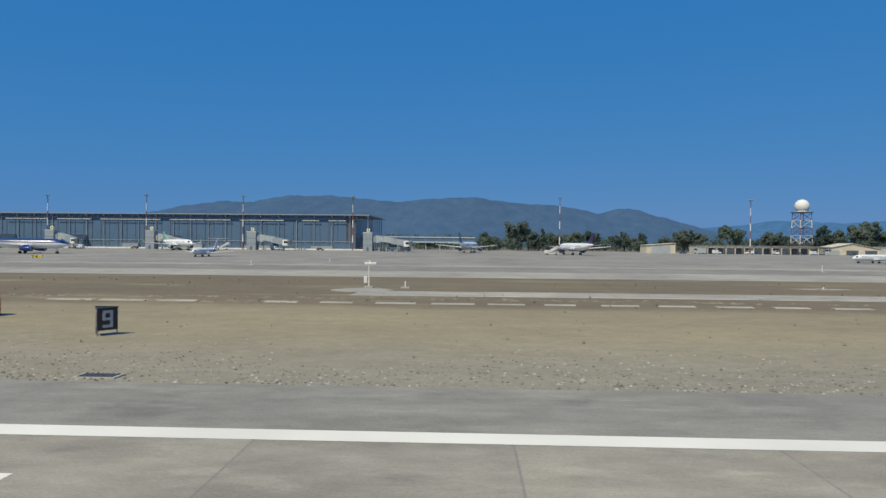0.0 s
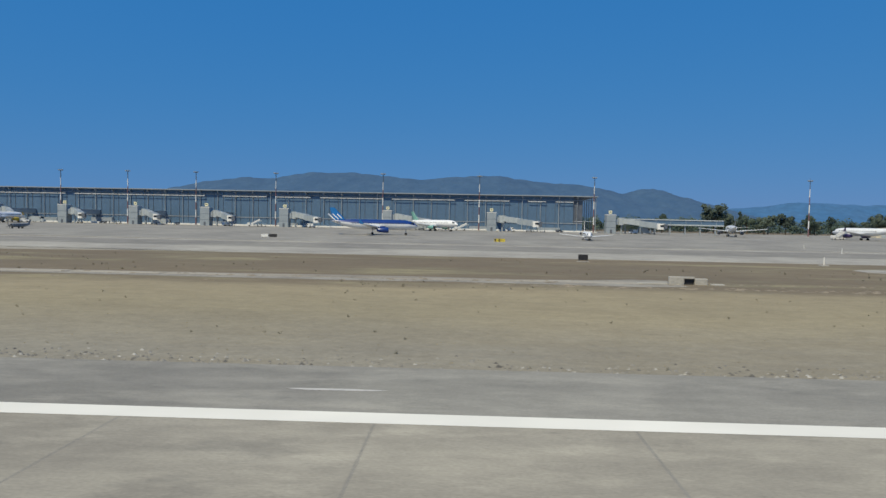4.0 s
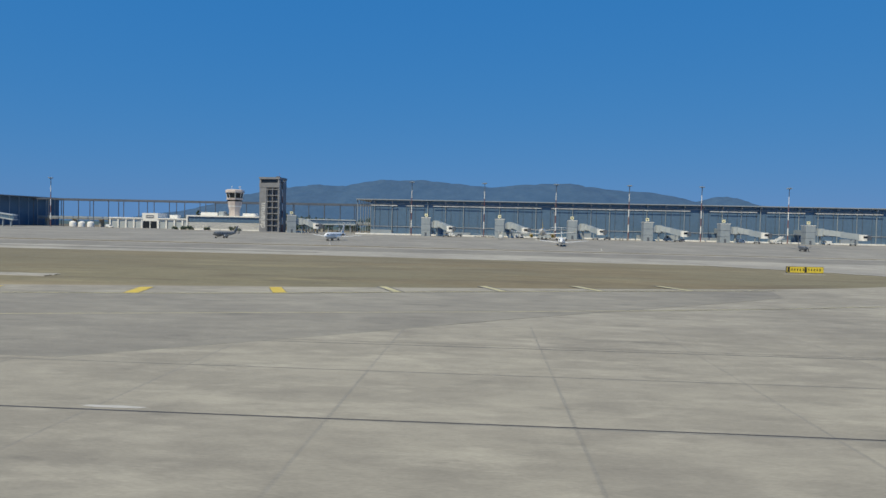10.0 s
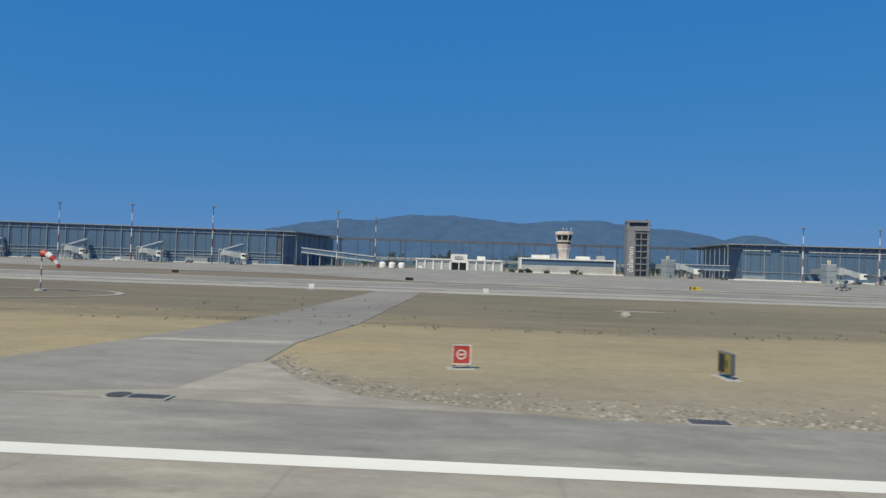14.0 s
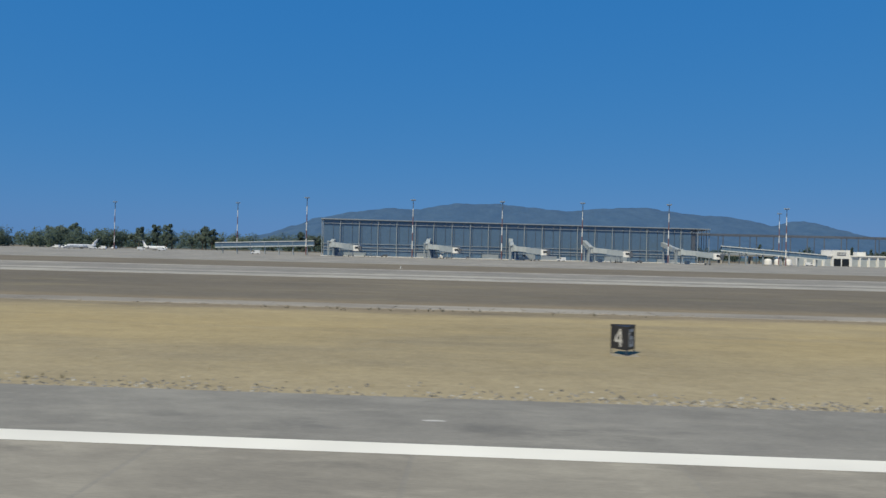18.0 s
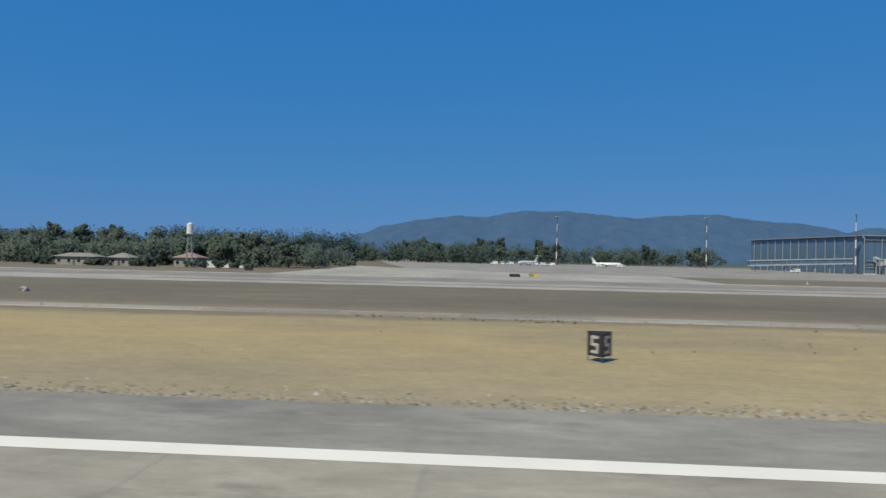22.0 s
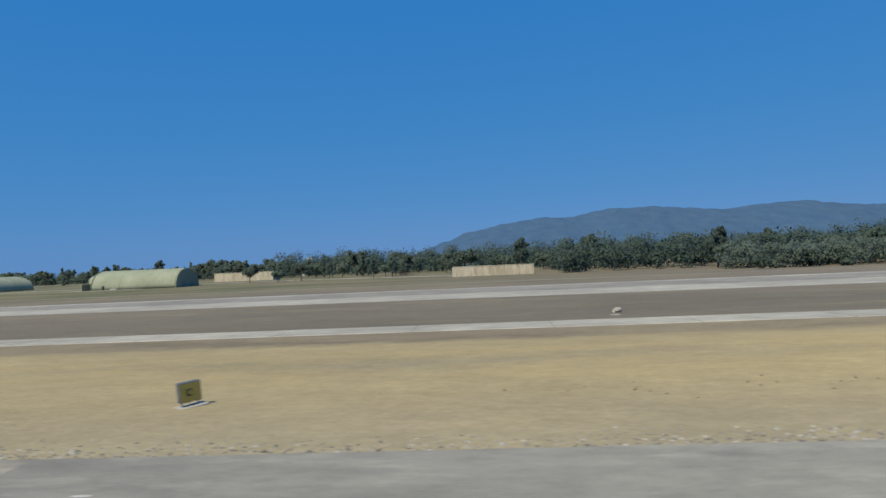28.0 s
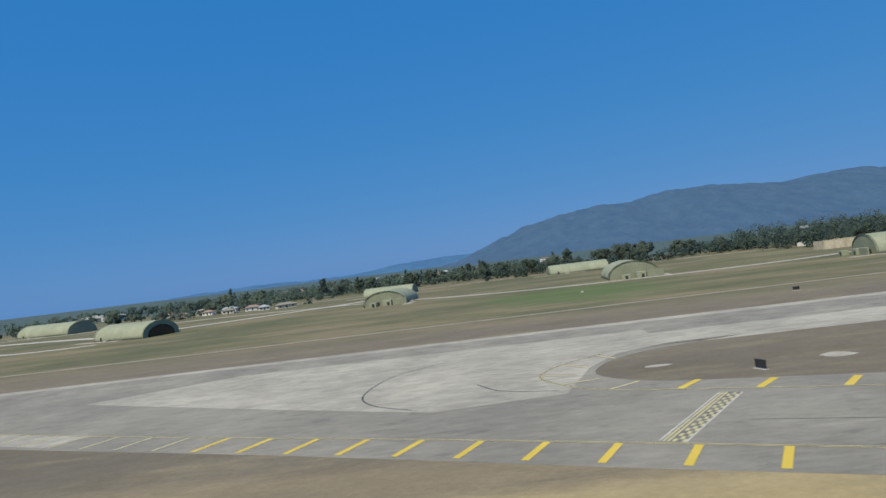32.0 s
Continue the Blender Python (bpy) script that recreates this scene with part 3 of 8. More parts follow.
# first exit: between a grass island with a rounded nose and a long tapering island
ISLAND_A = [(-334, 24), (-341.4, 24.9), (-347.9, 28.1), (-352.3, 32.6), (-355.1, 37.5), (-354.6, 42.5), (-351.2, 48.5), (-344, 53), (-330.6, 58), (-309, 66), (-292, 72), (-262, 82), (-218, 105), (-165, 117)]
TAPER_A = [(-608, 24), (-591, 26.5), (-573, 28.9), (-550, 31.6), (-529.7, 35.6), (-504, 40), (-482.9, 44), (-454.7, 53), (-417, 62.5), (-390, 70), (-370, 79.3), (-356.5, 92.2), (-353.2, 102.4), (-359.5, 113), (-377, 130), (-388, 134)]
exit_poly = [(p.x, p.y) for p in smooth_path(TAPER_A, 3.0)] + [(-385, 132.5), (-170, 117), (-165, 116.5)] + [(p.x, p.y) for p in reversed(smooth_path(ISLAND_A, 3.0))]
structure("taxiway_exit", [(-608, 23.8)] + exit_poly + [(-334, 23.8)], "exit", 0.036, "weathered concrete taxiway exit with yellow shoulder bars")
structure("taxiway_exit_slab", [(-356, 95), (-353, 103), (-360, 114), (-378, 131), (-388, 134), (-225, 134), (-310, 92)], "pale", 0.046, "newer pale concrete slab in the taxiway exit", 0.01)
structure("taxiway_exit_wedge", [(-430, 24.6), (-426.5, 27.5), (-421, 32), (-415, 37.5), (-407, 44.5), (-398, 52), (-388, 61), (-386, 68.6), (-412, 59.4), (-430, 52), (-462, 43.2), (-492, 35.3), (-520, 30.2), (-500, 26.6), (-470, 24.6)], "exit_wedge", 0.0485, "darker smooth asphalt wedge along the exit's shoulder", 0.004)
# service road
structure("road_service", [(-692, 23.8), (-681, 25.5), (-675.5, 30), (-673.6, 41), (-671.8, 64), (-671.2, 134.2), (-662.6, 134.2), (-662.2, 58), (-663.4, 43), (-662.9, 34.4), (-659.9, 29.7), (-656.6, 26.4), (-648.1, 23.8)], "exit_dark", 0.034, "narrow concrete service road across the dry grass")
structure("road_flare", [(-669.5, 24.4), (-663.9, 26.2), (-663.3, 33.5), (-662.6, 34.2), (-659.9, 29.5), (-656.6, 26.2), (-650, 24.2)], "exit", 0.044, "paler concrete flare where the service road meets the runway", 0.01)
structure("road_slab", [(-672.8, 41.2), (-663.6, 41.9), (-663.5, 43.3), (-672.8, 42.6)], "pale", 0.044, "pale channel slab across the service road", 0.01)
# last exit
ISLAND_C = [(-1808, 24), (-1838, 26.8), (-1868, 30.3), (-1898, 35), (-1920.6, 39.6), (-1953, 46.6), (-1988, 59), (-2012, 69.5), (-2046.8, 83.4), (-2060.3, 88.6), (-2080, 96.1), (-2086.8, 99.6), (-2091.5, 105.1), (-2092.9, 111.3), (-2088.7, 120.3), (-2079.3, 128), (-2060, 134)]
ISLAND_D = [(-2010, 24), (-2040, 36), (-2080.2, 53.9), (-2103, 64.3), (-2134.5, 79.3), (-2186, 101.9), (-2240, 126), (-2258, 134)]
structure("taxiway_exit_north", [(-2010, 23.8)] + [(p.x, p.y) for p in smooth_path(ISLAND_D, 4.0)] + [(-2258, 134.2), (-2060, 134.2)] + [(p.x, p.y) for p in reversed(smooth_path(ISLAND_C, 3.0))] + [(-1808, 23.8)], "exit_dark", 0.036, "weathered concrete taxiway exit with yellow shoulder bars")
structure("taxiway_north_slab", [(-2195, 139), (-2118, 94), (-2099, 97), (-2093, 116), (-2086, 128), (-2075, 134), (-2075, 157), (-2168, 156.5)], "pale", 0.046, "newer pale concrete slab in the taxiway exit", 0.01)

structure("taxiway_north_patch", [(-2240, 135.5), (-2172.5, 104.6), (-2177.5, 99.5), (-2240, 127.0)], "pale", 0.047, "pale newer concrete strip along the exit shoulder", 0.005)

# painted markings
def marking(name, bm, material, label):
    return tagged(mesh_object(name, bm, material), label, "road marking", kind="structure")


for x0, x1 in ((-338.4, 900), (-1812, -628.4), (-3000, -2030)):
    marking("runway_edge_line", ribbon([Vector((x1 + (x0 - x1) * k / 60, 17.6, 0)) for k in range(61)], 0.48, 0.052), "white_paint", "worn white painted runway edge line")
aim = tagged(new("touchdown_marking"), "worn broad white touchdown marking on the runway", "road marking", kind="structure")
part("bar", sheet([(-18.9, 14.25), (8.5, 14.25), (8.5, 11.2), (-18.6, 11.2)], 0.052, 0), "white_paint", aim)
part("bar", sheet(rect(-18.7, 8.5, 6.0, 9.2), 0.052, 0), "white_paint", aim)
rq = random.Random(4)
bm = sheet([(-17.4 + 1.65 * math.cos(k * math.pi / 20) * rq.uniform(0.9, 1.06), 15.4 + 1.2 * math.sin(k * math.pi / 20) * rq.uniform(0.86, 1.08)) for k in range(40)], 0.097 - 0.05, 0)
marking("runway_patch", bm, "sandy", "round pale yellowish patch in the asphalt")


def shoulder_bars(path, offset, length, width, step, start, material="yellow_paint", side=1, edge=True, lone=(), nose=0.0, lean=0.0, ends=(), fade=1e9, label="yellow shoulder bars with dark outlines"):
    """A thin double edge line with cross bars outside it."""
    own = tagged(new("shoulder_marking"), label, "road marking", kind="structure")
    sp = smooth_path(path, 1.0)
    if edge:
        part("edge_line", ribbon(sp, 0.30, 0.050), "black_paint", own)
        part("edge_line", ribbon(sp, 0.08, 0.055, 0.17), "pale_yellow", own)
        part("edge_line", ribbon(sp, 0.08, 0.055, -0.17), "pale_yellow", own)
    for a, b in ends:
        half = width / 2 if a[1] < 30 else width * 0.3
        part("bar_outline", bar_mesh(a, b, half + 0.07, 0.050), "faded_black", own)
        part("bar", bar_mesh(a, b, half, 0.055), material, own)
    s = start
    lone = list(lone)
    while lone or s < len(sp) - 2:
        at = lone.pop() if lone else s
        k = int(at)
        t = (sp[k + 1] - sp[k]).normalized()
        c = sp[k] + (sp[k + 1] - sp[k]) * (at - k)
        nrm = Vector((-t.y, t.x, 0)) * side - t * (lean if at > 60 or not lean else (-0.13 if at < 30 else 0.0))
        a, b = c + nrm * offset, c + nrm * (offset + (nose if nose and at > 18 else length))
        half = width / 2 if not (nose and at > 25) else width * 0.42
        part("bar_outline", bar_mesh((a.x, a.y), (b.x, b.y), half + 0.07, 0.050), "faded_black", own)
        part("bar", bar_mesh((a.x, a.y), (b.x, b.y), half * (0.6 if at > fade else 1.0), 0.055), "pale_yellow" if at > fade else material, own)
        if at == s:
            s += step
    return own


LINE_A = [(-332, 17.7), (-338.5, 17.75), (-343.3, 18.7), (-347.6, 20.5), (-352.9, 23.6), (-359.4, 29.2), (-363.3, 36), (-364.5, 40.5), (-364.2, 45), (-361.0, 51.0), (-354.3, 57.4), (-346.8, 62.0), (-339.3, 65.2), (-332.1, 68.0), (-324.7, 70.6), (-317.9, 73.1), (-303, 78.6), (-283, 86), (-262, 94), (-218, 114)]
NOSE = [((-334, 18.2), (-334, 24.3)), ((-344.4, 19.6), (-341.4, 25.1)), ((-352.6, 23.3), (-348.1, 27.7)), ((-359.6, 28.8), (-353.3, 31.6)), ((-363.2, 35.9), (-356.2, 36.7)), ((-363.7, 42.7), (-356.3, 42.3)),
        ((-361.2, 50), (-354.5, 47.2)), ((-355.5, 58), (-350.4, 52.2)), ((-347.4, 62.4), (-343, 56)), ((-338.1, 66.2), (-334.8, 60)), ((-330.9, 69), (-327.3, 63)), ((-323, 71.9), (-320.3, 65.6))]
shoulder_bars(LINE_A, 0.25, 6.8, 1.0, 7.4, 112.6, side=-1, nose=7.0, ends=NOSE, fade=158)
LINE_B = [(-628, 17.7), (-603.5, 19.1), (-590.6, 20.4), (-577, 21.6), (-546.9, 26.3), (-524.6, 30.3), (-492.7, 36), (-462, 43.8), (-440.4, 49.0), (-430, 52.6), (-421, 56.4), (-412, 60), (-384, 70)]
shoulder_bars(LINE_B, 0.2, 5.6, 1.05, 9.6, 220.8, side=1, lone=(1.2, 13.0, 25.2, 37.4, 48.5, 59.7, 70.8, 81.9, 92.9, 104.2, 114.9, 125.9, 136.9, 147.4, 157.6, 168.4, 179.1, 190.6, 201.5, 211.2), fade=203)
LINE_C = [(-1814.4, 18.0), (-1822, 18.8), (-1838, 20.6), (-1868, 24.2), (-1901.3, 28.9), (-1920, 32.6), (-1947.3, 38.6), (-1983.5, 50.2), (-2012.4, 62.4), (-2032.2, 69.5), (-2060.4, 80.5), (-2085, 92), (-2094, 97), (-2099.5, 104.5), (-2101.5, 113), (-2097, 122), (-2088, 130)]
shoulder_bars(LINE_C, 0.2, 5.8, 1.0, 9.6, 244.0, side=-1, lone=[3.0] + [14.3 + 10.52 * k for k in range(22)], lean=0.24, fade=284)
LINE_D = [(-1990, 20), (-2018, 33), (-2045.4, 46), (-2076, 60), (-2115.4, 78.6), (-2160, 98.5), (-2196.5, 115.4)]
shoulder_bars(LINE_D, 0.2, 6.4, 0.84, 7.65, 3.35, side=1, fade=172)

marking("lead_off_line", ribbon(smooth_path([(-700, 5.2), (-620, 7.0), (-575, 9.6), (-528.9, 15.2), (-519.3, 16.9), (-490, 22.5), (-450, 33.0), (-400, 48), (-360, 66)], 3), 0.16, 0.048), "faded_black", "dark outlined yellow lead-off line on concrete")
marking("lead_off_stripe", ribbon(smooth_path([(-700, 5.2), (-620, 7.0), (-575, 9.6), (-528.9, 15.2), (-519.3, 16.9), (-490, 22.5), (-450, 33.0), (-400, 48), (-360, 66)], 3), 0.07, 0.053), "pale_yellow", "faded yellow lead-off line on concrete")
# runway holding position: solid and broken yellow bars on a dark field between white rims
hold = tagged(new("holding_marking"), "checkered yellow and black holding position marking with white rims", "road marking", kind="structure")
A0, A1 = Vector((-2092.2, 68.4, 0)), Vector((-2080.0, 87.0, 0))
hd = (A1 - A0).normalized()
hn = Vector((-hd.y, hd.x, 0))
def hold_strip(s0, s1, off, half, mat_name, lift):
    a, b = A0 + hd * s0 + hn * off, A0 + hd * s1 + hn * off
    part("stripe", bar_mesh((a.x, a.y), (b.x, b.y), half, lift), mat_name, hold)
HL = (A1 - A0).length
hold_strip(0, HL, 0, 1.15, "faded_black", 0.050)
hold_strip(0, HL, 1.3, 0.12, "worn_pale", 0.055)
hold_strip(0, HL, -1.3, 0.12, "worn_pale", 0.055)
hold_strip(0, HL, 0.9, 0.13, "pale_yellow", 0.056)
hold_strip(0, HL, 0.45, 0.13, "pale_yellow", 0.056)
for k in range(11):
    for off in (-0.1, -0.6, -1.05):
        s0 = k * 2.0 + (0.9 if off == -0.6 else 0)
        hold_strip(s0, min(s0 + 1.0, HL), off, 0.19, "pale_yellow", 0.056)
for q in ((-2075.6, 60.5), (-1820.4, 23.4)):
    marking("edge_mark", bar_mesh((q[0] - 0.9, q[1] - 1.3), (q[0] + 0.9, q[1] + 1.3), 0.14, 0.06), "worn_pale", "short white slanted mark beside the shoulder line")
# old curved tyre track
for pts in ([(-2121, 97), (-2128, 104), (-2131, 114), (-2128, 130), (-2118, 142)], [(-2100, 99.5), (-2108, 104), (-2112, 112)], [(-300, 99), (-316, 95), (-320, 104), (-306, 112), (-285, 118)]):
    marking("tyre_track", ribbon(smooth_path(pts, 1.5), 0.15, 0.050), "joint", "dark curved rubber track on pale concrete")
# sealed joints of the slabs in the first exit and along the runway
seam = tagged(new("pavement_joints"), "dark sealed joints between concrete slabs", "pavement", kind="structure")
part("long_joint", ribbon([Vector((-330 - 5 * k, 17.95 + 0.04 * math.sin(k * 0.9), 0)) for k in range(60)], 0.035, 0.047), "joint", seam)
part("long_joint", ribbon([Vector((-330 - 6 * k, 30.5 - 0.05 * k, 0)) for k in range(6, 33)], 0.04, 0.047), "joint", seam)
part("long_joint", ribbon(smooth_path([(-1880, 10), (-1940, 23), (-1991.1, 38.9), (-2015.9, 48.3), (-2057.8, 63.6), (-2084, 74)], 3), 0.07, 0.047), "joint", seam)

# ---- drains along the grass ----
def drain(x0, x1, y0, y1, material, label, step=6.0, gap=0.0, seed=1, skip=0.0):
    """An open concrete channel: rows of cast slabs with joints, the middle sunk."""
    own = tagged(new("drain"), label, "drain", kind="structure")
    r = random.Random(seed)
    n = int((x1 - x0) / step)
    for k in range(n):
        if r.random() < skip:
            continue
        a, b = x0 + k * step + 0.03, x0 + (k + 1) * step - 0.03 - gap * r.uniform(0.3, 1.5)
        ya, yb = y0 + r.uniform(-0.15, 0.15), y1 + r.uniform(-0.15, 0.15)
        bm = bmesh.new()
        ym = (ya + yb) / 2
        ring = [(ya, 0.05), (ya + (ym - ya) * 0.8, 0.02), (ym, -0.02), (yb - (yb - ym) * 0.8, 0.03), (yb, 0.07)]
        lo = [bm.verts.new((a, y, gz(y) + z + 0.02)) for y, z in ring]
        hi = [bm.verts.new((b, y, gz(y) + z + 0.02 + r.uniform(-0.01, 0.01))) for y, z in ring]
        for i in range(4):
            bm.faces.new((lo[i], hi[i], hi[i + 1], lo[i + 1]))
        bm.faces.new([lo[0], hi[0], bm.verts.new((b, ya - 0.3, gz(ya) - 0.05)), bm.verts.new((a, ya - 0.3, gz(ya) - 0.05))])
        part("channel_slab", bm, material, own)
    return own


drain(-1993, -1545, 67.5, 74.0, "pale", "long straight pale concrete drainage channel in dark grass", 14.0, seed=2)
drain(-1540, -690, 62.5, 66.5, "drain_concrete", "old cracked concrete drainage channel half covered by soil", 12.0, 0.0, seed=3)
drain(-600, -455, 64.0, 66.4, "pale", "narrow pale concrete drainage channel in dry grass", 11.0, seed=4)
drain(-75, 60, 60.3, 60.8, "pale", "broken row of pale channel slabs in dry grass", 5.0, 1.5, 5, 0.12)
drain(-172, -106.5, 64.9, 66.3, "drain_concrete", "old concrete drainage channel crumbling into dry soil", 9.3, 0.5, seed=8)
structure("ground_silt", [(-176, 63.4), (-150, 62.2), (-134, 61.8), (-126, 62.6), (-116, 62.0), (-109, 61.2), (-103.8, 62.6), (-103.8, 69.8), (-107, 70.4), (-112, 68.2), (-119, 67.2), (-127, 68.0), (-135, 68.2), (-150, 67.2), (-176, 66.8)], "silt", 0.012, "pale washed-out silt along the crumbling channel", 0.0)
drain(6, 330, 70.5, 77.0, "pale", "pale gravelled concrete drainage channel", 14.0, seed=6)

# ---- terminals ----
def terminal(name, ax, ay, bx, by, depth, height, bay, label, front_canopy):
    """A glass hall under a thin flat roof on slender columns; from a to b along its front."""
    length = math.hypot(bx - ax, by - ay)
    own = thing(name, ax, ay, 0, math.degrees(math.atan2(by - ay, bx - ax)), label, "terminal")
    z0 = -0.3
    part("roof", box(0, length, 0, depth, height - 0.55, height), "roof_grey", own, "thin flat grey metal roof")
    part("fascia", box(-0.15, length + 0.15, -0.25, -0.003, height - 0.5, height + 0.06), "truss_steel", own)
    gy = front_canopy - 0.55
    for k in range(int(length / (bay / 2)) + 1):
        x = k * bay / 2
        if x > length:
            break
        heavy = k % 2 == 0
        heavy_steel = heavy or front_canopy < 2
        r = 0.26 if heavy or front_canopy < 2 else 0.2
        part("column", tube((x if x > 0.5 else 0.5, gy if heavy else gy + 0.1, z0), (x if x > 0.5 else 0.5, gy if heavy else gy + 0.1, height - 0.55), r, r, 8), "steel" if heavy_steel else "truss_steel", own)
        part("roof_beam", box(max(x - 0.2, 0), min(x + 0.2, length), 0.3, front_canopy + 0.6, height - 1.7, height - 0.56), "truss_steel", own)
    # truss chord and short struts under the roof edge
    part("truss_chord", box(0, length, gy - 0.1, gy + 0.2, height - 2.9, height - 2.6), "truss_steel", own)
    for k in range(int(length / 5.65)):
        x = 1.0 + k * 5.65
        part("strut", tube((x, gy, height - 2.6), (x + (1.6 if k % 2 else -0.9), gy * 0.5, height - 0.6), 0.1, 0.1, 4), "truss_steel", own)
    # glass wall with mullions, floor bands and a light clerestory strip
    g0, g1 = front_canopy, depth - 4
    x0, x1 = (9.0 if front_canopy > 2 else 1.5), length - 9.0
    pane_w = bay / 4
    n = int((x1 - x0) / pane_w)
    glass_rng = random.Random(len(label))
    for k in range(n):
        a, b = x0 + k * pane_w, x0 + (k + 1) * pane_w
        tilt = glass_rng.uniform(-0.02, 0.02)
        for zz0, zz1 in ((5.6, height - 0.62),):
            bm = bmesh.new()
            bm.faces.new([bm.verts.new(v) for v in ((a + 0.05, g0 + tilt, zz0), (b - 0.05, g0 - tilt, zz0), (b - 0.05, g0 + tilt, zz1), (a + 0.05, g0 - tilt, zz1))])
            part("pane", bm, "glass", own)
        part("mullion", box(b - 0.07, b + 0.07, g0 - 0.22, g0 - 0.02, 0.0, height - 0.56), "dark_steel", own)
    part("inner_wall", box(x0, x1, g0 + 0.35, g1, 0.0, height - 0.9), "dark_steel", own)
    for sx in (x0 - 0.06, x1 + 0.06):
        for k in range(int((g1 - g0) / 6)):
            bm = bmesh.new()
            ya, yb = g0 + 0.4 + k * 6.0, g0 + 6.2 + k * 6.0
            bm.faces.new([bm.verts.new(v) for v in ((sx, ya, 0.4), (sx, yb, 0.4), (sx, yb, height - 1.0), (sx, ya, height - 1.0))])
            part("side_pane", bm, "glass", own)
    part("floor_band", box(x0, x1, g0 - 0.35, g0 - 0.06, 5.1, 5.55), "truss_steel", own)
    part("ground_glazing", box(x0, x1, g0 - 0.02, g0 + 0.3, 0.3, 5.1), "glass", own)
    if front_canopy < 2:
        for z in (3.6, 7.4):
            part("transom", box(0.4, x1, g0 - 0.5, g0 - 0.26, z, z + 0.3), "steel", own)
    clr = random.Random(9)
    for k in range(n):
        a, b = x0 + k * pane_w, x0 + (k + 1) * pane_w
        if front_canopy > 2 and clr.random() < 0.86:
            part("clerestory_panel", box(a + 0.15, b - 0.15, 0.8, 0.95, height - 4.1, height - 3.55), "pale_metal_strip", own, "pale clerestory panel")
    part("plinth", box(0, length, g0 - 3.0, g0 - 0.4, -0.3, 0.35), "white", own, "low white kerb along the glass wall")
    # low service volumes behind the glass line
    for k in range(int(length / 40)):
        x = 14 + k * 40 + clr.uniform(-5, 5)
        part("service_block", box(x, x + clr.uniform(9, 20), g0 - 2.4, g0 - 0.45, 0.35, clr.uniform(2.2, 3.6)), "truss_steel" if k % 2 else "steel", own)
    # rear columns carry the free ends of the roof
    for x in (1.0, length - 1.0):
        for k in range(1, int(depth / 9)):
            part("column", tube((x, k * 9.0, z0), (x, k * 9.0, height - 0.55), 0.26, 0.26, 8), "truss_steel", own)
    return own


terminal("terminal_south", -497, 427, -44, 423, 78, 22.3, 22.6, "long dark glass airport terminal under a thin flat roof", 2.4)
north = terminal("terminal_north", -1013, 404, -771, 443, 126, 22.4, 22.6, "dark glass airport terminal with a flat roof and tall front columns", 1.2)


# the north hall's slanting end: roof wedge, columns and glass
NL = math.hypot(242, 39)
bm = bmesh.new()
lo = [bm.verts.new((x, y, 21.85)) for x, y in ((NL + 0.02, 0), (NL + 29, 93), (NL + 0.02, 93))]
hi = [bm.verts.new((v.co.x, v.co.y, 22.4)) for v in lo]
bm.faces.new(lo[::-1])
bm.faces.new(hi)
for k in range(3):
    bm.faces.new((lo[k], lo[(k + 1) % 3], hi[(k + 1) % 3], hi[k]))
part("roof_wedge", bm, "roof_grey", north)
for k in range(11):
    f = (k + 0.3) / 11
    part("column", tube((NL + 28.4 * f, 93 * f, -0.3), (NL + 28.4 * f, 93 * f, 21.85), 0.22, 0.22, 8), "truss_steel", north)
    f0, f1 = k / 11, (k + 1) / 11
    bm = bmesh.new()
    bm.faces.new([bm.verts.new(v) for v in ((NL - 8.5 + 28.4 * f0, 2 + 93 * f0, 0.4), (NL - 8.5 + 28.4 * f1, 2 + 93 * f1, 0.4), (NL - 8.5 + 28.4 * f1, 2 + 93 * f1, 21.8), (NL - 8.5 + 28.4 * f0, 2 + 93 * f0, 21.8))])
    part("side_pane", bm, "glass", north)


def colonnade():
    """The open link between the halls: a long high beam on a row of columns, with a low block below."""
    own = thing("colonnade", -765, 505, 0, 0, "long open dark steel colonnade with a high beam", "colonnade")
    length = 290
    part("beam", box(0, length, 0, 1.2, 20.3, 21.5), "dark_steel", own)
    part("rear_beam", box(0, length, 26, 27, 20.5, 21.5), "dark_steel", own)
    for k in range(25):
        part("column", tube((k * 12 + 0.5, 0.6, 0), (k * 12 + 0.5, 0.6, 20.3), 0.33, 0.33, 8), "dark_steel", own)
    for k in range(13):
        part("column", tube((k * 24 + 6, 26.5, 0), (k * 24 + 6, 26.5, 20.5), 0.3, 0.3, 8), "dark_steel", own)
    low = thing("road_bridge", -765, 512, 0, 0, "low grey elevated roadway behind the colonnade", "bridge")
    part("deck", box(0, length + 20, 0, 9, 5.6, 6.9), "concrete", low)
    part("parapet", box(0, length + 20, -0.25, -0.003, 6.4, 7.9), "steel", low)
    for k in range(14):
        part("pier", box(k * 22 + 4, k * 22 + 5.4, 2, 7, 0, 5.6), "concrete", low)


colonnade()


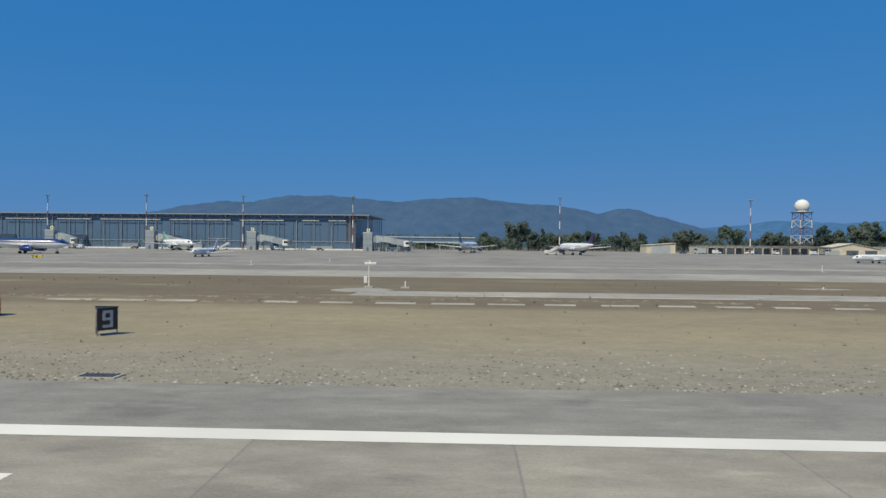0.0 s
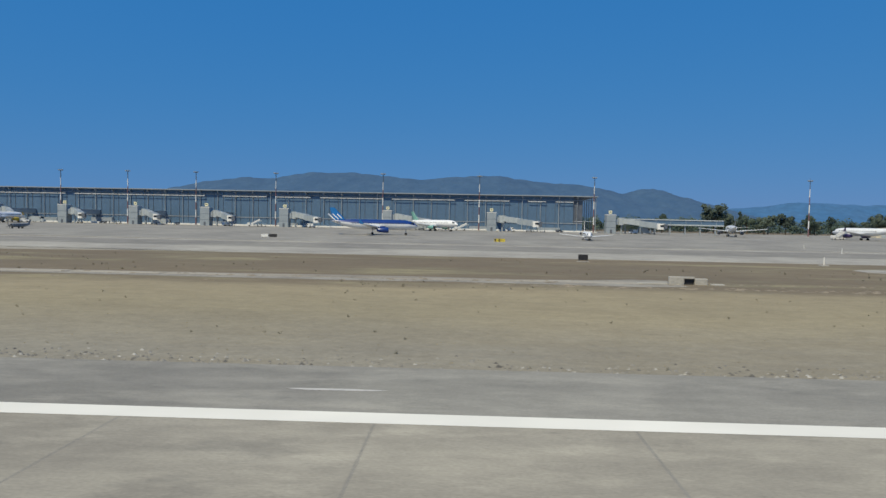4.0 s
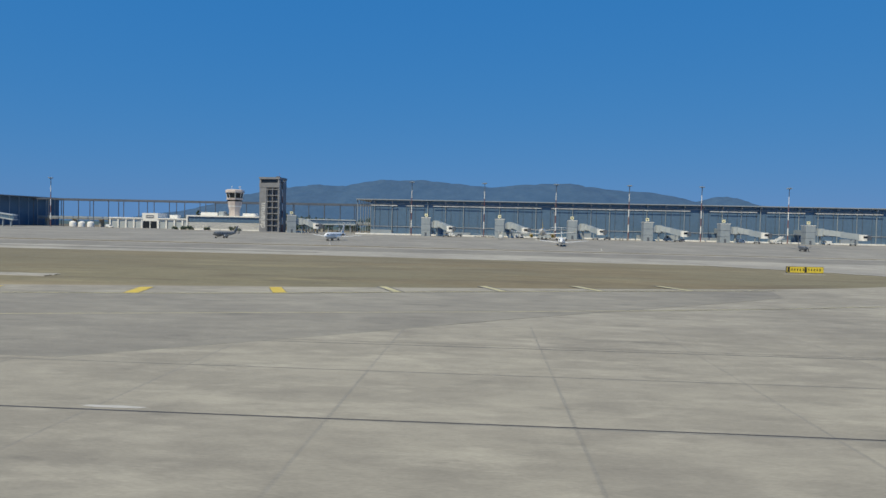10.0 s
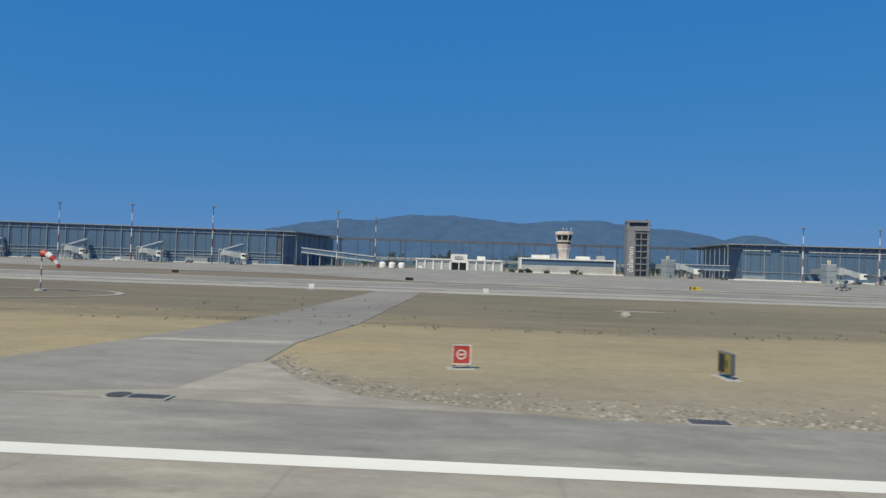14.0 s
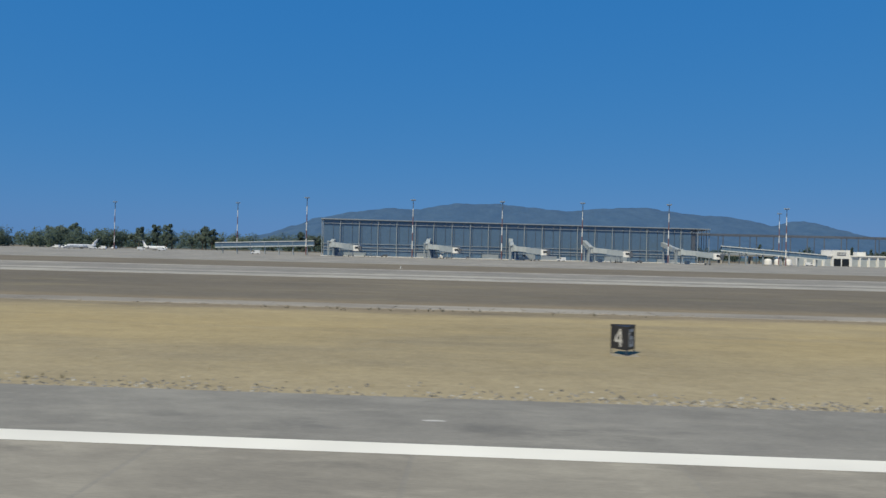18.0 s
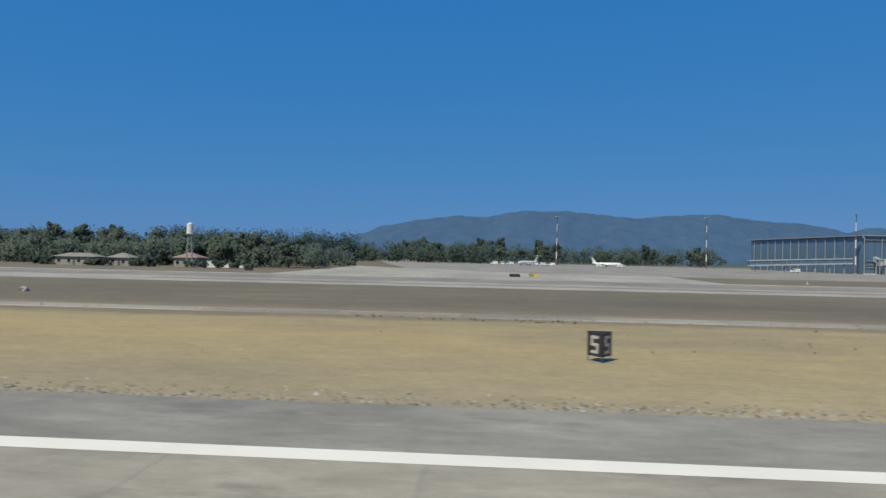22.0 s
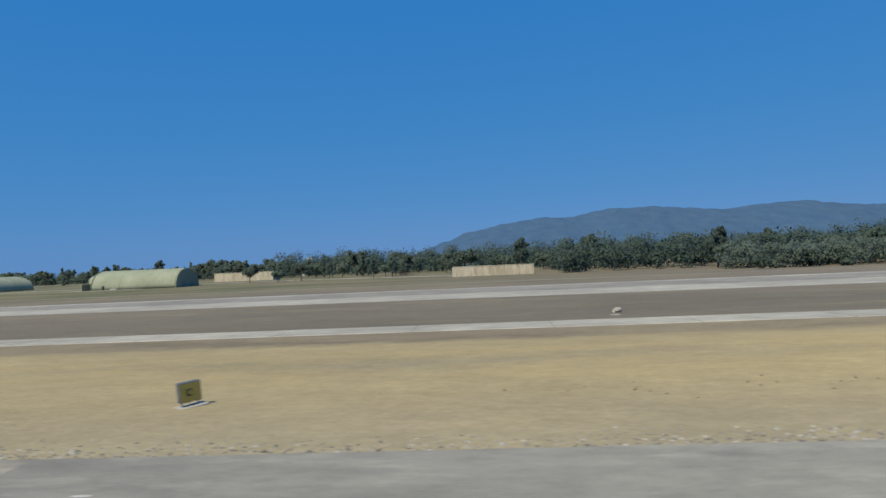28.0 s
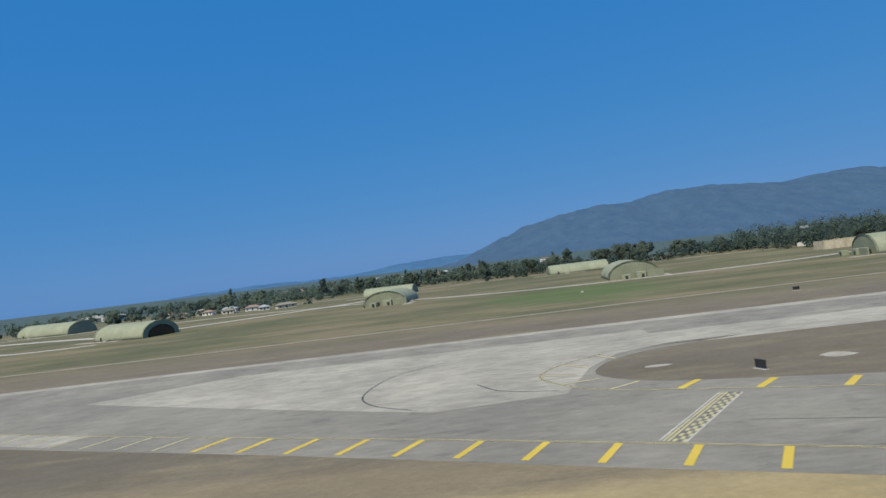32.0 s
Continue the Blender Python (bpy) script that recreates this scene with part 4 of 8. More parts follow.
# ---- apron light masts ----
def light_mast(height=33.0):
    own = thing("light_mast", 0, 0, 0, 0, "tall red and white banded apron light mast", "light mast", "apron light masts")
    part("footing", box(-0.7, 0.7, -0.7, 0.7, -0.2, 0.35, 0.06), "concrete", own)
    n = 7
    for k in range(n):
        z0, z1 = 0.3 + k * (height - 1.4) / n, 0.3 + (k + 1) * (height - 1.4) / n
        r0, r1 = 0.38 - 0.22 * k / n, 0.38 - 0.22 * (k + 1) / n
        band = "mast_red" if k % 2 == 0 else "white"
        if k == 6:
            band = "dark_steel"
        part("band", tube((0, 0, z0), (0, 0, z1), r0, r1, 10), band, own)
    crown = part("crown", tube((0, 0, height - 1.2), (0, 0, height - 0.9), 1.2, 1.2, 14), "dark_steel", own)
    for k in range(8):
        a = k * math.pi / 4
        bm = box(-0.28, 0.28, -0.14, 0.14, -0.25, 0.3, 0.03)
        bmesh.ops.rotate(bm, verts=bm.verts, cent=(0, 0, 0), matrix=Matrix.Rotation(a + math.pi / 2, 3, "Z"))
        bmesh.ops.translate(bm, verts=bm.verts, vec=(1.35 * math.cos(a), 1.35 * math.sin(a), height - 0.8))
        part("floodlight", bm, "steel", crown)
    part("ladder_cage", tube((0.42, 0, 2.0), (0.26, 0, height - 1.5), 0.06, 0.05, 6), "dark_steel", own)
    part("aerial", tube((0, 0, height - 0.9), (0, 0, height + 0.8), 0.04, 0.02, 6), "dark_steel", own)
    return own


mast = light_mast()
first = True
for x, y in ((-50.5, 401), (-117.3, 404), (-173.9, 399), (-239.9, 408), (-289.1, 409), (-331, 408.5), (-373.6, 410), (-416.2, 410), (-460, 410), (70.7, 396.5), (184, 408),
             (-720.4, 460), (-736.8, 412.8), (-809.3, 399.3), (-858.8, 399.4), (-905.2, 401.6), (-957.8, 400.4), (-1020.6, 398.5), (-1083.8, 459.5), (-1179.8, 477.5), (-545, 428)):
    if first:
        mast.matrix_basis = pose(x, y, gz(y) + 0.05)
        first = False
    else:
        copy_thing(mast, pose(x, y, gz(y) + 0.05, 0, 0, (x * 7) % 45) @ Matrix.Diagonal((1, 1, 1.06 if x < -700 else 1, 1)))

# ---- hills ----
def hills(name, ridge, y_ridge, near, far, material, seed, rough, label, step=22):
    """A range as a height field under a jagged ridge, falling to the plain in front and behind."""
    rx, rz = zip(*ridge)
    xs = np.arange(rx[0], rx[-1] + 1, step)
    rows = np.concatenate([np.linspace(near, 0, 36), np.linspace(0, far, 6)[1:]])
    verts, faces = [], []
    for d in rows:
        for x in xs:
            base = float(np.interp(x, rx, rz))
            u = d / near if d < 0 else d / far
            fall = (1 - u) ** 1.25
            p = Vector((x * 0.0032 + seed, d * 0.0030, seed * 0.7))
            n = noise.fractal(p, 1.0, 2.1, 6) * rough
            spur = abs(noise.noise(Vector((x * 0.0021 + seed * 3, d * 0.0007, 1.7)))) * 75 * u * (1 - u) * 2.0
            crag = noise.fractal(Vector((x * 0.011 + seed, d * 0.009, seed)), 0.9, 2.2, 5) * rough * 0.75
            z = base * fall + n * (0.28 + 1.6 * u * (1 - u)) + spur + crag * (1 - u) - 6 * u
            verts.append((float(x), y_ridge + float(d), max(z, -4.0) if u < 0.98 else -4.0))
    w = len(xs)
    for r in range(len(rows) - 1):
        for k in range(w - 1):
            faces.append((r * w + k, r * w + k + 1, (r + 1) * w + k + 1, (r + 1) * w + k))
    me = bpy.data.meshes.new(name)
    me.from_pydata(verts, [], faces)
    me.materials.append(M[material])
    for p in me.polygons:
        p.use_smooth = True
    return tagged(new(name, me), label, "hills", kind="structure")


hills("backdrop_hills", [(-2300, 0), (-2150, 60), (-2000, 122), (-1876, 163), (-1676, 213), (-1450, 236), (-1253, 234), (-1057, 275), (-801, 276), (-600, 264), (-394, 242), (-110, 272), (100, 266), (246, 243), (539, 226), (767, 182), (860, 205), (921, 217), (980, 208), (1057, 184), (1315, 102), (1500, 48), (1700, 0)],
      3950, -1150, 900, "hill", 3.1, 14, "wooded hills behind the airfield, coloured with blue-green distance haze")
hills("backdrop_hills_east", [(900, 60), (1400, 110), (1700, 128), (2050, 172), (2450, 160), (2900, 190), (3500, 120), (4200, 60)], 4500, -500, 350, "far_hill", 8.3, 10, "far hills coloured pale blue with distance haze", 70)
hills("backdrop_hills_west", [(-4200, 5), (-3600, 8), (-3000, 18), (-2700, 45), (-2400, 62), (-2150, 60), (-1800, 80), (-1500, 60)], 4600, -450, 300, "far_hill", 5.7, 9, "far hills coloured pale blue with distance haze", 70)


# ---- trees ----
def leaf_cloud(bm, r, blobs, count, size, squash=1.0):
    """Small leaf cards in the shells of many clumps; the normals returned lean outwards, as a leafy mass does."""
    soft = []
    for _ in range(count):
        c, rad = r.choice(blobs)
        d = Vector((r.gauss(0, 1), r.gauss(0, 1), r.gauss(0, 1))).normalized()
        p = c + Vector((d.x, d.y, d.z * squash)) * rad * (0.45 + 0.6 * r.random() ** 0.5)
        q = Euler((r.uniform(0, 6.3), r.uniform(0, 6.3), r.uniform(0, 6.3))).to_matrix()
        s = size * r.uniform(0.6, 1.4)
        pts = [p + q @ Vector(v) for v in ((-s, -s * 0.5, 0), (s * 0.3, -s * 0.7, s * 0.15), (s, s * 0.4, 0), (-s * 0.2, s * 0.8, -s * 0.12))]
        n = (pts[1] - pts[0]).cross(pts[2] - pts[0]).normalized()
        if n.dot(d) < 0:
            pts.reverse()
            n = -n
        f = bm.faces.new([bm.verts.new(v) for v in pts])
        f.smooth = True
        soft += [(d * 0.45 + n * 0.12 + Vector((0, 0, 0.6))).normalized()] * 4
    return soft


def tree(kind, seed, height, spread, leaf, count, size):
    r = random.Random(seed)
    own = thing("tree", 0, 0, 0, 0, {"broad": "broad-crowned haze-pale green tree with an uneven leafy crown", "pine": "dark green pine with a tall ragged crown", "poplar": "slender upright dark green tree", "bush": "low dense grey-green shrub"}[kind], "tree", "airfield trees")
    wood = bmesh.new()
    blobs = []
    trunk_top = height * {"broad": 0.42, "pine": 0.6, "poplar": 0.8, "bush": 0.25}[kind]
    bend = Vector((r.uniform(-0.06, 0.06), r.uniform(-0.06, 0.06), 0)) * height
    base_r = height * 0.022 + 0.05
    mid = Vector((0, 0, trunk_top * 0.5)) + bend * 0.3
    top = Vector((0, 0, trunk_top)) + bend
    add_tube(wood, (0, 0, -0.4), mid, base_r, base_r * 0.78, 7)
    add_tube(wood, mid, top, base_r * 0.78, base_r * 0.5, 7)
    limbs = {"broad": 9, "pine": 11, "poplar": 9, "bush": 7}[kind]
    for k in range(limbs):
        a = k * 2.4 + r.uniform(-0.4, 0.4)
        f = (k + 0.5) / limbs
        if kind == "broad":
            start = mid.lerp(top, 0.3 + 0.7 * f)
            end = start + Vector((math.cos(a) * spread * r.uniform(0.45, 0.8), math.sin(a) * spread * r.uniform(0.45, 0.8), height * r.uniform(0.10, 0.42)))
            rad = spread * r.uniform(0.28, 0.46)
        elif kind == "pine":
            start = Vector((0, 0, height * (0.25 + 0.62 * f))) + bend * f
            reach = spread * (1.05 - 0.75 * f) * r.uniform(0.5, 1)
            end = start + Vector((math.cos(a) * reach, math.sin(a) * reach, height * r.uniform(0.02, 0.1)))
            rad = spread * (0.52 - 0.25 * f) * r.uniform(0.8, 1.2)
        elif kind == "poplar":
            start = Vector((0, 0, height * (0.12 + 0.72 * f)))
            end = start + Vector((math.cos(a) * spread * 0.25, math.sin(a) * spread * 0.25, height * 0.1))
            rad = spread * (0.62 - 0.36 * abs(f - 0.35)) * r.uniform(0.75, 1.05)
        else:
            start = Vector((0, 0, height * 0.15))
            end = start + Vector((math.cos(a) * spread * r.uniform(0.3, 0.8), math.sin(a) * spread * r.uniform(0.3, 0.8), height * r.uniform(0.1, 0.5)))
            rad = spread * r.uniform(0.25, 0.42)
        add_tube(wood, start, end, base_r * 0.34, base_r * 0.1, 5)
        blobs.append((end, rad))
        for _ in range(2):
            blobs.append((end + Vector((r.uniform(-1, 1), r.uniform(-1, 1), r.uniform(-0.4, 0.9))) * rad * 0.85, rad * r.uniform(0.35, 0.65)))
    if kind != "bush":
        blobs.append((top + Vector((0, 0, height * 0.22 if kind == "broad" else height * 0.16)), spread * 0.3))
    crown = bmesh.new()
    soft = leaf_cloud(crown, r, blobs, int(count * 3.2), size * 0.6, 0.8 if kind == "broad" else 1.0)
    part("trunk", wood, "bark", own)
    part("crown", crown, leaf, own).data.normals_split_custom_set_from_vertices(soft)
    return own


KINDS = [tree("broad", 11, 11, 5.2, "leaf", 900, 0.62), tree("broad", 12, 14, 6.0, "leaf_grey", 1000, 0.66), tree("broad", 13, 9, 4.8, "leaf", 800, 0.58), tree("broad", 14, 12.5, 5.0, "leaf_grey", 900, 0.6),
         tree("pine", 15, 16, 4.2, "needle", 900, 0.55), tree("pine", 16, 13, 3.6, "needle", 800, 0.52), tree("poplar", 17, 15, 2.4, "needle", 650, 0.5), tree("bush", 18, 3.2, 2.6, "leaf_grey", 420, 0.42), tree("bush", 19, 4.4, 3.4, "leaf", 520, 0.46)]
used = set()


def plant(k, x, y, s, turn):
    m = pose(x, y, gz(y) - 0.1, 0, 0, turn)
    if k not in used:
        used.add(k)
        ob = KINDS[k]
    else:
        ob = copy_thing(KINDS[k], m)
    ob.matrix_basis = m @ Matrix.Scale(s, 4)


def grove(x0, x1, y0, y1, count, kinds, lo, hi, seed):
    r = random.Random(seed)
    for _ in range(count):
        plant(r.choice(kinds), r.uniform(x0, x1), r.uniform(y0, y1), r.uniform(lo, hi), r.uniform(0, 360))


# the wood west of the apron, its front row first
grove(-1640, -1345, 262, 300, 44, (0, 1, 2, 3, 4), 0.85, 1.25, 1)
grove(-1860, -1560, 400, 470, 36, (0, 1, 3, 4, 5), 0.9, 1.35, 2)
grove(-1345, -1300, 258, 330, 16, (1, 3, 0), 0.85, 1.15, 3)
grove(-1640, -1345, 252, 262, 40, (7, 8, 2), 0.6, 1.1, 4)
grove(-1860, -1640, 330, 400, 22, (0, 1, 2, 5), 0.7, 1.0, 5)
grove(-1300, -1030, 560, 660, 24, (0, 1, 3, 4), 1.0, 1.6, 6)
grove(-2020, -1890, 600, 680, 18, (0, 1, 3), 1.0, 1.6, 7)
grove(-2150, -2035, 600, 700, 18, (4, 5, 6, 0, 1), 0.9, 1.5, 8)
grove(-2420, -2150, 640, 760, 30, (0, 4, 6, 1), 0.8, 1.5, 9)
grove(-2480, -2350, 520, 620, 12, (0, 1), 0.6, 0.9, 10)
# behind the colonnade and terminals
grove(-720, -480, 580, 620, 12, (1, 6, 0, 3), 0.8, 1.25, 11)
grove(-30, 330, 490, 560, 34, (0, 1, 3, 2, 4), 0.8, 1.2, 12)

# tall old trees over the sheds
for k, x, y, s in ((1, 174, 505, 1.35), (3, 190, 515, 1.35), (0, 207, 500, 1.95), (1, 243, 515, 1.3), (3, 252, 520, 1.2), (4, 275, 505, 1.35), (0, 289, 515, 1.7), (1, 300, 500, 1.9), (3, 314, 505, 1.6), (0, 326, 510, 1.7), (1, 54, 500, 1.75), (3, 62, 505, 1.5), (2, 17, 500, 1.4), (2, 33, 500, 1.4), (0, 80, 505, 1.35), (3, 95, 505, 1.3), (1, 110, 510, 1.25), (0, 128, 512, 1.2), (6, 72, 498, 1.1)):
    plant(k, x, y, s, (x * 37) % 360)


def far_wood(name, x0, x1, y0, y1, count, h, seed, label, cards=280, size=0.62, leaf="leaf"):
    """A distant wood as one mass of separate leafy crowns."""
    g = np.random.default_rng(seed)
    x, y = g.uniform(x0, x1, count), g.uniform(y0, y1, count)
    hh = h * g.uniform(0.55, 1.15, count)
    per = 8
    bx = np.repeat(x, per) + g.uniform(-3.2, 3.2, count * per)
    by = np.repeat(y, per) + g.uniform(-2.2, 2.2, count * per)
    bz = np.repeat(hh, per) * g.uniform(0.16, 0.86, count * per)
    br = np.repeat(hh, per) * g.uniform(0.13, 0.27, count * per)
    n = cards // per
    d = g.normal(size=(count * per, n, 3))
    d /= np.linalg.norm(d, axis=2, keepdims=True)
    rad = br[:, None] * (0.4 + 0.65 * g.random((count * per, n)) ** 0.5)
    p = np.stack([bx, by, bz - 0.4], 1)[:, None, :] + d * rad[..., None]
    p = p.reshape(-1, 3)
    u = g.normal(size=p.shape)
    u /= np.linalg.norm(u, axis=1, keepdims=True)
    w = np.cross(u, g.normal(size=p.shape))
    w /= np.linalg.norm(w, axis=1, keepdims=True)
    s = (size * g.uniform(0.55, 1.35, len(p)))[:, None]
    out = d.reshape(-1, 3)
    flat = np.cross(u, w)
    side = np.where((flat * out).sum(1, keepdims=True) < 0, -1.0, 1.0)
    w *= side
    flat *= side
    quad = np.stack([p - u * s, p - w * s * 0.7, p + u * s, p + w * s * 0.6], 1).reshape(-1, 3)
    soft = out * 0.45 + flat * 0.12 + np.array([0, 0, 0.6])
    soft /= np.linalg.norm(soft, axis=1, keepdims=True)
    quad[:, 2] = np.maximum(quad[:, 2], -0.6)
    idx = np.arange(len(quad)).reshape(-1, 4)
    me = bpy.data.meshes.new(name)
    me.from_pydata(quad.tolist(), [], idx.tolist())
    me.materials.append(M[leaf])
    me.polygons.foreach_set("use_smooth", [True] * len(me.polygons))
    me.normals_split_custom_set_from_vertices(np.repeat(soft, 4, axis=0).tolist())
    tagged(new(name, me), label, "wood", kind="stuff")


far_wood("wood", -1700, -1350, 300, 420, 420, 15.5, 21, "dense haze-pale green wood behind the airfield edge")
far_wood("wood_north", -1900, -1560, 470, 640, 380, 19, 22, "dense haze-pale green wood behind the airfield edge")
far_wood("wood_apron", -1330, -1000, 660, 760, 220, 18, 23, "green wood behind the parked jets")
far_wood("wood_east", -60, 420, 560, 660, 260, 13, 24, "dark green wood behind the maintenance sheds")
far_wood("wood_plain", -3000, -2000, 900, 1500, 260, 9, 25, "scattered far woods on the plain")
far_wood("wood_terminal", -760, -440, 640, 720, 90, 14, 26, "green trees behind the colonnade")
far_wood("wood_corner", -1465, -1335, 480, 560, 130, 22, 27, "tall haze-pale green wood at the apron corner", 320, 0.6, "needle")
far_wood("wood_edge", -1345, -1225, 520, 580, 100, 16, 28, "green wood behind the apron corner")
far_wood("wood_front", -1640, -1345, 254, 292, 330, 10.5, 29, "dense haze-pale green scrub along the wood's edge", 480, 0.42, "leaf_grey")
far_wood("wood_shelter", -2120, -1880, 560, 690, 120, 10, 30, "green wood behind the aircraft shelters", 240, 0.6)
far_wood("wood_belt", -2440, -2030, 650, 760, 300, 12, 41, "haze-pale green belt of trees behind the shelters", 150, 0.8)
far_wood("wood_village", -2620, -2100, 700, 1000, 330, 10, 31, "dark green trees among the village houses", 110, 0.95, "needle")
far_wood("wood_houses", -2420, -2255, 535, 640, 46, 8.5, 51, "dark trees between the low houses", 150, 0.7, "needle")
far_wood("wood_clump", -2466, -2446, 606, 622, 3, 17, 52, "large round dark tree behind the shelter", 600, 0.8)
far_wood("wood_left", -2640, -2520, 590, 680, 60, 11, 53, "dark trees behind the far shelter", 150, 0.8, "needle")
far_wood("wood_point", -1350, -1292, 254, 335, 70, 9.5, 32, "dense haze-pale green scrub along the apron corner", 420, 0.42, "leaf_grey")

# ---- lettering ----
def letters(text, size, depth=0.02):
    """The built-in font as a mesh, centred on its own middle in the xz plane, facing -y."""
    cu = bpy.data.curves.new("letters", "FONT")
    cu.body, cu.size, cu.extrude, cu.align_x, cu.align_y = text, size, depth, "CENTER", "CENTER"
    tmp = new("letters", cu)
    bpy.context.view_layer.update()
    me = bpy.data.meshes.new_from_object(tmp.evaluated_get(bpy.context.evaluated_depsgraph_get()))
    bpy.data.objects.remove(tmp)
    me.transform(Matrix.Rotation(math.pi / 2, 4, "X"))
    bm = bmesh.new()
    bm.from_mesh(me)
    bpy.data.meshes.remove(me)
    return bm


def moved(bm, m):
    bmesh.ops.transform(bm, matrix=m, verts=bm.verts)
    return bm


# ---- runway distance markers ----
M["worn_white"] = surface("worn_white_paint", (0.42, 0.41, 0.39), (0.52, 0.51, 0.48), 0.9, 8, 0.7, 0.0)


def numeral(n, w, h, t=0.15):
    """A block numeral of straight strokes in the xz plane, centred on its own middle."""
    x0, x1, z0, z1, zm = -w / 2, w / 2, -h / 2, h / 2, 0.0
    strokes = {"a": (x0, x1, z1 - t, z1), "d": (x0, x1, z0, z0 + t), "g": (x0, x1, zm - t / 2, zm + t / 2), "f": (x0, x0 + t, zm, z1),
               "e": (x0, x0 + t, z0, zm), "b": (x1 - t, x1, zm, z1), "c": (x1 - t, x1, z0, zm)}
    used_strokes = {1: "", 2: "abged", 3: "abgcd", 4: "", 5: "afgcd", 6: "afgecd", 7: "a", 8: "abcdefg", 9: "abgfcd"}[n]
    bm = bmesh.new()
    for k in used_strokes:
        q = strokes[k]
        add_box(bm, q[0], q[1], -0.008 - 0.0004 * ord(k) % 0.004, 0.008, q[2], q[3])
    if n == 1:
        add_box(bm, -t / 2, t / 2, -0.008, 0.008, z0, z1)
        add_box(bm, -t * 1.3, -t / 2, -0.008, 0.008, z1 - t, z1)
    if n in (4, 7):
        a, b = ((x1 - t, z1 - t), (x0 + t * 0.6, z0)) if n == 7 else ((w * 0.12, z1), (x0, zm - 0.1 * h))
        bm.faces.new([bm.verts.new((x, -0.0085, z)) for x, z in ((b[0], b[1]), (b[0] + t * 1.1, b[1]), (a[0] + t, a[1]), (a[0], a[1]))])
    if n == 4:
        add_box(bm, x0, x1, -0.008, 0.008, zm - 0.1 * h - t, zm - 0.1 * h)
        add_box(bm, w * 0.12, w * 0.12 + t, -0.0095, 0.008, z0, z1 - 0.12)
    return bm


def distance_marker(n, x, y):
    own = thing("distance_marker", x, y, gz(y), 0, f"black two-faced runway distance marker with white {n} and {10 - n}", "sign", "runway distance markers")
    half, dp, z0, z1 = 0.63, 0.96, 0.30, 1.52
    bm = bmesh.new()
    lo = [bm.verts.new(p) for p in ((-half, 0, z0), (0, -dp, z0), (half, 0, z0))]
    hi = [bm.verts.new(p) for p in ((-half, 0, z1), (0, -dp, z1), (half, 0, z1))]
    for a, b in ((0, 1), (1, 2), (2, 0)):
        bm.faces.new((lo[a], lo[b], hi[b], hi[a]))
    bm.faces.new(lo[::-1])
    bm.faces.new(hi)
    body = part("body", bm, "black", own)
    ang = math.atan2(dp, half)
    for num, sx, sg in ((n, -1, -1), (10 - n, 1, 1)):
        lt = numeral(num, 0.56, 0.92)
        moved(lt, Matrix.Translation((sx * (half / 2 + 0.012), -dp / 2, (z0 + z1) / 2)) @ Matrix.Rotation(sg * ang, 4, "Z"))
        part("numeral", lt, "worn_white", body, "white painted block numeral")
    part("rim", moved(box(-half - 0.03, half + 0.03, -0.03, 0.03, z1, z1 + 0.04), Matrix.Identity(4)), "black", own)
    for px, py in ((-half + 0.04, 0), (0, -dp + 0.05), (half - 0.04, 0)):
        part("leg", tube((px, py, -0.15), (px, py, z0), 0.03, 0.03, 6), "dark_steel", own)
    part("footing", box(-0.68, 0.68, -1.05, 0.1, -0.12, 0.012, 0.01), "dusty", own)


for n, x in ((1, -1.5), (2, -303.5), (3, -610.2), (4, -912.6), (5, -1219.6), (6, -1524.7), (7, -1828.1), (8, -2133.0)):
    distance_marker(n, x, 36.5)


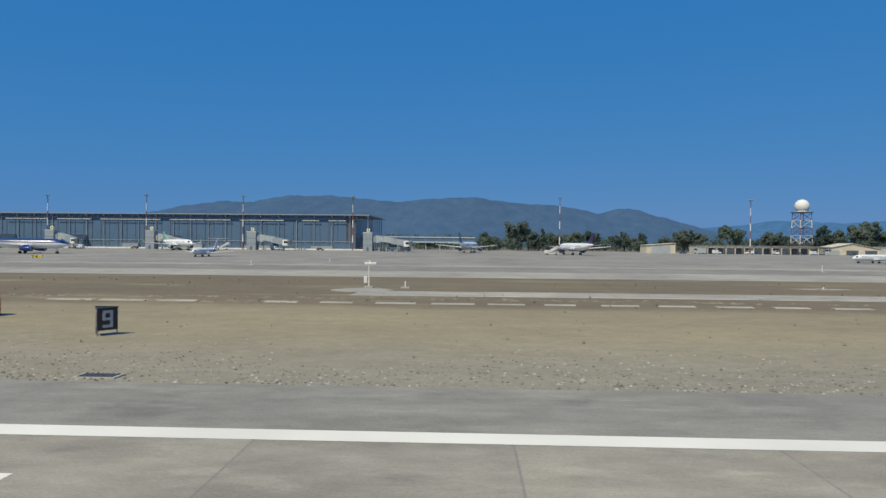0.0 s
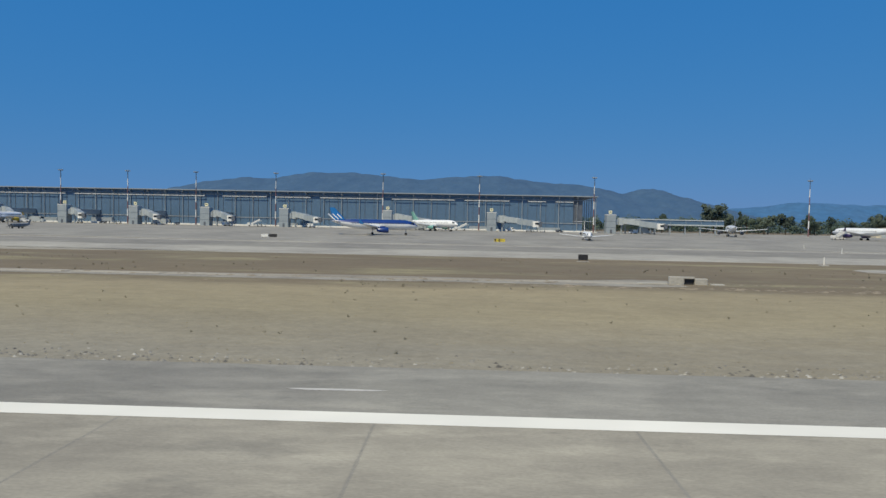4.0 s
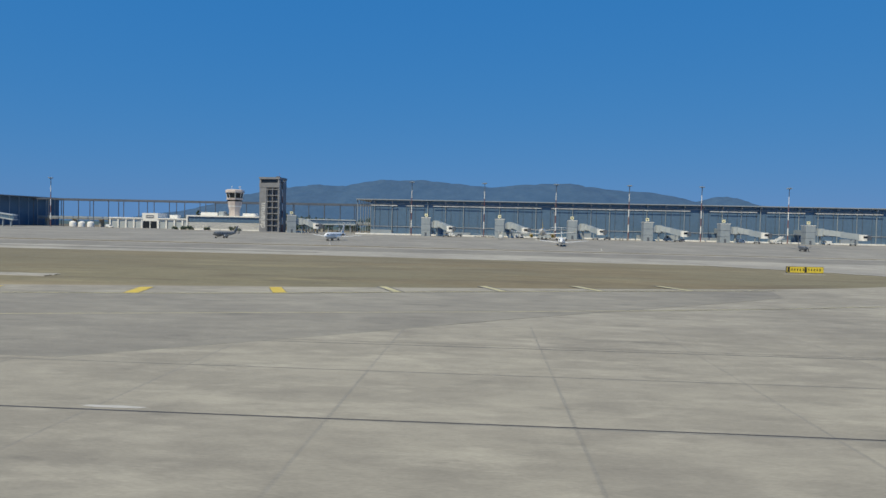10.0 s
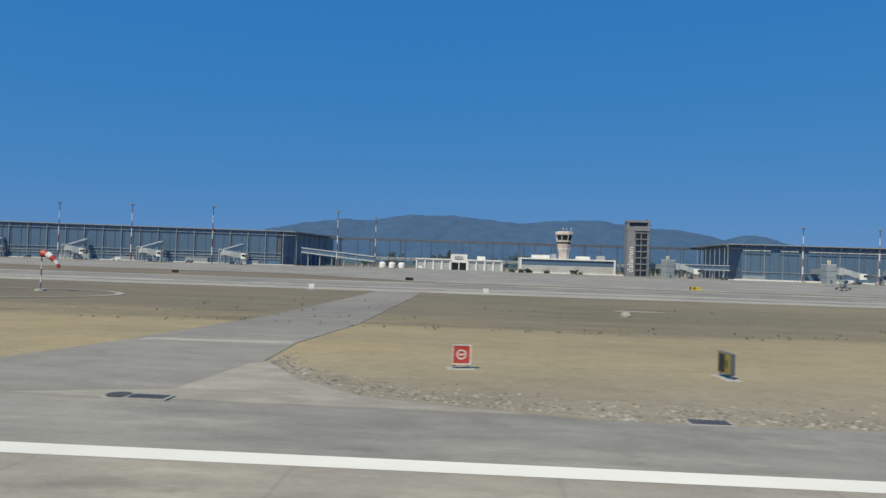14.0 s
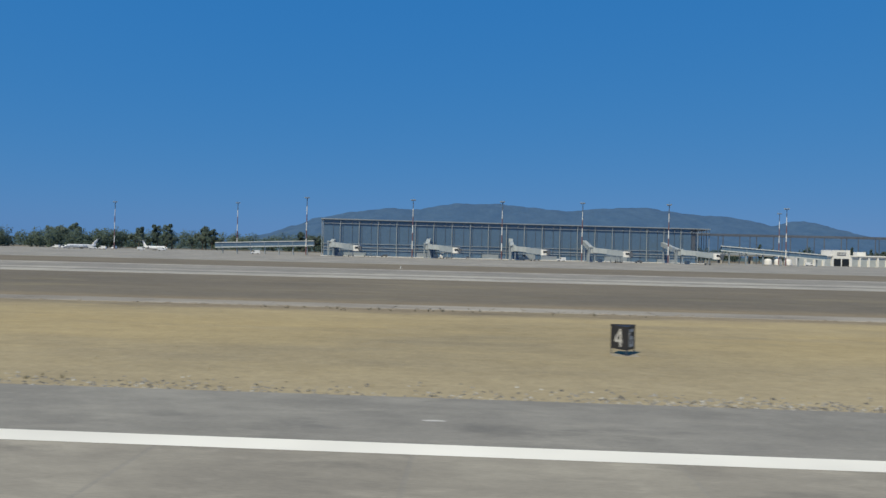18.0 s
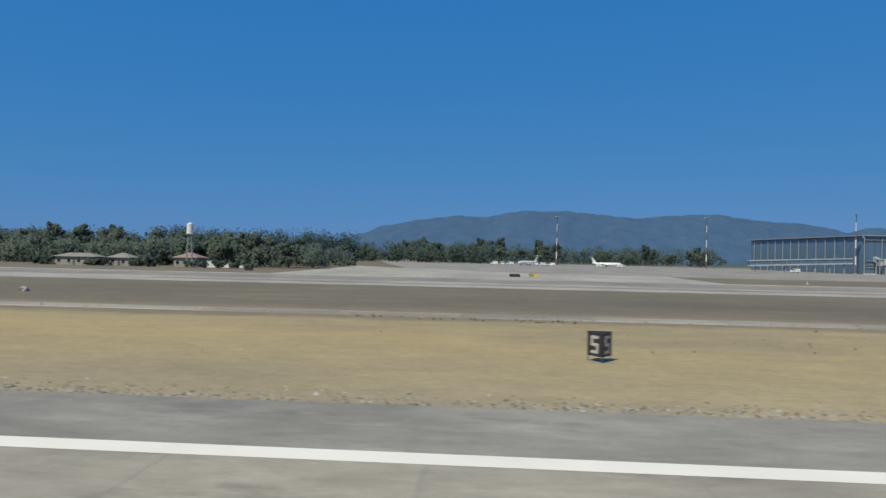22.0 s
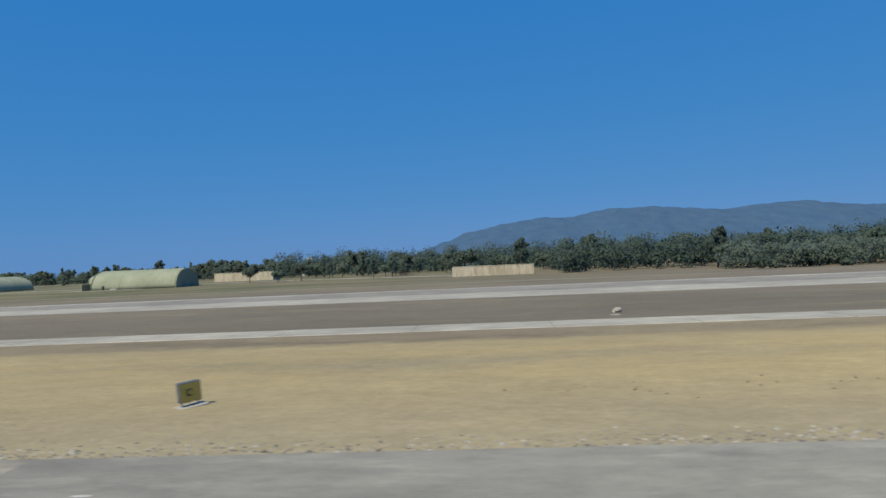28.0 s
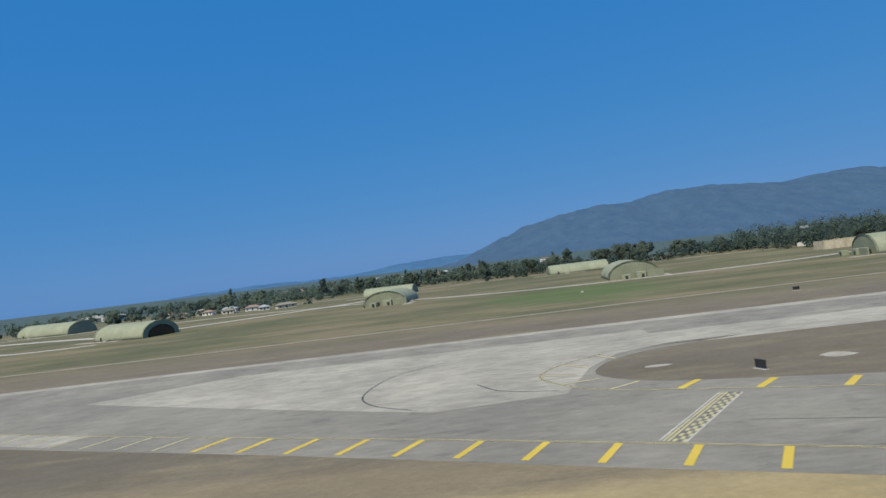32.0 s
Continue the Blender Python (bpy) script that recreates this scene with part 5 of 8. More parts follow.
# ---- other airfield signs ----
def board_sign(x, y, turn, w, h, face, back, label, symbol="", lift=0.25, depth=0.22):
    own = thing("guidance_sign", x, y, gz(y), turn, label, "sign")
    body = part("cabinet", box(-w / 2, w / 2, -depth / 2, depth / 2, lift, lift + h, 0.015), back, own)
    if face:
        part("face", box(-w / 2 + 0.04, w / 2 - 0.04, -depth / 2 - 0.012, -depth / 2 - 0.003, lift + 0.04, lift + h - 0.04), face, body)
    for px in (-w / 2 + 0.12, w / 2 - 0.12):
        part("leg", tube((px, 0, -0.05), (px, 0, lift), 0.045, 0.045, 6), "steel", own)
    part("footing", box(-w / 2 - 0.25, w / 2 + 0.25, -0.4, 0.4, -0.12, 0.05, 0.02), "concrete", own)
    if symbol == "bars":
        n = max(2, int(w / 0.45))
        for k in range(n):
            bx = -w / 2 + 0.3 + k * (w - 0.5) / n
            if k in (0, n // 2):
                part("panel", box(bx - 0.16, bx + 0.2, -depth / 2 - 0.02, -depth / 2 - 0.013, lift + 0.08, lift + h - 0.08), "black", body)
            else:
                part("bar", box(bx, bx + 0.16, -depth / 2 - 0.018, -depth / 2 - 0.013, lift + h * 0.32, lift + h * 0.68), "black", body)
    if symbol == "hook":
        for q in ((-0.2, -0.13, 0.32, 0.66), (-0.128, 0.08, 0.6, 0.66), (-0.128, 0.08, 0.32, 0.38)):
            part("bar", box(q[0], q[1], -depth / 2 - 0.018, -depth / 2 - 0.013, lift + h * q[2], lift + h * q[3]), "black", body)
    if symbol == "no_entry":
        rim = bmesh.new()
        ro, ri = h * 0.25, h * 0.19
        for k in range(24):
            a, b = k * math.pi / 12, (k + 1) * math.pi / 12
            rim.faces.new([rim.verts.new((r * math.cos(t), -depth / 2 - 0.02, lift + h / 2 + r * math.sin(t))) for r, t in ((ri, a), (ro, a), (ro, b), (ri, b))])
        part("ring", rim, "white", body)
        part("bar", box(-h * 0.13, h * 0.13, -depth / 2 - 0.02, -depth / 2 - 0.013, lift + h * 0.46, lift + h * 0.54), "white", body)
        for q in ((-w / 2, w / 2, lift, lift + 0.05), (-w / 2, w / 2, lift + h - 0.05, lift + h), (-w / 2, -w / 2 + 0.05, lift + 0.05, lift + h - 0.05), (w / 2 - 0.05, w / 2, lift + 0.05, lift + h - 0.05)):
            part("border", box(q[0], q[1], -depth / 2 - 0.025, -depth / 2 - 0.014, q[2], q[3]), "white", body)
    return own


board_sign(-652.9, 34.4, 8, 0.95, 1.0, "red", "dark_steel", "square red no-entry sign with a white ring, on short legs", "no_entry")
board_sign(-639.7, 34.7, -84, 1.4, 1.05, "dull_yellow", "dark_steel", "yellow taxiway sign with dark edge on a concrete base", "bars")
slant = board_sign(-1747.6, 32.7, 48, 1.05, 0.95, "dull_yellow", "dark_steel", "leaning yellow taxiway sign on a pale concrete base", "hook", 0.25, 0.34)
slant.matrix_basis = slant.matrix_basis @ pose(0, 0, 0, 0, -4, 0)
board_sign(-338.5, 51.5, 134, 2.2, 0.9, "", "black", "back of a black taxiway sign box")
board_sign(-300.3, 60.0, 186, 1.75, 0.85, "", "black", "back of a wide black taxiway sign box")
board_sign(-366.0, 106.0, 4, 5.6, 0.95, "yellow_sign", "black", "long yellow and black taxiway guidance sign", "bars")
board_sign(-114.3, 204.5, 2, 3.2, 0.95, "yellow_sign", "black", "yellow taxiway guidance sign beside the taxiway", "bars")
board_sign(-587.0, 205.5, -3, 3.2, 0.95, "yellow_sign", "black", "yellow taxiway guidance sign beside the taxiway", "bars")
board_sign(-185.7, 205.5, 3, 2.2, 1.0, "white", "black", "white-faced taxiway sign box in grass")
board_sign(-183.2, 205.6, 3, 2.4, 1.0, "", "black", "black back of a taxiway sign box")
board_sign(-672.2, 207.0, 2, 2.4, 0.9, "", "black", "black back of a taxiway sign box")
board_sign(-745.0, 207.0, 2, 2.0, 0.9, "", "black", "black back of a taxiway sign box")
board_sign(-1212.0, 215.0, -6, 2.6, 0.9, "yellow_sign", "black", "yellow taxiway guidance sign beside the apron", "bars")
board_sign(-1218.0, 208.0, 4, 3.2, 0.9, "", "black", "black back of a taxiway sign box")
board_sign(-1301.0, 209.0, 4, 2.6, 0.9, "", "black", "black back of a taxiway sign box")
board_sign(-2071.4, 99.5, 112, 1.9, 1.1, "", "black", "tilted black back of a taxiway sign on a pale base")
board_sign(-2005.1, 73.9, 150, 0.9, 0.8, "", "black", "small black sign box on a pale base")
board_sign(-1939.7, 119.0, 60, 1.2, 0.9, "", "black", "small black sign box on a pale base")
board_sign(-2019.0, 206.0, 10, 2.0, 0.9, "", "black", "black back of a taxiway sign box")
board_sign(-105.9, 107.0, 6, 1.5, 0.9, "", "black", "small black sign box on short legs")
for x, y in ((-682.8, 126.7), (-650.1, 131.5)):
    board_sign(x, y, 2, 1.1, 0.95, "white", "white", "plain white square marker board on a concrete base")


def sensor_post(x, y, h, label, head=True):
    own = thing("sensor_post", x, y, gz(y), 0, label, "post")
    part("footing", box(-0.55, 0.55, -0.55, 0.55, -0.1, 0.16, 0.03), "concrete", own)
    part("pole", tube((0, 0, 0.1), (0, 0, h), 0.09, 0.07, 8), "white", own)
    if head:
        part("head", box(-0.55, 0.95, -0.14, 0.14, h - 0.06, h + 0.26, 0.05), "white", own)
        part("cabinet", box(-0.62, -0.22, -0.18, 0.18, h * 0.2, h * 0.48, 0.02), "white", own)
        part("cap", tube((0.1, 0, h + 0.26), (0.1, 0, h + 0.5), 0.14, 0.05, 8), "white", own)
    return own


sensor_post(5.9, 84.5, 2.9, "white sensor post with a boxy head on a concrete base")
sensor_post(-1029.0, 85.8, 2.7, "white sensor post with a boxy head on a concrete base")
sensor_post(-1102.5, 80.0, 2.7, "white sensor post with a boxy head on a concrete base")
sensor_post(-1101.8, 80.2, 1.2, "short white sensor post", False)
sensor_post(10.5, 84.0, 0.9, "short white sensor post", False)
for x, y, h in ((-67.4, 110.0, 1.4), (99.7, 160.0, 1.6), (-35.0, 165.0, 1.4), (-943.0, 205.0, 0.9), (-380.0, 205.0, 0.9), (-1133.0, 206.0, 1.0), (-462.0, 206.0, 0.8), (64.7, 90.8, 0.4), (-24.0, 206.0, 1.0)):
    sensor_post(x, y, h, "short white marker post in the grass", False)


# ---- ragged concrete pads and stones in the grass ----
def pad(x, y, rx, ry, label, material="pale", seed=0):
    r = random.Random(seed + int(x))
    pts = [(x + rx * math.cos(a) * r.uniform(0.75, 1.1), y + ry * math.sin(a) * r.uniform(0.75, 1.1)) for a in [k * math.pi / 9 for k in range(18)]]
    tagged(mesh_object("concrete_pad", sheet(pts, 0.045, 0.1), material), label, "pad", kind="structure")


for q in ((6, 79, 3.6, 4.2), (-66, 95, 4.6, 5.5), (-2058.5, 104, 2.6, 2.4), (-2083, 111, 2.2, 1.0), (-1718.9, 80, 0.6, 0.8), (-1999, 106, 3.0, 2.2), (-630, 93, 3.5, 0.9), (65, 92, 4, 1.1), (-232.0, 74, 2.6, 1.2)):
    pad(*q, "ragged pale concrete pad in the grass")


def boulder(x, y, s, seed):
    r = random.Random(seed)
    bm = bmesh.new()
    bmesh.ops.create_icosphere(bm, subdivisions=2, radius=s)
    for v in bm.verts:
        v.co *= 0.82 + 0.36 * noise.noise(v.co * (1.3 / s) + Vector((seed, 0, 0)))
        v.co.z *= 0.7
    ob = mesh_object("stone_block", bm, "pale")
    ob.matrix_basis = pose(x, y, gz(y) + s * 0.3, 0, 0, r.uniform(0, 360))
    tagged(ob, "pale weathered stone lying in dark grass", "stone")


for k, (x, y, s) in enumerate(((-1286.8, 86, 0.75), (-566.0, 89, 0.65), (-1718.0, 84, 0.7), (-634.5, 81, 0.7), (-1946.0, 245, 1.3), (-2068, 300, 0.9), (-1033.0, 90.0, 0.5))):
    boulder(x, y, s, k + 3)


# ---- drain gratings along the runway edge ----
def grating(x, y):
    own = thing("drain_grating", x, y, gz(y) + 0.055, 0, "dark iron drain grating in a concrete frame", "drain", "runway edge gratings")
    part("frame", box(-0.8, 0.8, -0.42, 0.42, -0.06, 0.0), "concrete", own)
    part("grate", box(-0.68, 0.68, -0.32, 0.32, -0.03, 0.012), "joint", own)
    for k in range(7):
        part("slat", box(-0.6 + k * 0.2 - 0.03, -0.6 + k * 0.2 + 0.03, -0.3, 0.3, 0.013, 0.03), "dark_steel", own)
    return own


g0 = grating(4.5, 24.9)
for x in (-603.2, -1780):
    copy_thing(g0, pose(x, 25.0, gz(25.0) + 0.055))


# ---- arresting gear: cable, sheave and striped shed ----
def arresting_gear():
    own = thing("arresting_cable", -17.5, 24.5, 0, 0, "dark arresting cable with rubber discs along the runway edge", "cable")
    cable = bmesh.new()
    last = None
    for k in range(42):
        p = Vector((0.9 - k * 1.5, 0.04 * math.sin(k * 1.3) + (0.1 if k < 4 else -0.12), 0.085 + 0.02 * math.sin(k * 2.1)))
        if last:
            add_tube(cable, last, p, 0.026, 0.026, 6)
        last = p
    part("cable", cable, "rubber", own)
    for k in range(26):
        x = -3.4 - k * 2.15 + 0.3 * math.sin(k * 3)
        part("disc", tube((x - 0.05, -0.1, 0.085), (x + 0.05, -0.1, 0.085), 0.065, 0.065, 10), "rubber", own)
    part("end_fitting", tube((-59.3, -0.1, 0.085), (-59.1, -0.1, 0.085), 0.075, 0.075, 10), "rubber", own)
    part("sleeve", tube((-2.6, 0.08, 0.13), (-2.2, 0.08, 0.13), 0.06, 0.065, 10), "rubber", own)
    part("damper", tube((-0.95, 0.1, 0.14), (-0.4, 0.15, 0.16), 0.08, 0.08, 10), "rubber", own)
    sh = part("sheave_box", box(0.85, 1.4, 0.0, 0.45, 0.0, 0.32, 0.03), "dark_steel", own)
    part("stripe", box(0.8, 0.87, -0.02, 0.47, 0.02, 0.32), "dull_yellow", sh)
    part("stripe", box(1.36, 1.43, -0.02, 0.47, 0.02, 0.32), "dull_yellow", sh)
    part("pipe", tube((1.4, 0.4, 0.16), (1.75, 1.2, 0.45), 0.09, 0.09, 10), "concrete", own)
    shed = thing("equipment_shed", -15.45, 41.6, gz(41.6), -6, "small arched shed in red and white stripes, red door", "shed")
    w, h, dp = 1.27, 2.15, 4.0
    def arch(y, grow=1.0):
        pts = [(-w * grow, y, 0.0), (-w * grow, y, h - w)]
        pts += [(-w * grow * math.cos(a), y, h - w + w * grow * math.sin(a)) for a in [k * math.pi / 12 for k in range(1, 12)]]
        return pts + [(w * grow, y, h - w), (w * grow, y, 0.0)]
    n = 6
    for k in range(n):
        part("stripe", loft([arch(k * dp / n), arch((k + 1) * dp / n)]), "white" if k % 2 == 0 else "red", shed)
    front = part("front_wall", loft([arch(-0.06, 0.97), arch(-0.003, 0.97)], smooth=False), "white", shed)
    part("door", box(-0.62, 0.62, -0.1, -0.063, 0.0, h - 0.16), "red", front, "red door panel")
    for sx in (-0.58, 0.58):
        part("hatch", box(sx - 0.36, sx + 0.36, -0.13, -0.101, 1.0, 1.75), "dark_steel", front)
    part("vent", tube((0, 1.0, h - 0.05), (0, 1.0, h + 0.35), 0.06, 0.06, 6), "dark_steel", shed)
    post = thing("marker_post", -19.4, 35.7, gz(35.7), 24, "white rectangular marker post on a concrete base", "post")
    part("post", box(-0.2, 0.2, -0.2, 0.2, 0.05, 1.62, 0.02), "white", post)
    part("base", box(-0.55, 0.55, -0.45, 0.45, -0.1, 0.08, 0.03), "concrete", post)
    # spoil heap before the shed
    bm = bmesh.new()
    n = 26
    grid = []
    for j in range(n):
        row = []
        for i in range(n):
            u, v = i / (n - 1) * 2 - 1, j / (n - 1) * 2 - 1
            d = min(1.0, math.hypot(u, v))
            z = 0.75 * (1 - d) ** 1.1 + 0.12 * noise.fractal(Vector((u * 3, v * 3, 2.2)), 1, 2, 4) * (1 - d)
            row.append(bm.verts.new((-15.9 + u * 2.1 + 0.55 * v, 34.0 + v * 8.0, gz(34.0 + v * 8.0) - 0.02 + max(z, -0.02))))
        grid.append(row)
    for a, b in zip(grid, grid[1:]):
        for i in range(n - 1):
            f = bm.faces.new((a[i], a[i + 1], b[i + 1], b[i]))
            f.smooth = True
    tagged(mesh_object("spoil_heap", bm, "earth"), "heap of reddish brown earth before the shed", "earth", kind="structure")


M["earth"] = surface("reddish_earth", (0.25, 0.19, 0.125), (0.32, 0.255, 0.175), 0.7, 5, 0.95, 0.6, 0.05)
arresting_gear()


# ---- windsock ----
def windsock():
    own = thing("windsock", -713.8, 94.0, gz(94), 0, "red and white windsock hanging from a striped pole", "windsock")
    part("base", tube((0, 0, -0.1), (0, 0, 0.25), 0.8, 0.7, 12), "concrete", own)
    for k in range(5):
        part("pole_band", tube((0, 0, 0.2 + k * 0.98), (0, 0, 1.18 + k * 0.98), 0.09, 0.08, 8), "white" if k % 2 else "dark_steel", own)
    pts = [(0.0, 5.3, 0.52), (0.75, 5.2, 0.50), (1.4, 4.8, 0.44), (1.95, 4.35, 0.36), (2.35, 3.8, 0.28), (2.6, 3.3, 0.2)]
    for k in range(5):
        (x0, z0, r0), (x1, z1, r1) = pts[k], pts[k + 1]
        bm = bmesh.new()
        add_tube(bm, (x0, 0, z0), (x1, 0, z1), r0, r1, 12, False)
        part("sock_band", bm, "red" if k % 2 == 0 else "white", own)
    ring = [Vector((-713.0 + 12.5 * math.cos(a), 88.0 + 12.0 * math.sin(a), 0)) for a in [k * math.pi / 32 for k in range(65)]]
    tagged(mesh_object("windsock_ring", ribbon(ring, 0.55, 0.05), "pale"), "pale circle on the ground round the windsock", "road marking", kind="structure")


windsock()


# ---- aircraft ----
def aircraft(name, label, L, D, span, paint, tail, belly=None, engines="wing", ttail=False, prop=False, fin_h=None, chord=None, waist=-8, nacelle=None):
    """An aircraft standing on its wheels, its nose towards +x, its middle over the origin."""
    own = thing(name, 0, 0, 0, 0, label, "aircraft")
    R = D / 2
    axle = R * (1.05 if engines == "wing" else 0.62)
    zc = axle + R
    st = [(0.0, 0.04, -0.25), (0.015, 0.25, -0.2), (0.045, 0.52, -0.1), (0.09, 0.8, -0.03), (0.15, 0.97, 0), (0.22, 1, 0), (0.62, 1, 0), (0.74, 0.9, 0.08), (0.86, 0.62, 0.28), (0.95, 0.33, 0.48), (1.0, 0.1, 0.6)]
    def arc(f, s, dz, a0, a1, n):
        return [(L / 2 - f * L, R * s * math.cos(a), zc + dz * R + R * s * math.sin(a)) for a in [a0 + (a1 - a0) * k / n for k in range(n + 1)]]
    def half(a0, a1):
        bm = bmesh.new()
        rows = [[bm.verts.new(p) for p in arc(f, s, dz, a0, a1, 10)] for f, s, dz in st]
        for a, b in zip(rows, rows[1:]):
            for k in range(10):
                fc = bm.faces.new((a[k], a[k + 1], b[k + 1], b[k]))
                fc.smooth = True
        bm.normal_update()
        return bm
    split = radians(waist)
    top = part("fuselage_top", half(split, math.pi - split), paint, own)
    part("fuselage_belly", half(math.pi - split, 2 * math.pi + split), belly or paint, own)
    # windows: cockpit band and cabin row
    for s in (-1, 1):
        bm = bmesh.new()
        a0, a1 = (radians(18), radians(52)) if s > 0 else (radians(128), radians(162))
        c = arc(0.05, 0.57, -0.09, a0, a1, 3) + arc(0.085, 0.79, -0.035, a0, a1, 3)[::-1]
        bm.faces.new([bm.verts.new(Vector(p) + Vector((0.01, 0, 0.02))) for p in c])
        part("cockpit_window", bm, "window", top)
    nwin = int(L * 0.62 / 1.05)
    for s in (-1, 1):
        for k in range(nwin):
            x = L / 2 - L * 0.17 - k * 1.05
            yy = s * (R * 0.985 + 0.012)
            part("window", box(x - 0.16, x + 0.16, min(yy, yy - s * 0.05), max(yy, yy - s * 0.05), zc + R * 0.12, zc + R * 0.12 + 0.42), "window", top)
    def blade(root, tip, rc, tc, th, vertical=False):
        rings = []
        for c, ch, t in ((root, rc, th), (tip, tc, th * 0.4)):
            pr = [(0.5, 0), (0.35, 0.42), (0.1, 0.5), (-0.25, 0.25), (-0.5, 0), (-0.25, -0.22), (0.1, -0.45), (0.35, -0.35)]
            rings.append([(c[0] + ch * u, c[1] + (t * v if vertical else 0), c[2] + (0 if vertical else t * v)) for u, v in pr])
        return loft(rings)
    rc = chord or L * 0.16
    wz = zc - R * 0.62 if not prop else zc - R * 0.7
    for s in (-1, 1):
        sweep = 0.22 * span if engines != "none" and not prop else 0.02 * span
        w = part("wing", blade((0.02 * L, s * R * 0.6, wz), (0.02 * L - sweep * 0.75, s * span / 2, wz + span * 0.045), rc, rc * 0.28, D * 0.16), belly or paint, own)
        if engines == "wing":
            part("winglet", blade((0.02 * L - sweep * 0.78, s * span / 2, wz + span * 0.045), (0.02 * L - sweep * 0.9, s * (span / 2 + 0.25), wz + span * 0.045 + 1.7), rc * 0.28, rc * 0.12, 0.12, True), tail, w)
            ex, ey, ez, er = L * 0.09, s * span * 0.17, wz - R * 0.42, R * 0.55
        elif engines == "tail":
            ex, ey, ez, er = -L * 0.26, s * R * 1.5, zc + R * 0.35, R * 0.42
        if engines in ("wing", "tail"):
            rings = [[(ex + dx, ey + er * q * math.cos(a), ez + er * q * math.sin(a)) for a in [k * math.pi / 8 for k in range(16)]] for dx, q in ((er * 2.0, 0.86), (er * 1.8, 0.98), (er * 0.6, 1.0), (-er * 1.2, 0.8), (-er * 2.1, 0.55))]
            e = part("engine", loft(rings), belly or paint if engines == "tail" else nacelle or tail, own)
            part("intake", tube((ex + er * 1.99, ey, ez), (ex + er * 2.02, ey, ez), er * 0.78, er * 0.78, 16), "black", e)
            part("intake_lip", loft([[(ex + dx, ey + er * q * math.cos(a), ez + er * q * math.sin(a)) for a in [k * math.pi / 8 for k in range(16)]] for dx, q in ((er * 1.95, 0.93), (er * 2.06, 0.88), (er * 2.06, 0.8))], False), "bare_metal", e)
            part("pylon", box(ex - er, ex + er, min(ey, ey - s * (0.12 if engines == "wing" else R * 0.6)), max(ey, ey - s * (0.12 if engines == "wing" else R * 0.6)), ez + er * (0.8 if engines == "wing" else -0.1), ez + er * (1.4 if engines == "wing" else 0.15)), paint, own)
    fh = fin_h or L * 0.155
    fr, ft = (-L * 0.40, 0, zc + R * 0.55), (-L * 0.40 - fh * 0.62, 0, zc + R * 0.55 + fh)
    fin = part("fin", blade(fr, ft, L * 0.15, L * 0.062, D * 0.1, True), tail, own)
    tz = ft[2] - 0.15 if ttail else zc + R * 0.4
    tx = ft[0] + 0.2 if ttail else -L * 0.43
    for s in (-1, 1):
        part("tailplane", blade((tx, s * (0.05 if ttail else R * 0.25), tz), (tx - span * 0.05, s * span * (0.22 if ttail else 0.18), tz + (0.0 if ttail else 0.5)), L * 0.085, L * 0.035, D * 0.06), belly or paint if not ttail else paint, own)
    # undercarriage
    wr = max(0.26, D * 0.13)
    for x, y in ((L * 0.36, 0.0), (-L * 0.03, R * 1.05), (-L * 0.03, -R * 1.05)):
        leg = part("gear_leg", tube((x, y, wr * 0.8), (x, y, zc - R * 0.55), 0.1 * D / 3, 0.12 * D / 3, 8), "steel", own)
        for dy in (-0.22 * D / 3 - 0.06, 0.22 * D / 3 + 0.06):
            part("wheel", tube((x, y + dy - 0.12 * D / 3, wr), (x, y + dy + 0.12 * D / 3, wr), wr, wr, 14), "rubber", leg)
    if prop:
        hub = part("spinner", tube((L / 2 - 0.05, 0, zc - R * 0.2), (L / 2 + 0.5, 0, zc - R * 0.2), 0.28, 0.04, 10), "dark_steel", own)
        for k in range(4):
            a = k * math.pi / 2 + 0.5
            bm = box(-0.03, 0.03, -0.09, 0.09, 0.2, 1.3)
            moved(bm, Matrix.Translation((L / 2 + 0.18, 0, zc - R * 0.2)) @ Matrix.Rotation(a, 4, "X"))
            part("propeller_blade", bm, "black", hub)
    return own, zc, R


M["pale_green"] = glossy("pale_green_paint", (0.16, 0.34, 0.30), 0.3)
M["dark_purple"] = glossy("dark_purple_paint", (0.05, 0.035, 0.11), 0.3)


def park(ac, x, y, heading):
    ac.matrix_basis = pose(x, y, gz(y) + 0.045, 0, 0, heading)


blue, zc, R = aircraft("airliner", "white and dark blue airliner with a blue tail, on the apron", 34, 3.95, 33, "aircraft_blue", "aircraft_mid_blue", "aircraft_white", waist=12, nacelle="aircraft_blue")
for k in range(3):
    bm = box(-0.2, 0.2, -0.24, 0.24, 0, 3.6 - k * 0.5)
    moved(bm, Matrix.Translation((-15.6 + k * 1.3, 0, zc + R * 0.75 + k * 0.35)) @ Matrix.Rotation(radians(-48), 4, "Y"))
    part("tail_stripe", bm, "aircraft_white", blue)
park(blue, -160.5, 268, 8)
jet, *_ = aircraft("airliner", "white airliner with a pale green tail at the gate", 34, 3.95, 33, "aircraft_white", "pale_green", "aircraft_white")
park(jet, -142, 369, -40)
reg, *_ = aircraft("regional_jet", "white business jet with a high tail and rear engines", 21, 2.4, 20, "aircraft_white", "aircraft_white", None, "tail", True, fin_h=4.4)
park(reg, -80.3, 251, 266)
for x, y, hd in ((-386.3, 257, 264), (-473, 261, 262), (165, 252, 200), (-1200, 470, 228), (-1146, 470, 345)):
    copy_thing(reg, pose(x, y, gz(y) + 0.045, 0, 0, hd))
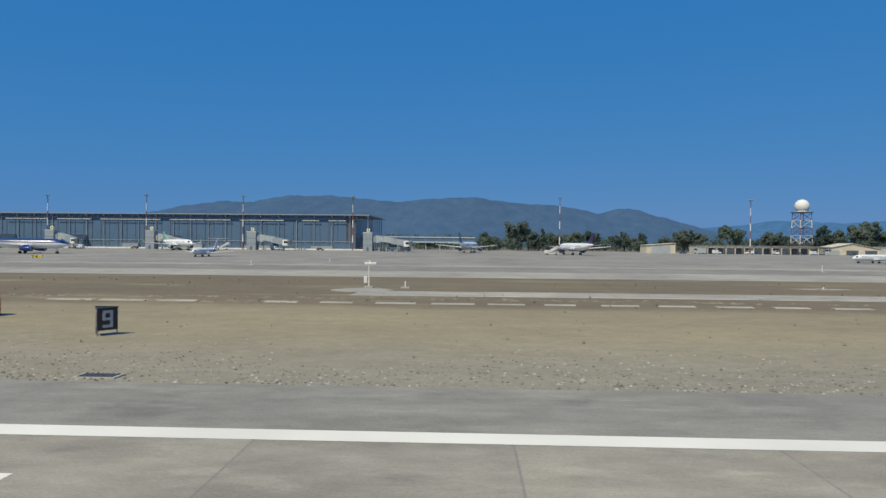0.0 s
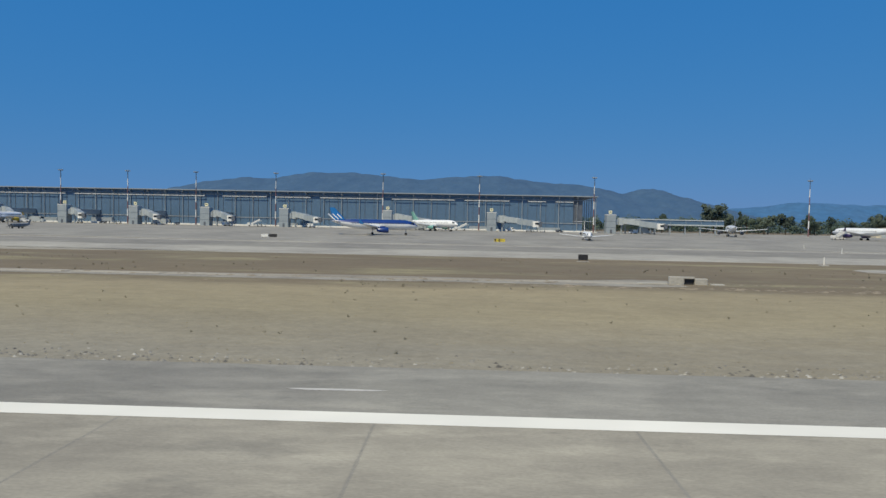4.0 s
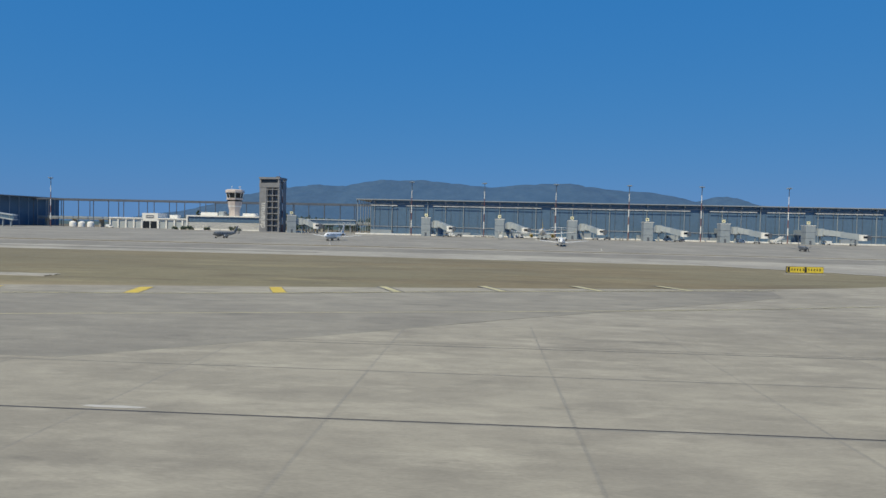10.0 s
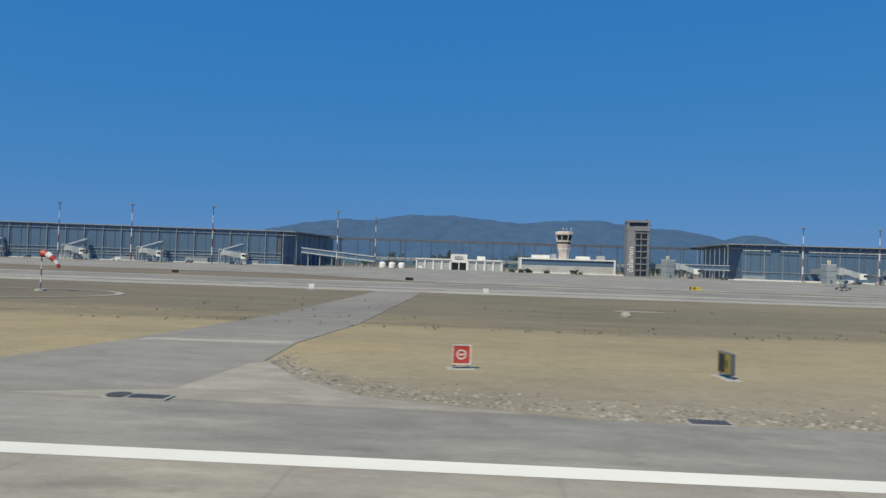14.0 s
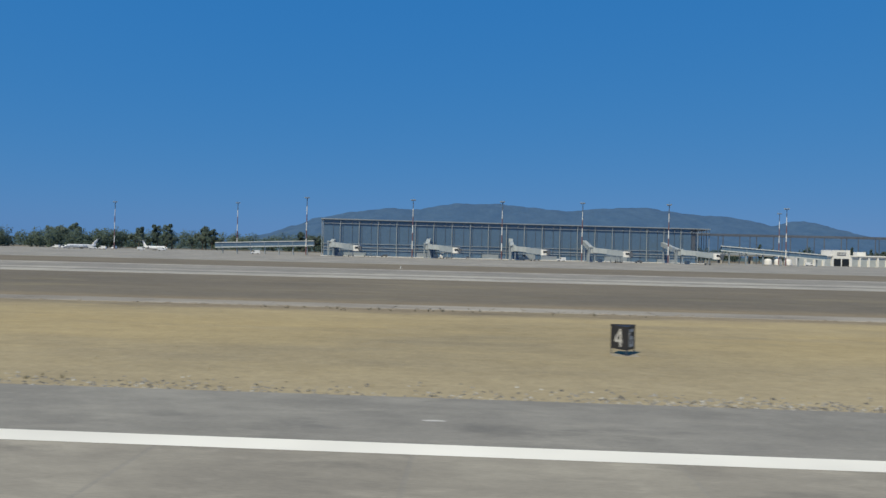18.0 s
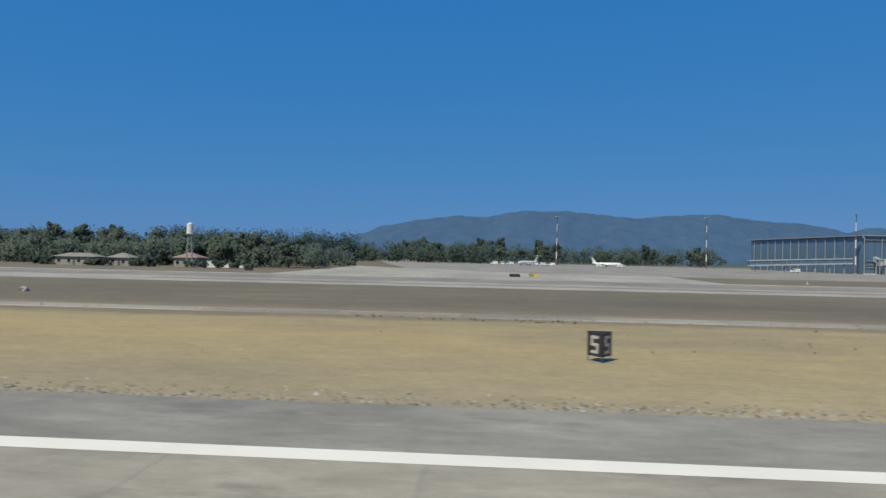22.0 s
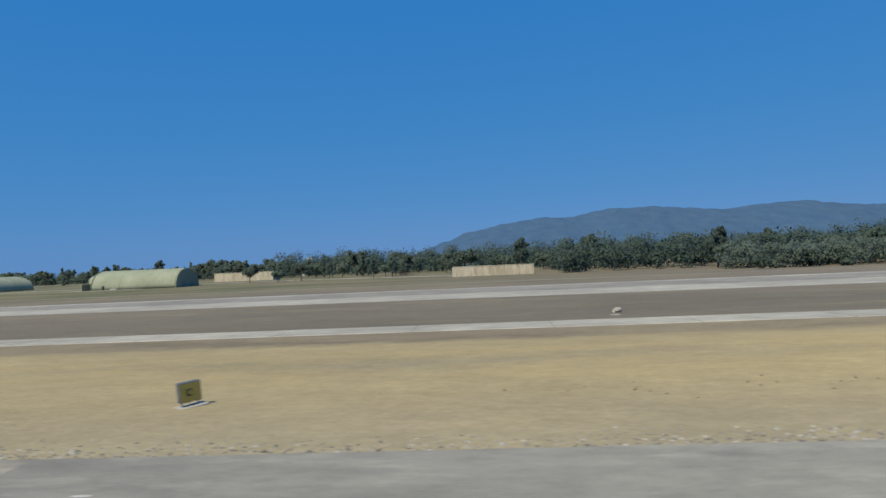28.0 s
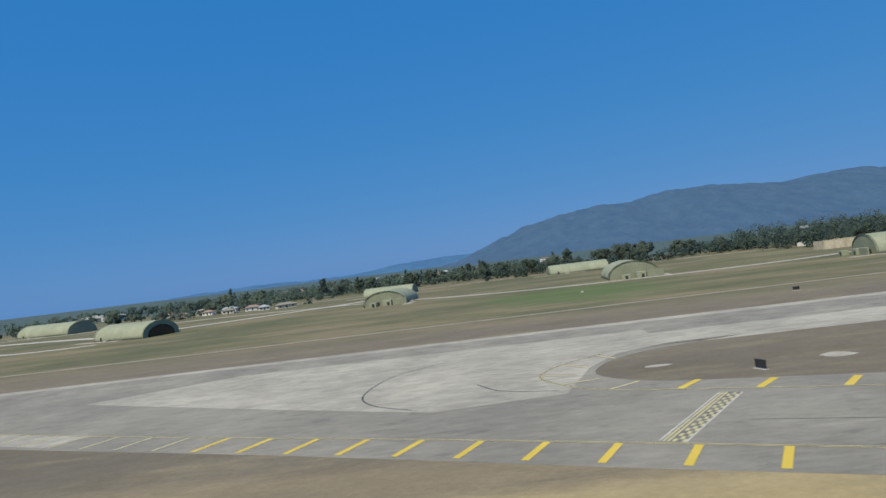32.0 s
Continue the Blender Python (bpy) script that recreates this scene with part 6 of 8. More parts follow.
trn, *_ = aircraft("turboprop", "small dark grey single propeller plane on the apron", 10.5, 1.5, 12, "aircraft_grey", "aircraft_grey", None, "none", False, True, fin_h=1.9)
park(trn, -297.9, 259, 262)
mil, *_ = aircraft("light_plane", "dark grey twin propeller plane with a tall tail", 11, 1.7, 12.5, "aircraft_grey", "aircraft_grey", None, "wing", False, False, fin_h=2.6)
park(mil, -515.9, 259, 236)
yel, *_ = aircraft("airliner", "white airliner with a yellow tail, stairs beside it", 37, 3.95, 34, "aircraft_white", "aircraft_yellow", "aircraft_white")
park(yel, -384.3, 372, 86)
gry, *_ = aircraft("airliner", "grey and white airliner parked beside a loading bridge", 37, 3.95, 34, "aircraft_white", "aircraft_grey", "aircraft_white")
park(gry, 18, 372, 75)
pur, *_ = aircraft("airliner", "airliner with a dark purple rear and winglets", 37, 3.95, 34, "aircraft_white", "dark_purple", "aircraft_white")
park(pur, 72, 345, 108)

# ---- passenger bridges ----
def tunnel_part(name, a, b, w, h, mat_name, parent, label=""):
    """A boxed corridor between two points, its floor at their height, with ribs along the sides."""
    a, b = Vector(a), Vector(b)
    d = (b - a)
    flat = Vector((d.x, d.y, 0)).normalized()
    n = Vector((-flat.y, flat.x, 0)) * (w / 2)
    up = Vector((0, 0, h))
    ob = part(name, loft([[p - n, p + n, p + n * 0.94 + up, p - n * 0.94 + up] for p in (a, b)], smooth=False), mat_name, parent, label)
    k, count = 1, max(2, int(d.length / 3.2))
    while k < count:
        c = a.lerp(b, k / count)
        e = flat * 0.12
        part("rib", loft([[q - n * 1.05 - Vector((0, 0, 0.08)), q + n * 1.05 - Vector((0, 0, 0.08)), q + n * 1.0 + up * 1.03, q - n * 1.0 + up * 1.03] for q in (c - e, c + e)], smooth=False), "steel", ob)
        k += 1
    return ob


def bridge_undercarriage(own, x, y, floor_z):
    for s in (-1.1, 1.1):
        part("lift_column", box(x + s - 0.22, x + s + 0.22, y - 0.25, y + 0.25, 0.9, floor_z, 0.03), "steel", own)
    bog = part("bogie", box(x - 1.7, x + 1.7, y - 0.5, y + 0.5, 0.45, 0.95, 0.05), "dark_steel", own)
    for s in (-1.3, 1.3):
        part("wheel", tube((x + s - 0.25, y, 0.5), (x + s + 0.25, y, 0.5), 0.5, 0.5, 14), "rubber", bog)


def bridge_cab(own, x, y, z):
    cab = part("cab", loft([[(x + 2.3 * math.cos(a), y + 2.1 * math.sin(a), z + dz) for a in [q * math.pi / 5 for q in range(10)]] for dz in (-0.3, 3.0)], smooth=False), "white", own, "white bridge cab")
    part("canopy", box(x + 1.2, x + 3.0, y - 2.3, y - 0.6, z + 0.1, z + 2.7, 0.1), "dark_steel", cab, "dark folded canopy")
    part("window", box(x - 1.0, x + 1.0, y - 2.16, y - 2.04, z + 1.2, z + 2.2), "window", cab)


def bridge_south(q):
    """q stretches the reach of the telescopic tunnel."""
    own = thing("passenger_bridge", 0, 0, 0, 0, "grey passenger boarding bridge with a tall service tower", "boarding bridge", "south boarding bridges")
    tower = part("service_tower", box(-2.7, 2.7, -3, 3, -0.1, 10.6, 0.08), "steel", own, "plain grey service tower")
    for z in (3.4, 6.9):
        part("floor_line", box(-2.74, 2.74, -3.05, 3.05, z, z + 0.18), "dark_steel", tower)
    part("door", box(-0.6, 0.6, -3.06, -3.003, 0.05, 2.2), "dark_steel", tower)
    part("parapet", box(-2.8, 2.8, -3.1, 3.1, 10.61, 10.95), "white", tower)
    sign = part("stand_sign", box(-1.0, 0.9, -0.2, 0.2, 11.5, 13.2, 0.04), "pale_sign", tower, "pale yellow stand sign")
    part("sign_bar", box(-0.55, 0.45, -0.23, -0.203, 12.1, 12.6), "black", sign)
    part("sign_post", tube((0, 0, 10.95), (0, 0, 11.6), 0.12, 0.12, 6), "steel", sign)
    part("rotunda", tube((6.4, -0.5, 5.0), (6.4, -0.5, 9.2), 2.4, 2.4, 14), "pale_metal", own, "pale rotunda drum")
    part("rotunda_column", tube((6.4, -0.5, -0.1), (6.4, -0.5, 5.0), 0.6, 0.6, 10), "steel", own)
    part("link", box(2.7, 4.3, -2, 1.2, 5.2, 8.4), "steel", own)
    part("link_to_hall", box(3.6, 6.2, 1.5, 30, 5.3, 8.3), "steel", own)
    tunnel_part("tunnel", (7.4, -1.4, 5.9), (7.4 + 6.2 * q, -1.4 - 5.4 * q, 4.6), 3.0, 2.9, "pale_metal", own)
    tunnel_part("outer_tunnel", (7.4 + 5.4 * q, -1.4 - 4.7 * q, 4.4), (7.4 + 11.0 * q, -1.4 - 9.6 * q, 3.3), 3.4, 3.1, "steel", own)
    bx, by = 7.4 + 9.6 * q, -1.4 - 8.4 * q
    bridge_undercarriage(own, bx - 1.0, by + 0.9, 3.7)
    bridge_cab(own, 8.2 + 11.0 * q, -2.2 - 9.6 * q, 3.2)
    for k in range(9):
        part("stair_tread", box(bx + k * 0.32, bx + 0.3 + k * 0.32, by + 2.4, by + 3.4, 3.0 - k * 0.33, 3.06 - k * 0.33), "dark_steel", own)
    part("stair_rail", tube((bx, by + 3.4, 4.1), (bx + 2.8, by + 3.4, 1.3), 0.04, 0.04, 6), "steel", own)
    return own


M["pale_metal"] = surface("pale_metal_cladding", (0.37, 0.405, 0.42), (0.43, 0.465, 0.475), 0.3, 4, 0.5, 0.03, metal=0.1)
M["pale_sign"] = surface("pale_yellow_sign", (0.70, 0.66, 0.42), (0.74, 0.70, 0.48), 0.5, 5, 0.5, 0.0)
for x, q in ((-450, 0.6), (-407, 0.6), (-365, 0.65), (-322, 0.9), (-279, 0.95), (-232, 1.3), (-171, 1.5), (-110, 1.5), (-41, 1.5)):
    bs = bridge_south(q)
    bs.matrix_basis = pose(x, 400, gz(400) + 0.05)


def bridge_north(reach):
    """reach: how far the covered ramp runs back to the hall."""
    own = thing("passenger_bridge", 0, 0, 0, 0, "pale passenger boarding bridge on a portal frame with a sloping ramp", "boarding bridge", "north boarding bridges")
    frame_ob = part("portal_frame", box(-1.9, 1.9, -1.9, 1.9, 8.3, 8.9, 0.05), "pale_metal", own)
    for sx in (-1.6, 1.6):
        for sy in (-1.6, 1.6):
            part("frame_post", box(sx - 0.25, sx + 0.25, sy - 0.25, sy + 0.25, -0.1, 8.3), "steel", frame_ob)
    part("rotunda", tube((0, 0, 5.0), (0, 0, 8.2), 1.5, 1.5, 14), "pale_metal", own)
    ramp = tunnel_part("ramp", (0, 1.4, 6.2), (0, 1.4 + reach, 6.2 + min(4.2, 0.26 * reach)), 2.4, 2.6, "pale_metal", own, "sloping pale ramp to the hall")
    for f in (0.55, 0.95):
        part("ramp_pier", box(-0.3, 0.3, 1.4 + reach * f - 0.3, 1.4 + reach * f + 0.3, -0.1, 6.2 + min(4.2, 0.26 * reach) * f), "steel", ramp)
    tunnel_part("tunnel", (1.2, -0.9, 5.5), (9.5, -6.2, 4.8), 2.9, 2.8, "pale_metal", own)
    tunnel_part("outer_tunnel", (8.4, -5.5, 4.6), (16.5, -11.0, 3.7), 3.3, 3.0, "steel", own)
    bridge_undercarriage(own, 13.5, -9.0, 3.9)
    bridge_cab(own, 17.6, -11.8, 3.6)
    part("service_cabinet", box(4.0, 6.4, 0.4, 2.0, -0.05, 2.2, 0.05), "steel", own)
    for k in range(7):
        part("handrail_post", tube((4 + k * 1.2, 3, 0), (4 + k * 1.2, 3, 1.1), 0.04, 0.04, 6), "dark_steel", own)
    return own


for x, reach in ((-1006, 6.0), (-949, 12.0), (-899, 20.0), (-853, 26.0), (-803, 33.0)):
    bridge_north(reach).matrix_basis = pose(x, 400, gz(400) + 0.05)


def corridor(a, b, label, piers=5, w=3.2, h=2.9, rails=True):
    """An elevated passenger corridor on piers, open at the sides with a roof and rails."""
    own = thing("elevated_corridor", 0, 0, 0, 0, label, "corridor")
    a, b = Vector(a), Vector(b)
    tunnel_part("lower_deck", a, b, w, 0.7, "pale_metal", own)
    roof = Vector((0, 0, h))
    tunnel_part("roof", a + roof, b + roof, w * 1.1, 0.5, "pale_metal", own)
    part("glazing", loft([[p + Vector((0, -w / 2 + 0.2, 0.7)), p + Vector((0, w / 2 - 0.2, 0.7)), p + Vector((0, w / 2 - 0.2, h)), p + Vector((0, -w / 2 + 0.2, h))] for p in (a, b)], smooth=False), "glass", own)
    for k in range(piers):
        c = a.lerp(b, (k + 0.5) / piers)
        part("pier", box(c.x - 0.3, c.x + 0.3, c.y - 0.5, c.y + 0.5, -0.2, c.z), "steel", own)
        part("roof_post", box(c.x - 0.08, c.x + 0.08, c.y - w / 2 - 0.05, c.y - w / 2 + 0.1, c.z + 0.6, c.z + h), "steel", own)


corridor((-1077, 404, 3.2), (-1018, 408, 5.6), "long pale elevated corridor on steel piers", 7)
corridor((-765, 440, 8.5), (-713, 414, 4.0), "long pale sloping corridor on steel piers", 6)
corridor((-531, 421, 5.4), (-497, 426, 5.4), "pale elevated corridor beside the signed tower", 5)
corridor((-36, 402, 5.4), (22, 395, 5.2), "long light grey elevated corridor on steel piers", 7)
bridge_south(0.6).matrix_basis = pose(-536, 418, 0, 0, 0, 20)

# ---- signed concrete tower ----
def sign_tower():
    own = thing("sign_tower", -559, 425, -0.1, -4, "tall concrete stair tower with white vertical lettering", "tower")
    wall = part("front_wall", box(0, 4.6, 0, 12, 0, 31.0, 0.06), "grey_concrete", own, "plain grey concrete wall")
    lt = letters("dalaman", 4.9, 0.08)
    moved(lt, Matrix.Translation((2.3, -0.1, 10.6)) @ Matrix.Rotation(-math.pi / 2, 4, "Y"))
    part("lettering", lt, "white", wall, "white upright lettering dalaman")
    part("core", box(4.6, 12.6, 2.2, 12, 0, 31.0), "dark_steel", own)
    for k in range(9):
        part("floor_slab", box(4.6, 13, 0.2, 2.2, k * 3.85, k * 3.85 + 0.55), "grey_concrete", own)
    for x in (4.9, 8.4, 12.2):
        part("mullion", box(x - 0.2, x + 0.25, 0.35, 2.0, 0, 31), "grey_concrete", own)
    part("side_wall", box(12.6, 13.2, 0.2, 12, 0, 34.4), "grey_concrete", own)
    for k in range(4):
        part("light_strip", box(13.21, 13.35, 0.6, 1.0, 3 + k * 8, 7.5 + k * 8), "white", own, "white vertical light strip")
    part("upper_band", box(-0.1, 13.3, -0.1, 12.1, 28.4, 31.2), "grey_concrete", own)
    # dark block in the open crown frame, drawn for the shade within
    part("crown_opening", box(1.2, 11.8, 0.4, 11.4, 31.2, 33.6), "window", own)
    for x in (0.0, 12.1):
        part("crown_post", box(x, x + 1.0, 0, 12, 31.2, 33.6), "grey_concrete", own)
    part("crown_slab", box(-0.3, 13.5, -0.3, 12.3, 33.6, 34.9), "grey_concrete", own)
    part("aerial", tube((12, 3, 34.9), (12, 3, 38), 0.08, 0.04, 6), "red", own)
    part("camera_box", box(10.6, 12.4, 1, 2, 34.9, 35.5), "dark_steel", own)


M["grey_concrete"] = surface("grey_fair_concrete", (0.19, 0.195, 0.21), (0.24, 0.245, 0.26), 0.35, 4, 0.85, 0.12)
sign_tower()


# ---- control tower ----
def control_tower():
    own = thing("control_tower", -592, 470, 0, 0, "pinkish white control tower with a flared glazed cab", "control tower")
    M["pink"] = surface("pinkish_render", (0.50, 0.43, 0.40), (0.57, 0.50, 0.46), 0.3, 3, 0.75, 0.05)
    def ring(r, z):
        return [(r * 0.88 * math.cos(a), r * 0.88 * math.sin(a), z) for a in [k * math.pi / 4 + math.pi / 8 for k in range(8)]]
    part("shaft", loft([ring(4.4, 0), ring(4.2, 14), ring(4.9, 16.6)], smooth=False), "pink", own)
    part("band", loft([ring(5.0, 16.6), ring(5.3, 17.4)], smooth=False), "white", own)
    part("neck", loft([ring(5.0, 17.4), ring(5.6, 20.4)], smooth=False), "pink", own)
    part("slot_band", loft([ring(5.63, 20.4), ring(5.72, 21.5)], smooth=False), "window", own)
    part("gallery", loft([ring(6.2, 21.5), ring(6.5, 22.8)], smooth=False), "pink", own)
    part("cab_glazing", loft([ring(5.7, 22.8), ring(6.5, 26.3)], smooth=False), "window", own)
    for k in range(8):
        a = k * math.pi / 4 + math.pi / 8
        part("cab_mullion", tube((5.06 * math.cos(a), 5.06 * math.sin(a), 22.8), (5.8 * math.cos(a), 5.8 * math.sin(a), 26.4), 0.22, 0.22, 6), "white", own)
    part("cab_roof", loft([ring(7.2, 26.3), ring(7.4, 27.0), ring(7.1, 28.3), ring(5.8, 28.8)], smooth=False), "pink", own)
    for x, y in ((4.5, -2), (-1, -3), (2, 3)):
        part("antenna", tube((x, y, 28.6), (x, y, 31), 0.09, 0.05, 6), "white", own)
        part("antenna_head", tube((x, y, 30.4), (x, y, 31.1), 0.35, 0.3, 8), "white", own)


control_tower()


def admin_building():
    own = thing("admin_building", -622, 460, -0.1, 0, "low white administration building with a long glass front", "building")
    L, H, W = 63, 9.9, 20
    part("core", box(0.8, L - 0.8, 0.6, W, 0, H - 0.6), "pale_metal", own)
    part("roof_slab", box(-0.3, L + 0.3, -0.6, W + 0.3, H - 0.6, H + 0.3), "white", own)
    part("end_wall", box(-0.3, 0.8, -0.6, W, 0, H - 0.6), "white", own)
    part("end_wall", box(L - 0.8, L + 0.3, -0.6, W, 0, H - 0.6), "white", own)
    n = 22
    for k in range(n):
        a, b = 0.8 + k * (L - 1.6) / n, 0.8 + (k + 1) * (L - 1.6) / n
        part("pane", box(a + 0.06, b - 0.06, 0.3, 0.56, 5.6, 9.3), "glass", own)
    for k in range(7):
        part("slat", box(0.8, L - 0.8, 0.0, 0.35, 0.8 + k * 0.68, 1.18 + k * 0.68), "white", own)
    for x, w, h in ((8, 12, 2.2), (21, 3.4, 3.0), (38, 9, 2.0), (52, 5, 2.7)):
        part("roof_unit", box(x, x + w, 4, 10, H + 0.3, H + 0.3 + h, 0.05), "white" if w > 5 else "pale_metal", own)


admin_building()


def fire_station():
    own = thing("fire_station", -695, 490, -0.1, 0, "white fire station with rows of garage doors", "building")
    for x0 in (0.0, 37.0):
        part("wing", box(x0, x0 + 25, 1.2, 16, 0, 7.0), "white", own)
        part("roof_edge", box(x0 - 0.2, x0 + 25.2, -0.2, 16.2, 7.0, 7.9), "white", own)
        for k in range(4):
            part("garage_door", box(x0 + 1.2 + k * 6.1, x0 + 5.6 + k * 6.1, 1.0, 1.19, 0.1, 5.6), "pale_metal", own, "grey roller garage door")
        for k in range(5):
            part("pier", box(x0 + k * 6.1 - 0.05, x0 + k * 6.1 + 1.05, 0.2, 1.2, 0, 7.0), "white", own)
    c = part("centre_block", box(25, 37, 0.6, 17, 0, 11.4, 0.05), "white", own)
    for x in (25.8, 31.4):
        part("dark_door", box(x, x + 4.8, 0.45, 0.59, 0.1, 5.4), "window", c)
    part("name_panel", box(28, 34, 0.48, 0.59, 7.6, 9.8), "dark_steel", c)
    for k in range(5):
        part("bar", box(28.5 + k * 1.1, 29.2 + k * 1.1, 0.42, 0.47, 8.3, 9.2), "white", c)
    part("roof_box", box(44, 50, 5, 10, 7.9, 10.4, 0.05), "white", own)


fire_station()
for k in range(3):
    t0 = thing("storage_tank", -718 + 6.8 * k, 482, -0.1, 0, "white domed storage tank on a concrete base", "tank", "storage tanks")
    rings = [[(2.4 * q * math.cos(a), 2.4 * q * math.sin(a), z) for a in [i * math.pi / 9 for i in range(18)]] for q, z in ((1, 0.3), (1, 2.9), (0.9, 3.6), (0.6, 4.1), (0.12, 4.3))]
    part("shell", loft(rings), "white", t0)
    part("base", tube((0, 0, -0.1), (0, 0, 0.3), 2.7, 2.7, 18), "concrete", t0)
    part("pipe", tube((2.45, 0, 0.4), (2.45, 0, 3.0), 0.09, 0.09, 6), "steel", t0)


# ---- radar tower ----
def radar_tower():
    own = thing("radar_tower", 284, 555, -0.1, 12, "red and white lattice radar tower with a white dome", "radar tower")
    lv = [0, 7, 14, 20, 26, 32]
    def corner(i, z):
        h = 5.7 - 0.9 * z / 32
        return Vector(((h if i in (0, 3) else -h), (h if i < 2 else -h), z))
    for j in range(5):
        col = "mast_red" if j % 2 == 0 else "white"
        for i in range(4):
            part("leg", tube(corner(i, lv[j]), corner(i, lv[j + 1]), 0.3, 0.28, 8), col, own)
            part("brace", tube(corner(i, lv[j]), corner((i + 1) % 4, lv[j + 1]), 0.12, 0.12, 6), col, own)
            part("brace", tube(corner((i + 1) % 4, lv[j]), corner(i, lv[j + 1]), 0.12, 0.12, 6), col, own)
            part("ring_beam", tube(corner(i, lv[j + 1]), corner((i + 1) % 4, lv[j + 1]), 0.16, 0.16, 6), col, own)
    part("platform", box(-6.0, 6.0, -6.0, 6.0, 32, 32.8, 0.08), "dark_steel", own)
    for k in range(12):
        a = k * math.pi / 6
        part("rail_post", tube((5.8 * math.cos(a), 5.8 * math.sin(a), 32.8), (5.8 * math.cos(a), 5.8 * math.sin(a), 34), 0.06, 0.06, 6), "white", own)
    part("plinth", tube((0, 0, 32.8), (0, 0, 34.2), 4.4, 4.4, 20), "white", own)
    rings = []
    for k in range(11):
        a = -0.55 + k * (math.pi / 2 + 0.52) / 10
        rings.append([(5.6 * math.cos(a) * math.cos(q), 5.6 * math.cos(a) * math.sin(q), 37.2 + 5.6 * math.sin(a)) for q in [i * math.pi / 12 for i in range(24)]])
    part("dome", loft(rings), "white", own, "smooth white radome")
    part("lightning_rod", tube((0, 0, 42.6), (0, 0, 44.6), 0.07, 0.03, 6), "dark_steel", own)


radar_tower()


# ---- sheds on the east apron ----
def gable_shed(x, y, w, d, h, rise, wall_mat, roof_mat, label, doors=2, side_windows=0, flat=False):
    own = thing("shed", x, y, gz(y), 0, label, "shed")
    bm = bmesh.new()
    sec = [(0, 0, 0), (w, 0, 0), (w, 0, h), (w / 2 if not flat else 0, 0, h + rise), (0, 0, h)] if not flat else [(0, 0, 0), (w, 0, 0), (w, 0, h), (0, 0, h + rise)]
    part("body", loft([sec, [(a, d, c) for a, _, c in sec]], smooth=False), wall_mat, own)
    t = 0.18
    if flat:
        part("roof", loft([[(-0.4, q, h + rise + 0.02), (w + 0.4, q, h + 0.02), (w + 0.4, q, h + t), (-0.4, q, h + rise + t)] for q in (-0.6, d + 0.4)], smooth=False), roof_mat, own)
    else:
        for s0, s1, z0, z1 in ((-0.5, w / 2, h - 0.2, h + rise), (w / 2, w + 0.5, h + rise, h - 0.2)):
            part("roof", loft([[(s0, q, z0 + 0.02), (s1, q, z1 + 0.02), (s1, q, z1 + t), (s0, q, z0 + t)] for q in (-0.6, d + 0.4)], smooth=False), roof_mat, own)
    for k in range(doors):
        a = w * (k + 0.18) / doors
        b = w * (k + 0.82) / doors
        part("bay_door", box(a, b, -0.08, -0.003, 0.05, h * 0.74), "dark_steel" if k % 3 else "pale_metal", own)
    for k in range(side_windows):
        a = w * (k + 0.25) / side_windows
        part("window", box(a, a + w * 0.5 / side_windows, -0.07, -0.003, h * 0.45, h * 0.8), "window", own)
    return own


gable_shed(130, 433, 18, 16, 6.4, -1.4, "cream", "cream", "cream shed with a sloping roof on the apron edge", 1, 0, True)
long_shed = gable_shed(160, 430, 80, 14, 5.0, 0.4, "cream", "roof_grey", "long low cream shed with open bays", 14, 0, True)
for k in range(15):
    part("bay_column", box(k * 5.6, k * 5.6 + 0.5, -3.2, -2.7, 0, 4.6), "cream", long_shed)
part("canopy", box(-0.3, 80.3, -3.6, -0.62, 4.6, 5.0), "roof_grey", long_shed)
gable_shed(237, 428, 34, 16, 4.0, 3.2, "cream", "cream", "cream gabled shed beside the long shed", 3, 0)
gable_shed(273, 424, 32, 15, 4.6, 0.6, "white", "white", "white flat shed with dark window bays", 0, 6, True)
gable_shed(306, 424, 22, 15, 4.0, 1.4, "white", "white", "white shed with small windows", 1, 2)
for x, w in ((292, 11), (312, 12)):
    bl = thing("billboard", x, 452, 0, 0, "pale billboard on posts behind the sheds", "billboard")
    part("panel", box(0, w, 0, 0.4, 7.4, 11.4), "pale_metal", bl)
    for q in (1, w - 1):
        part("post", tube((q, 0.5, 0), (q, 0.5, 8), 0.15, 0.15, 6), "steel", bl)


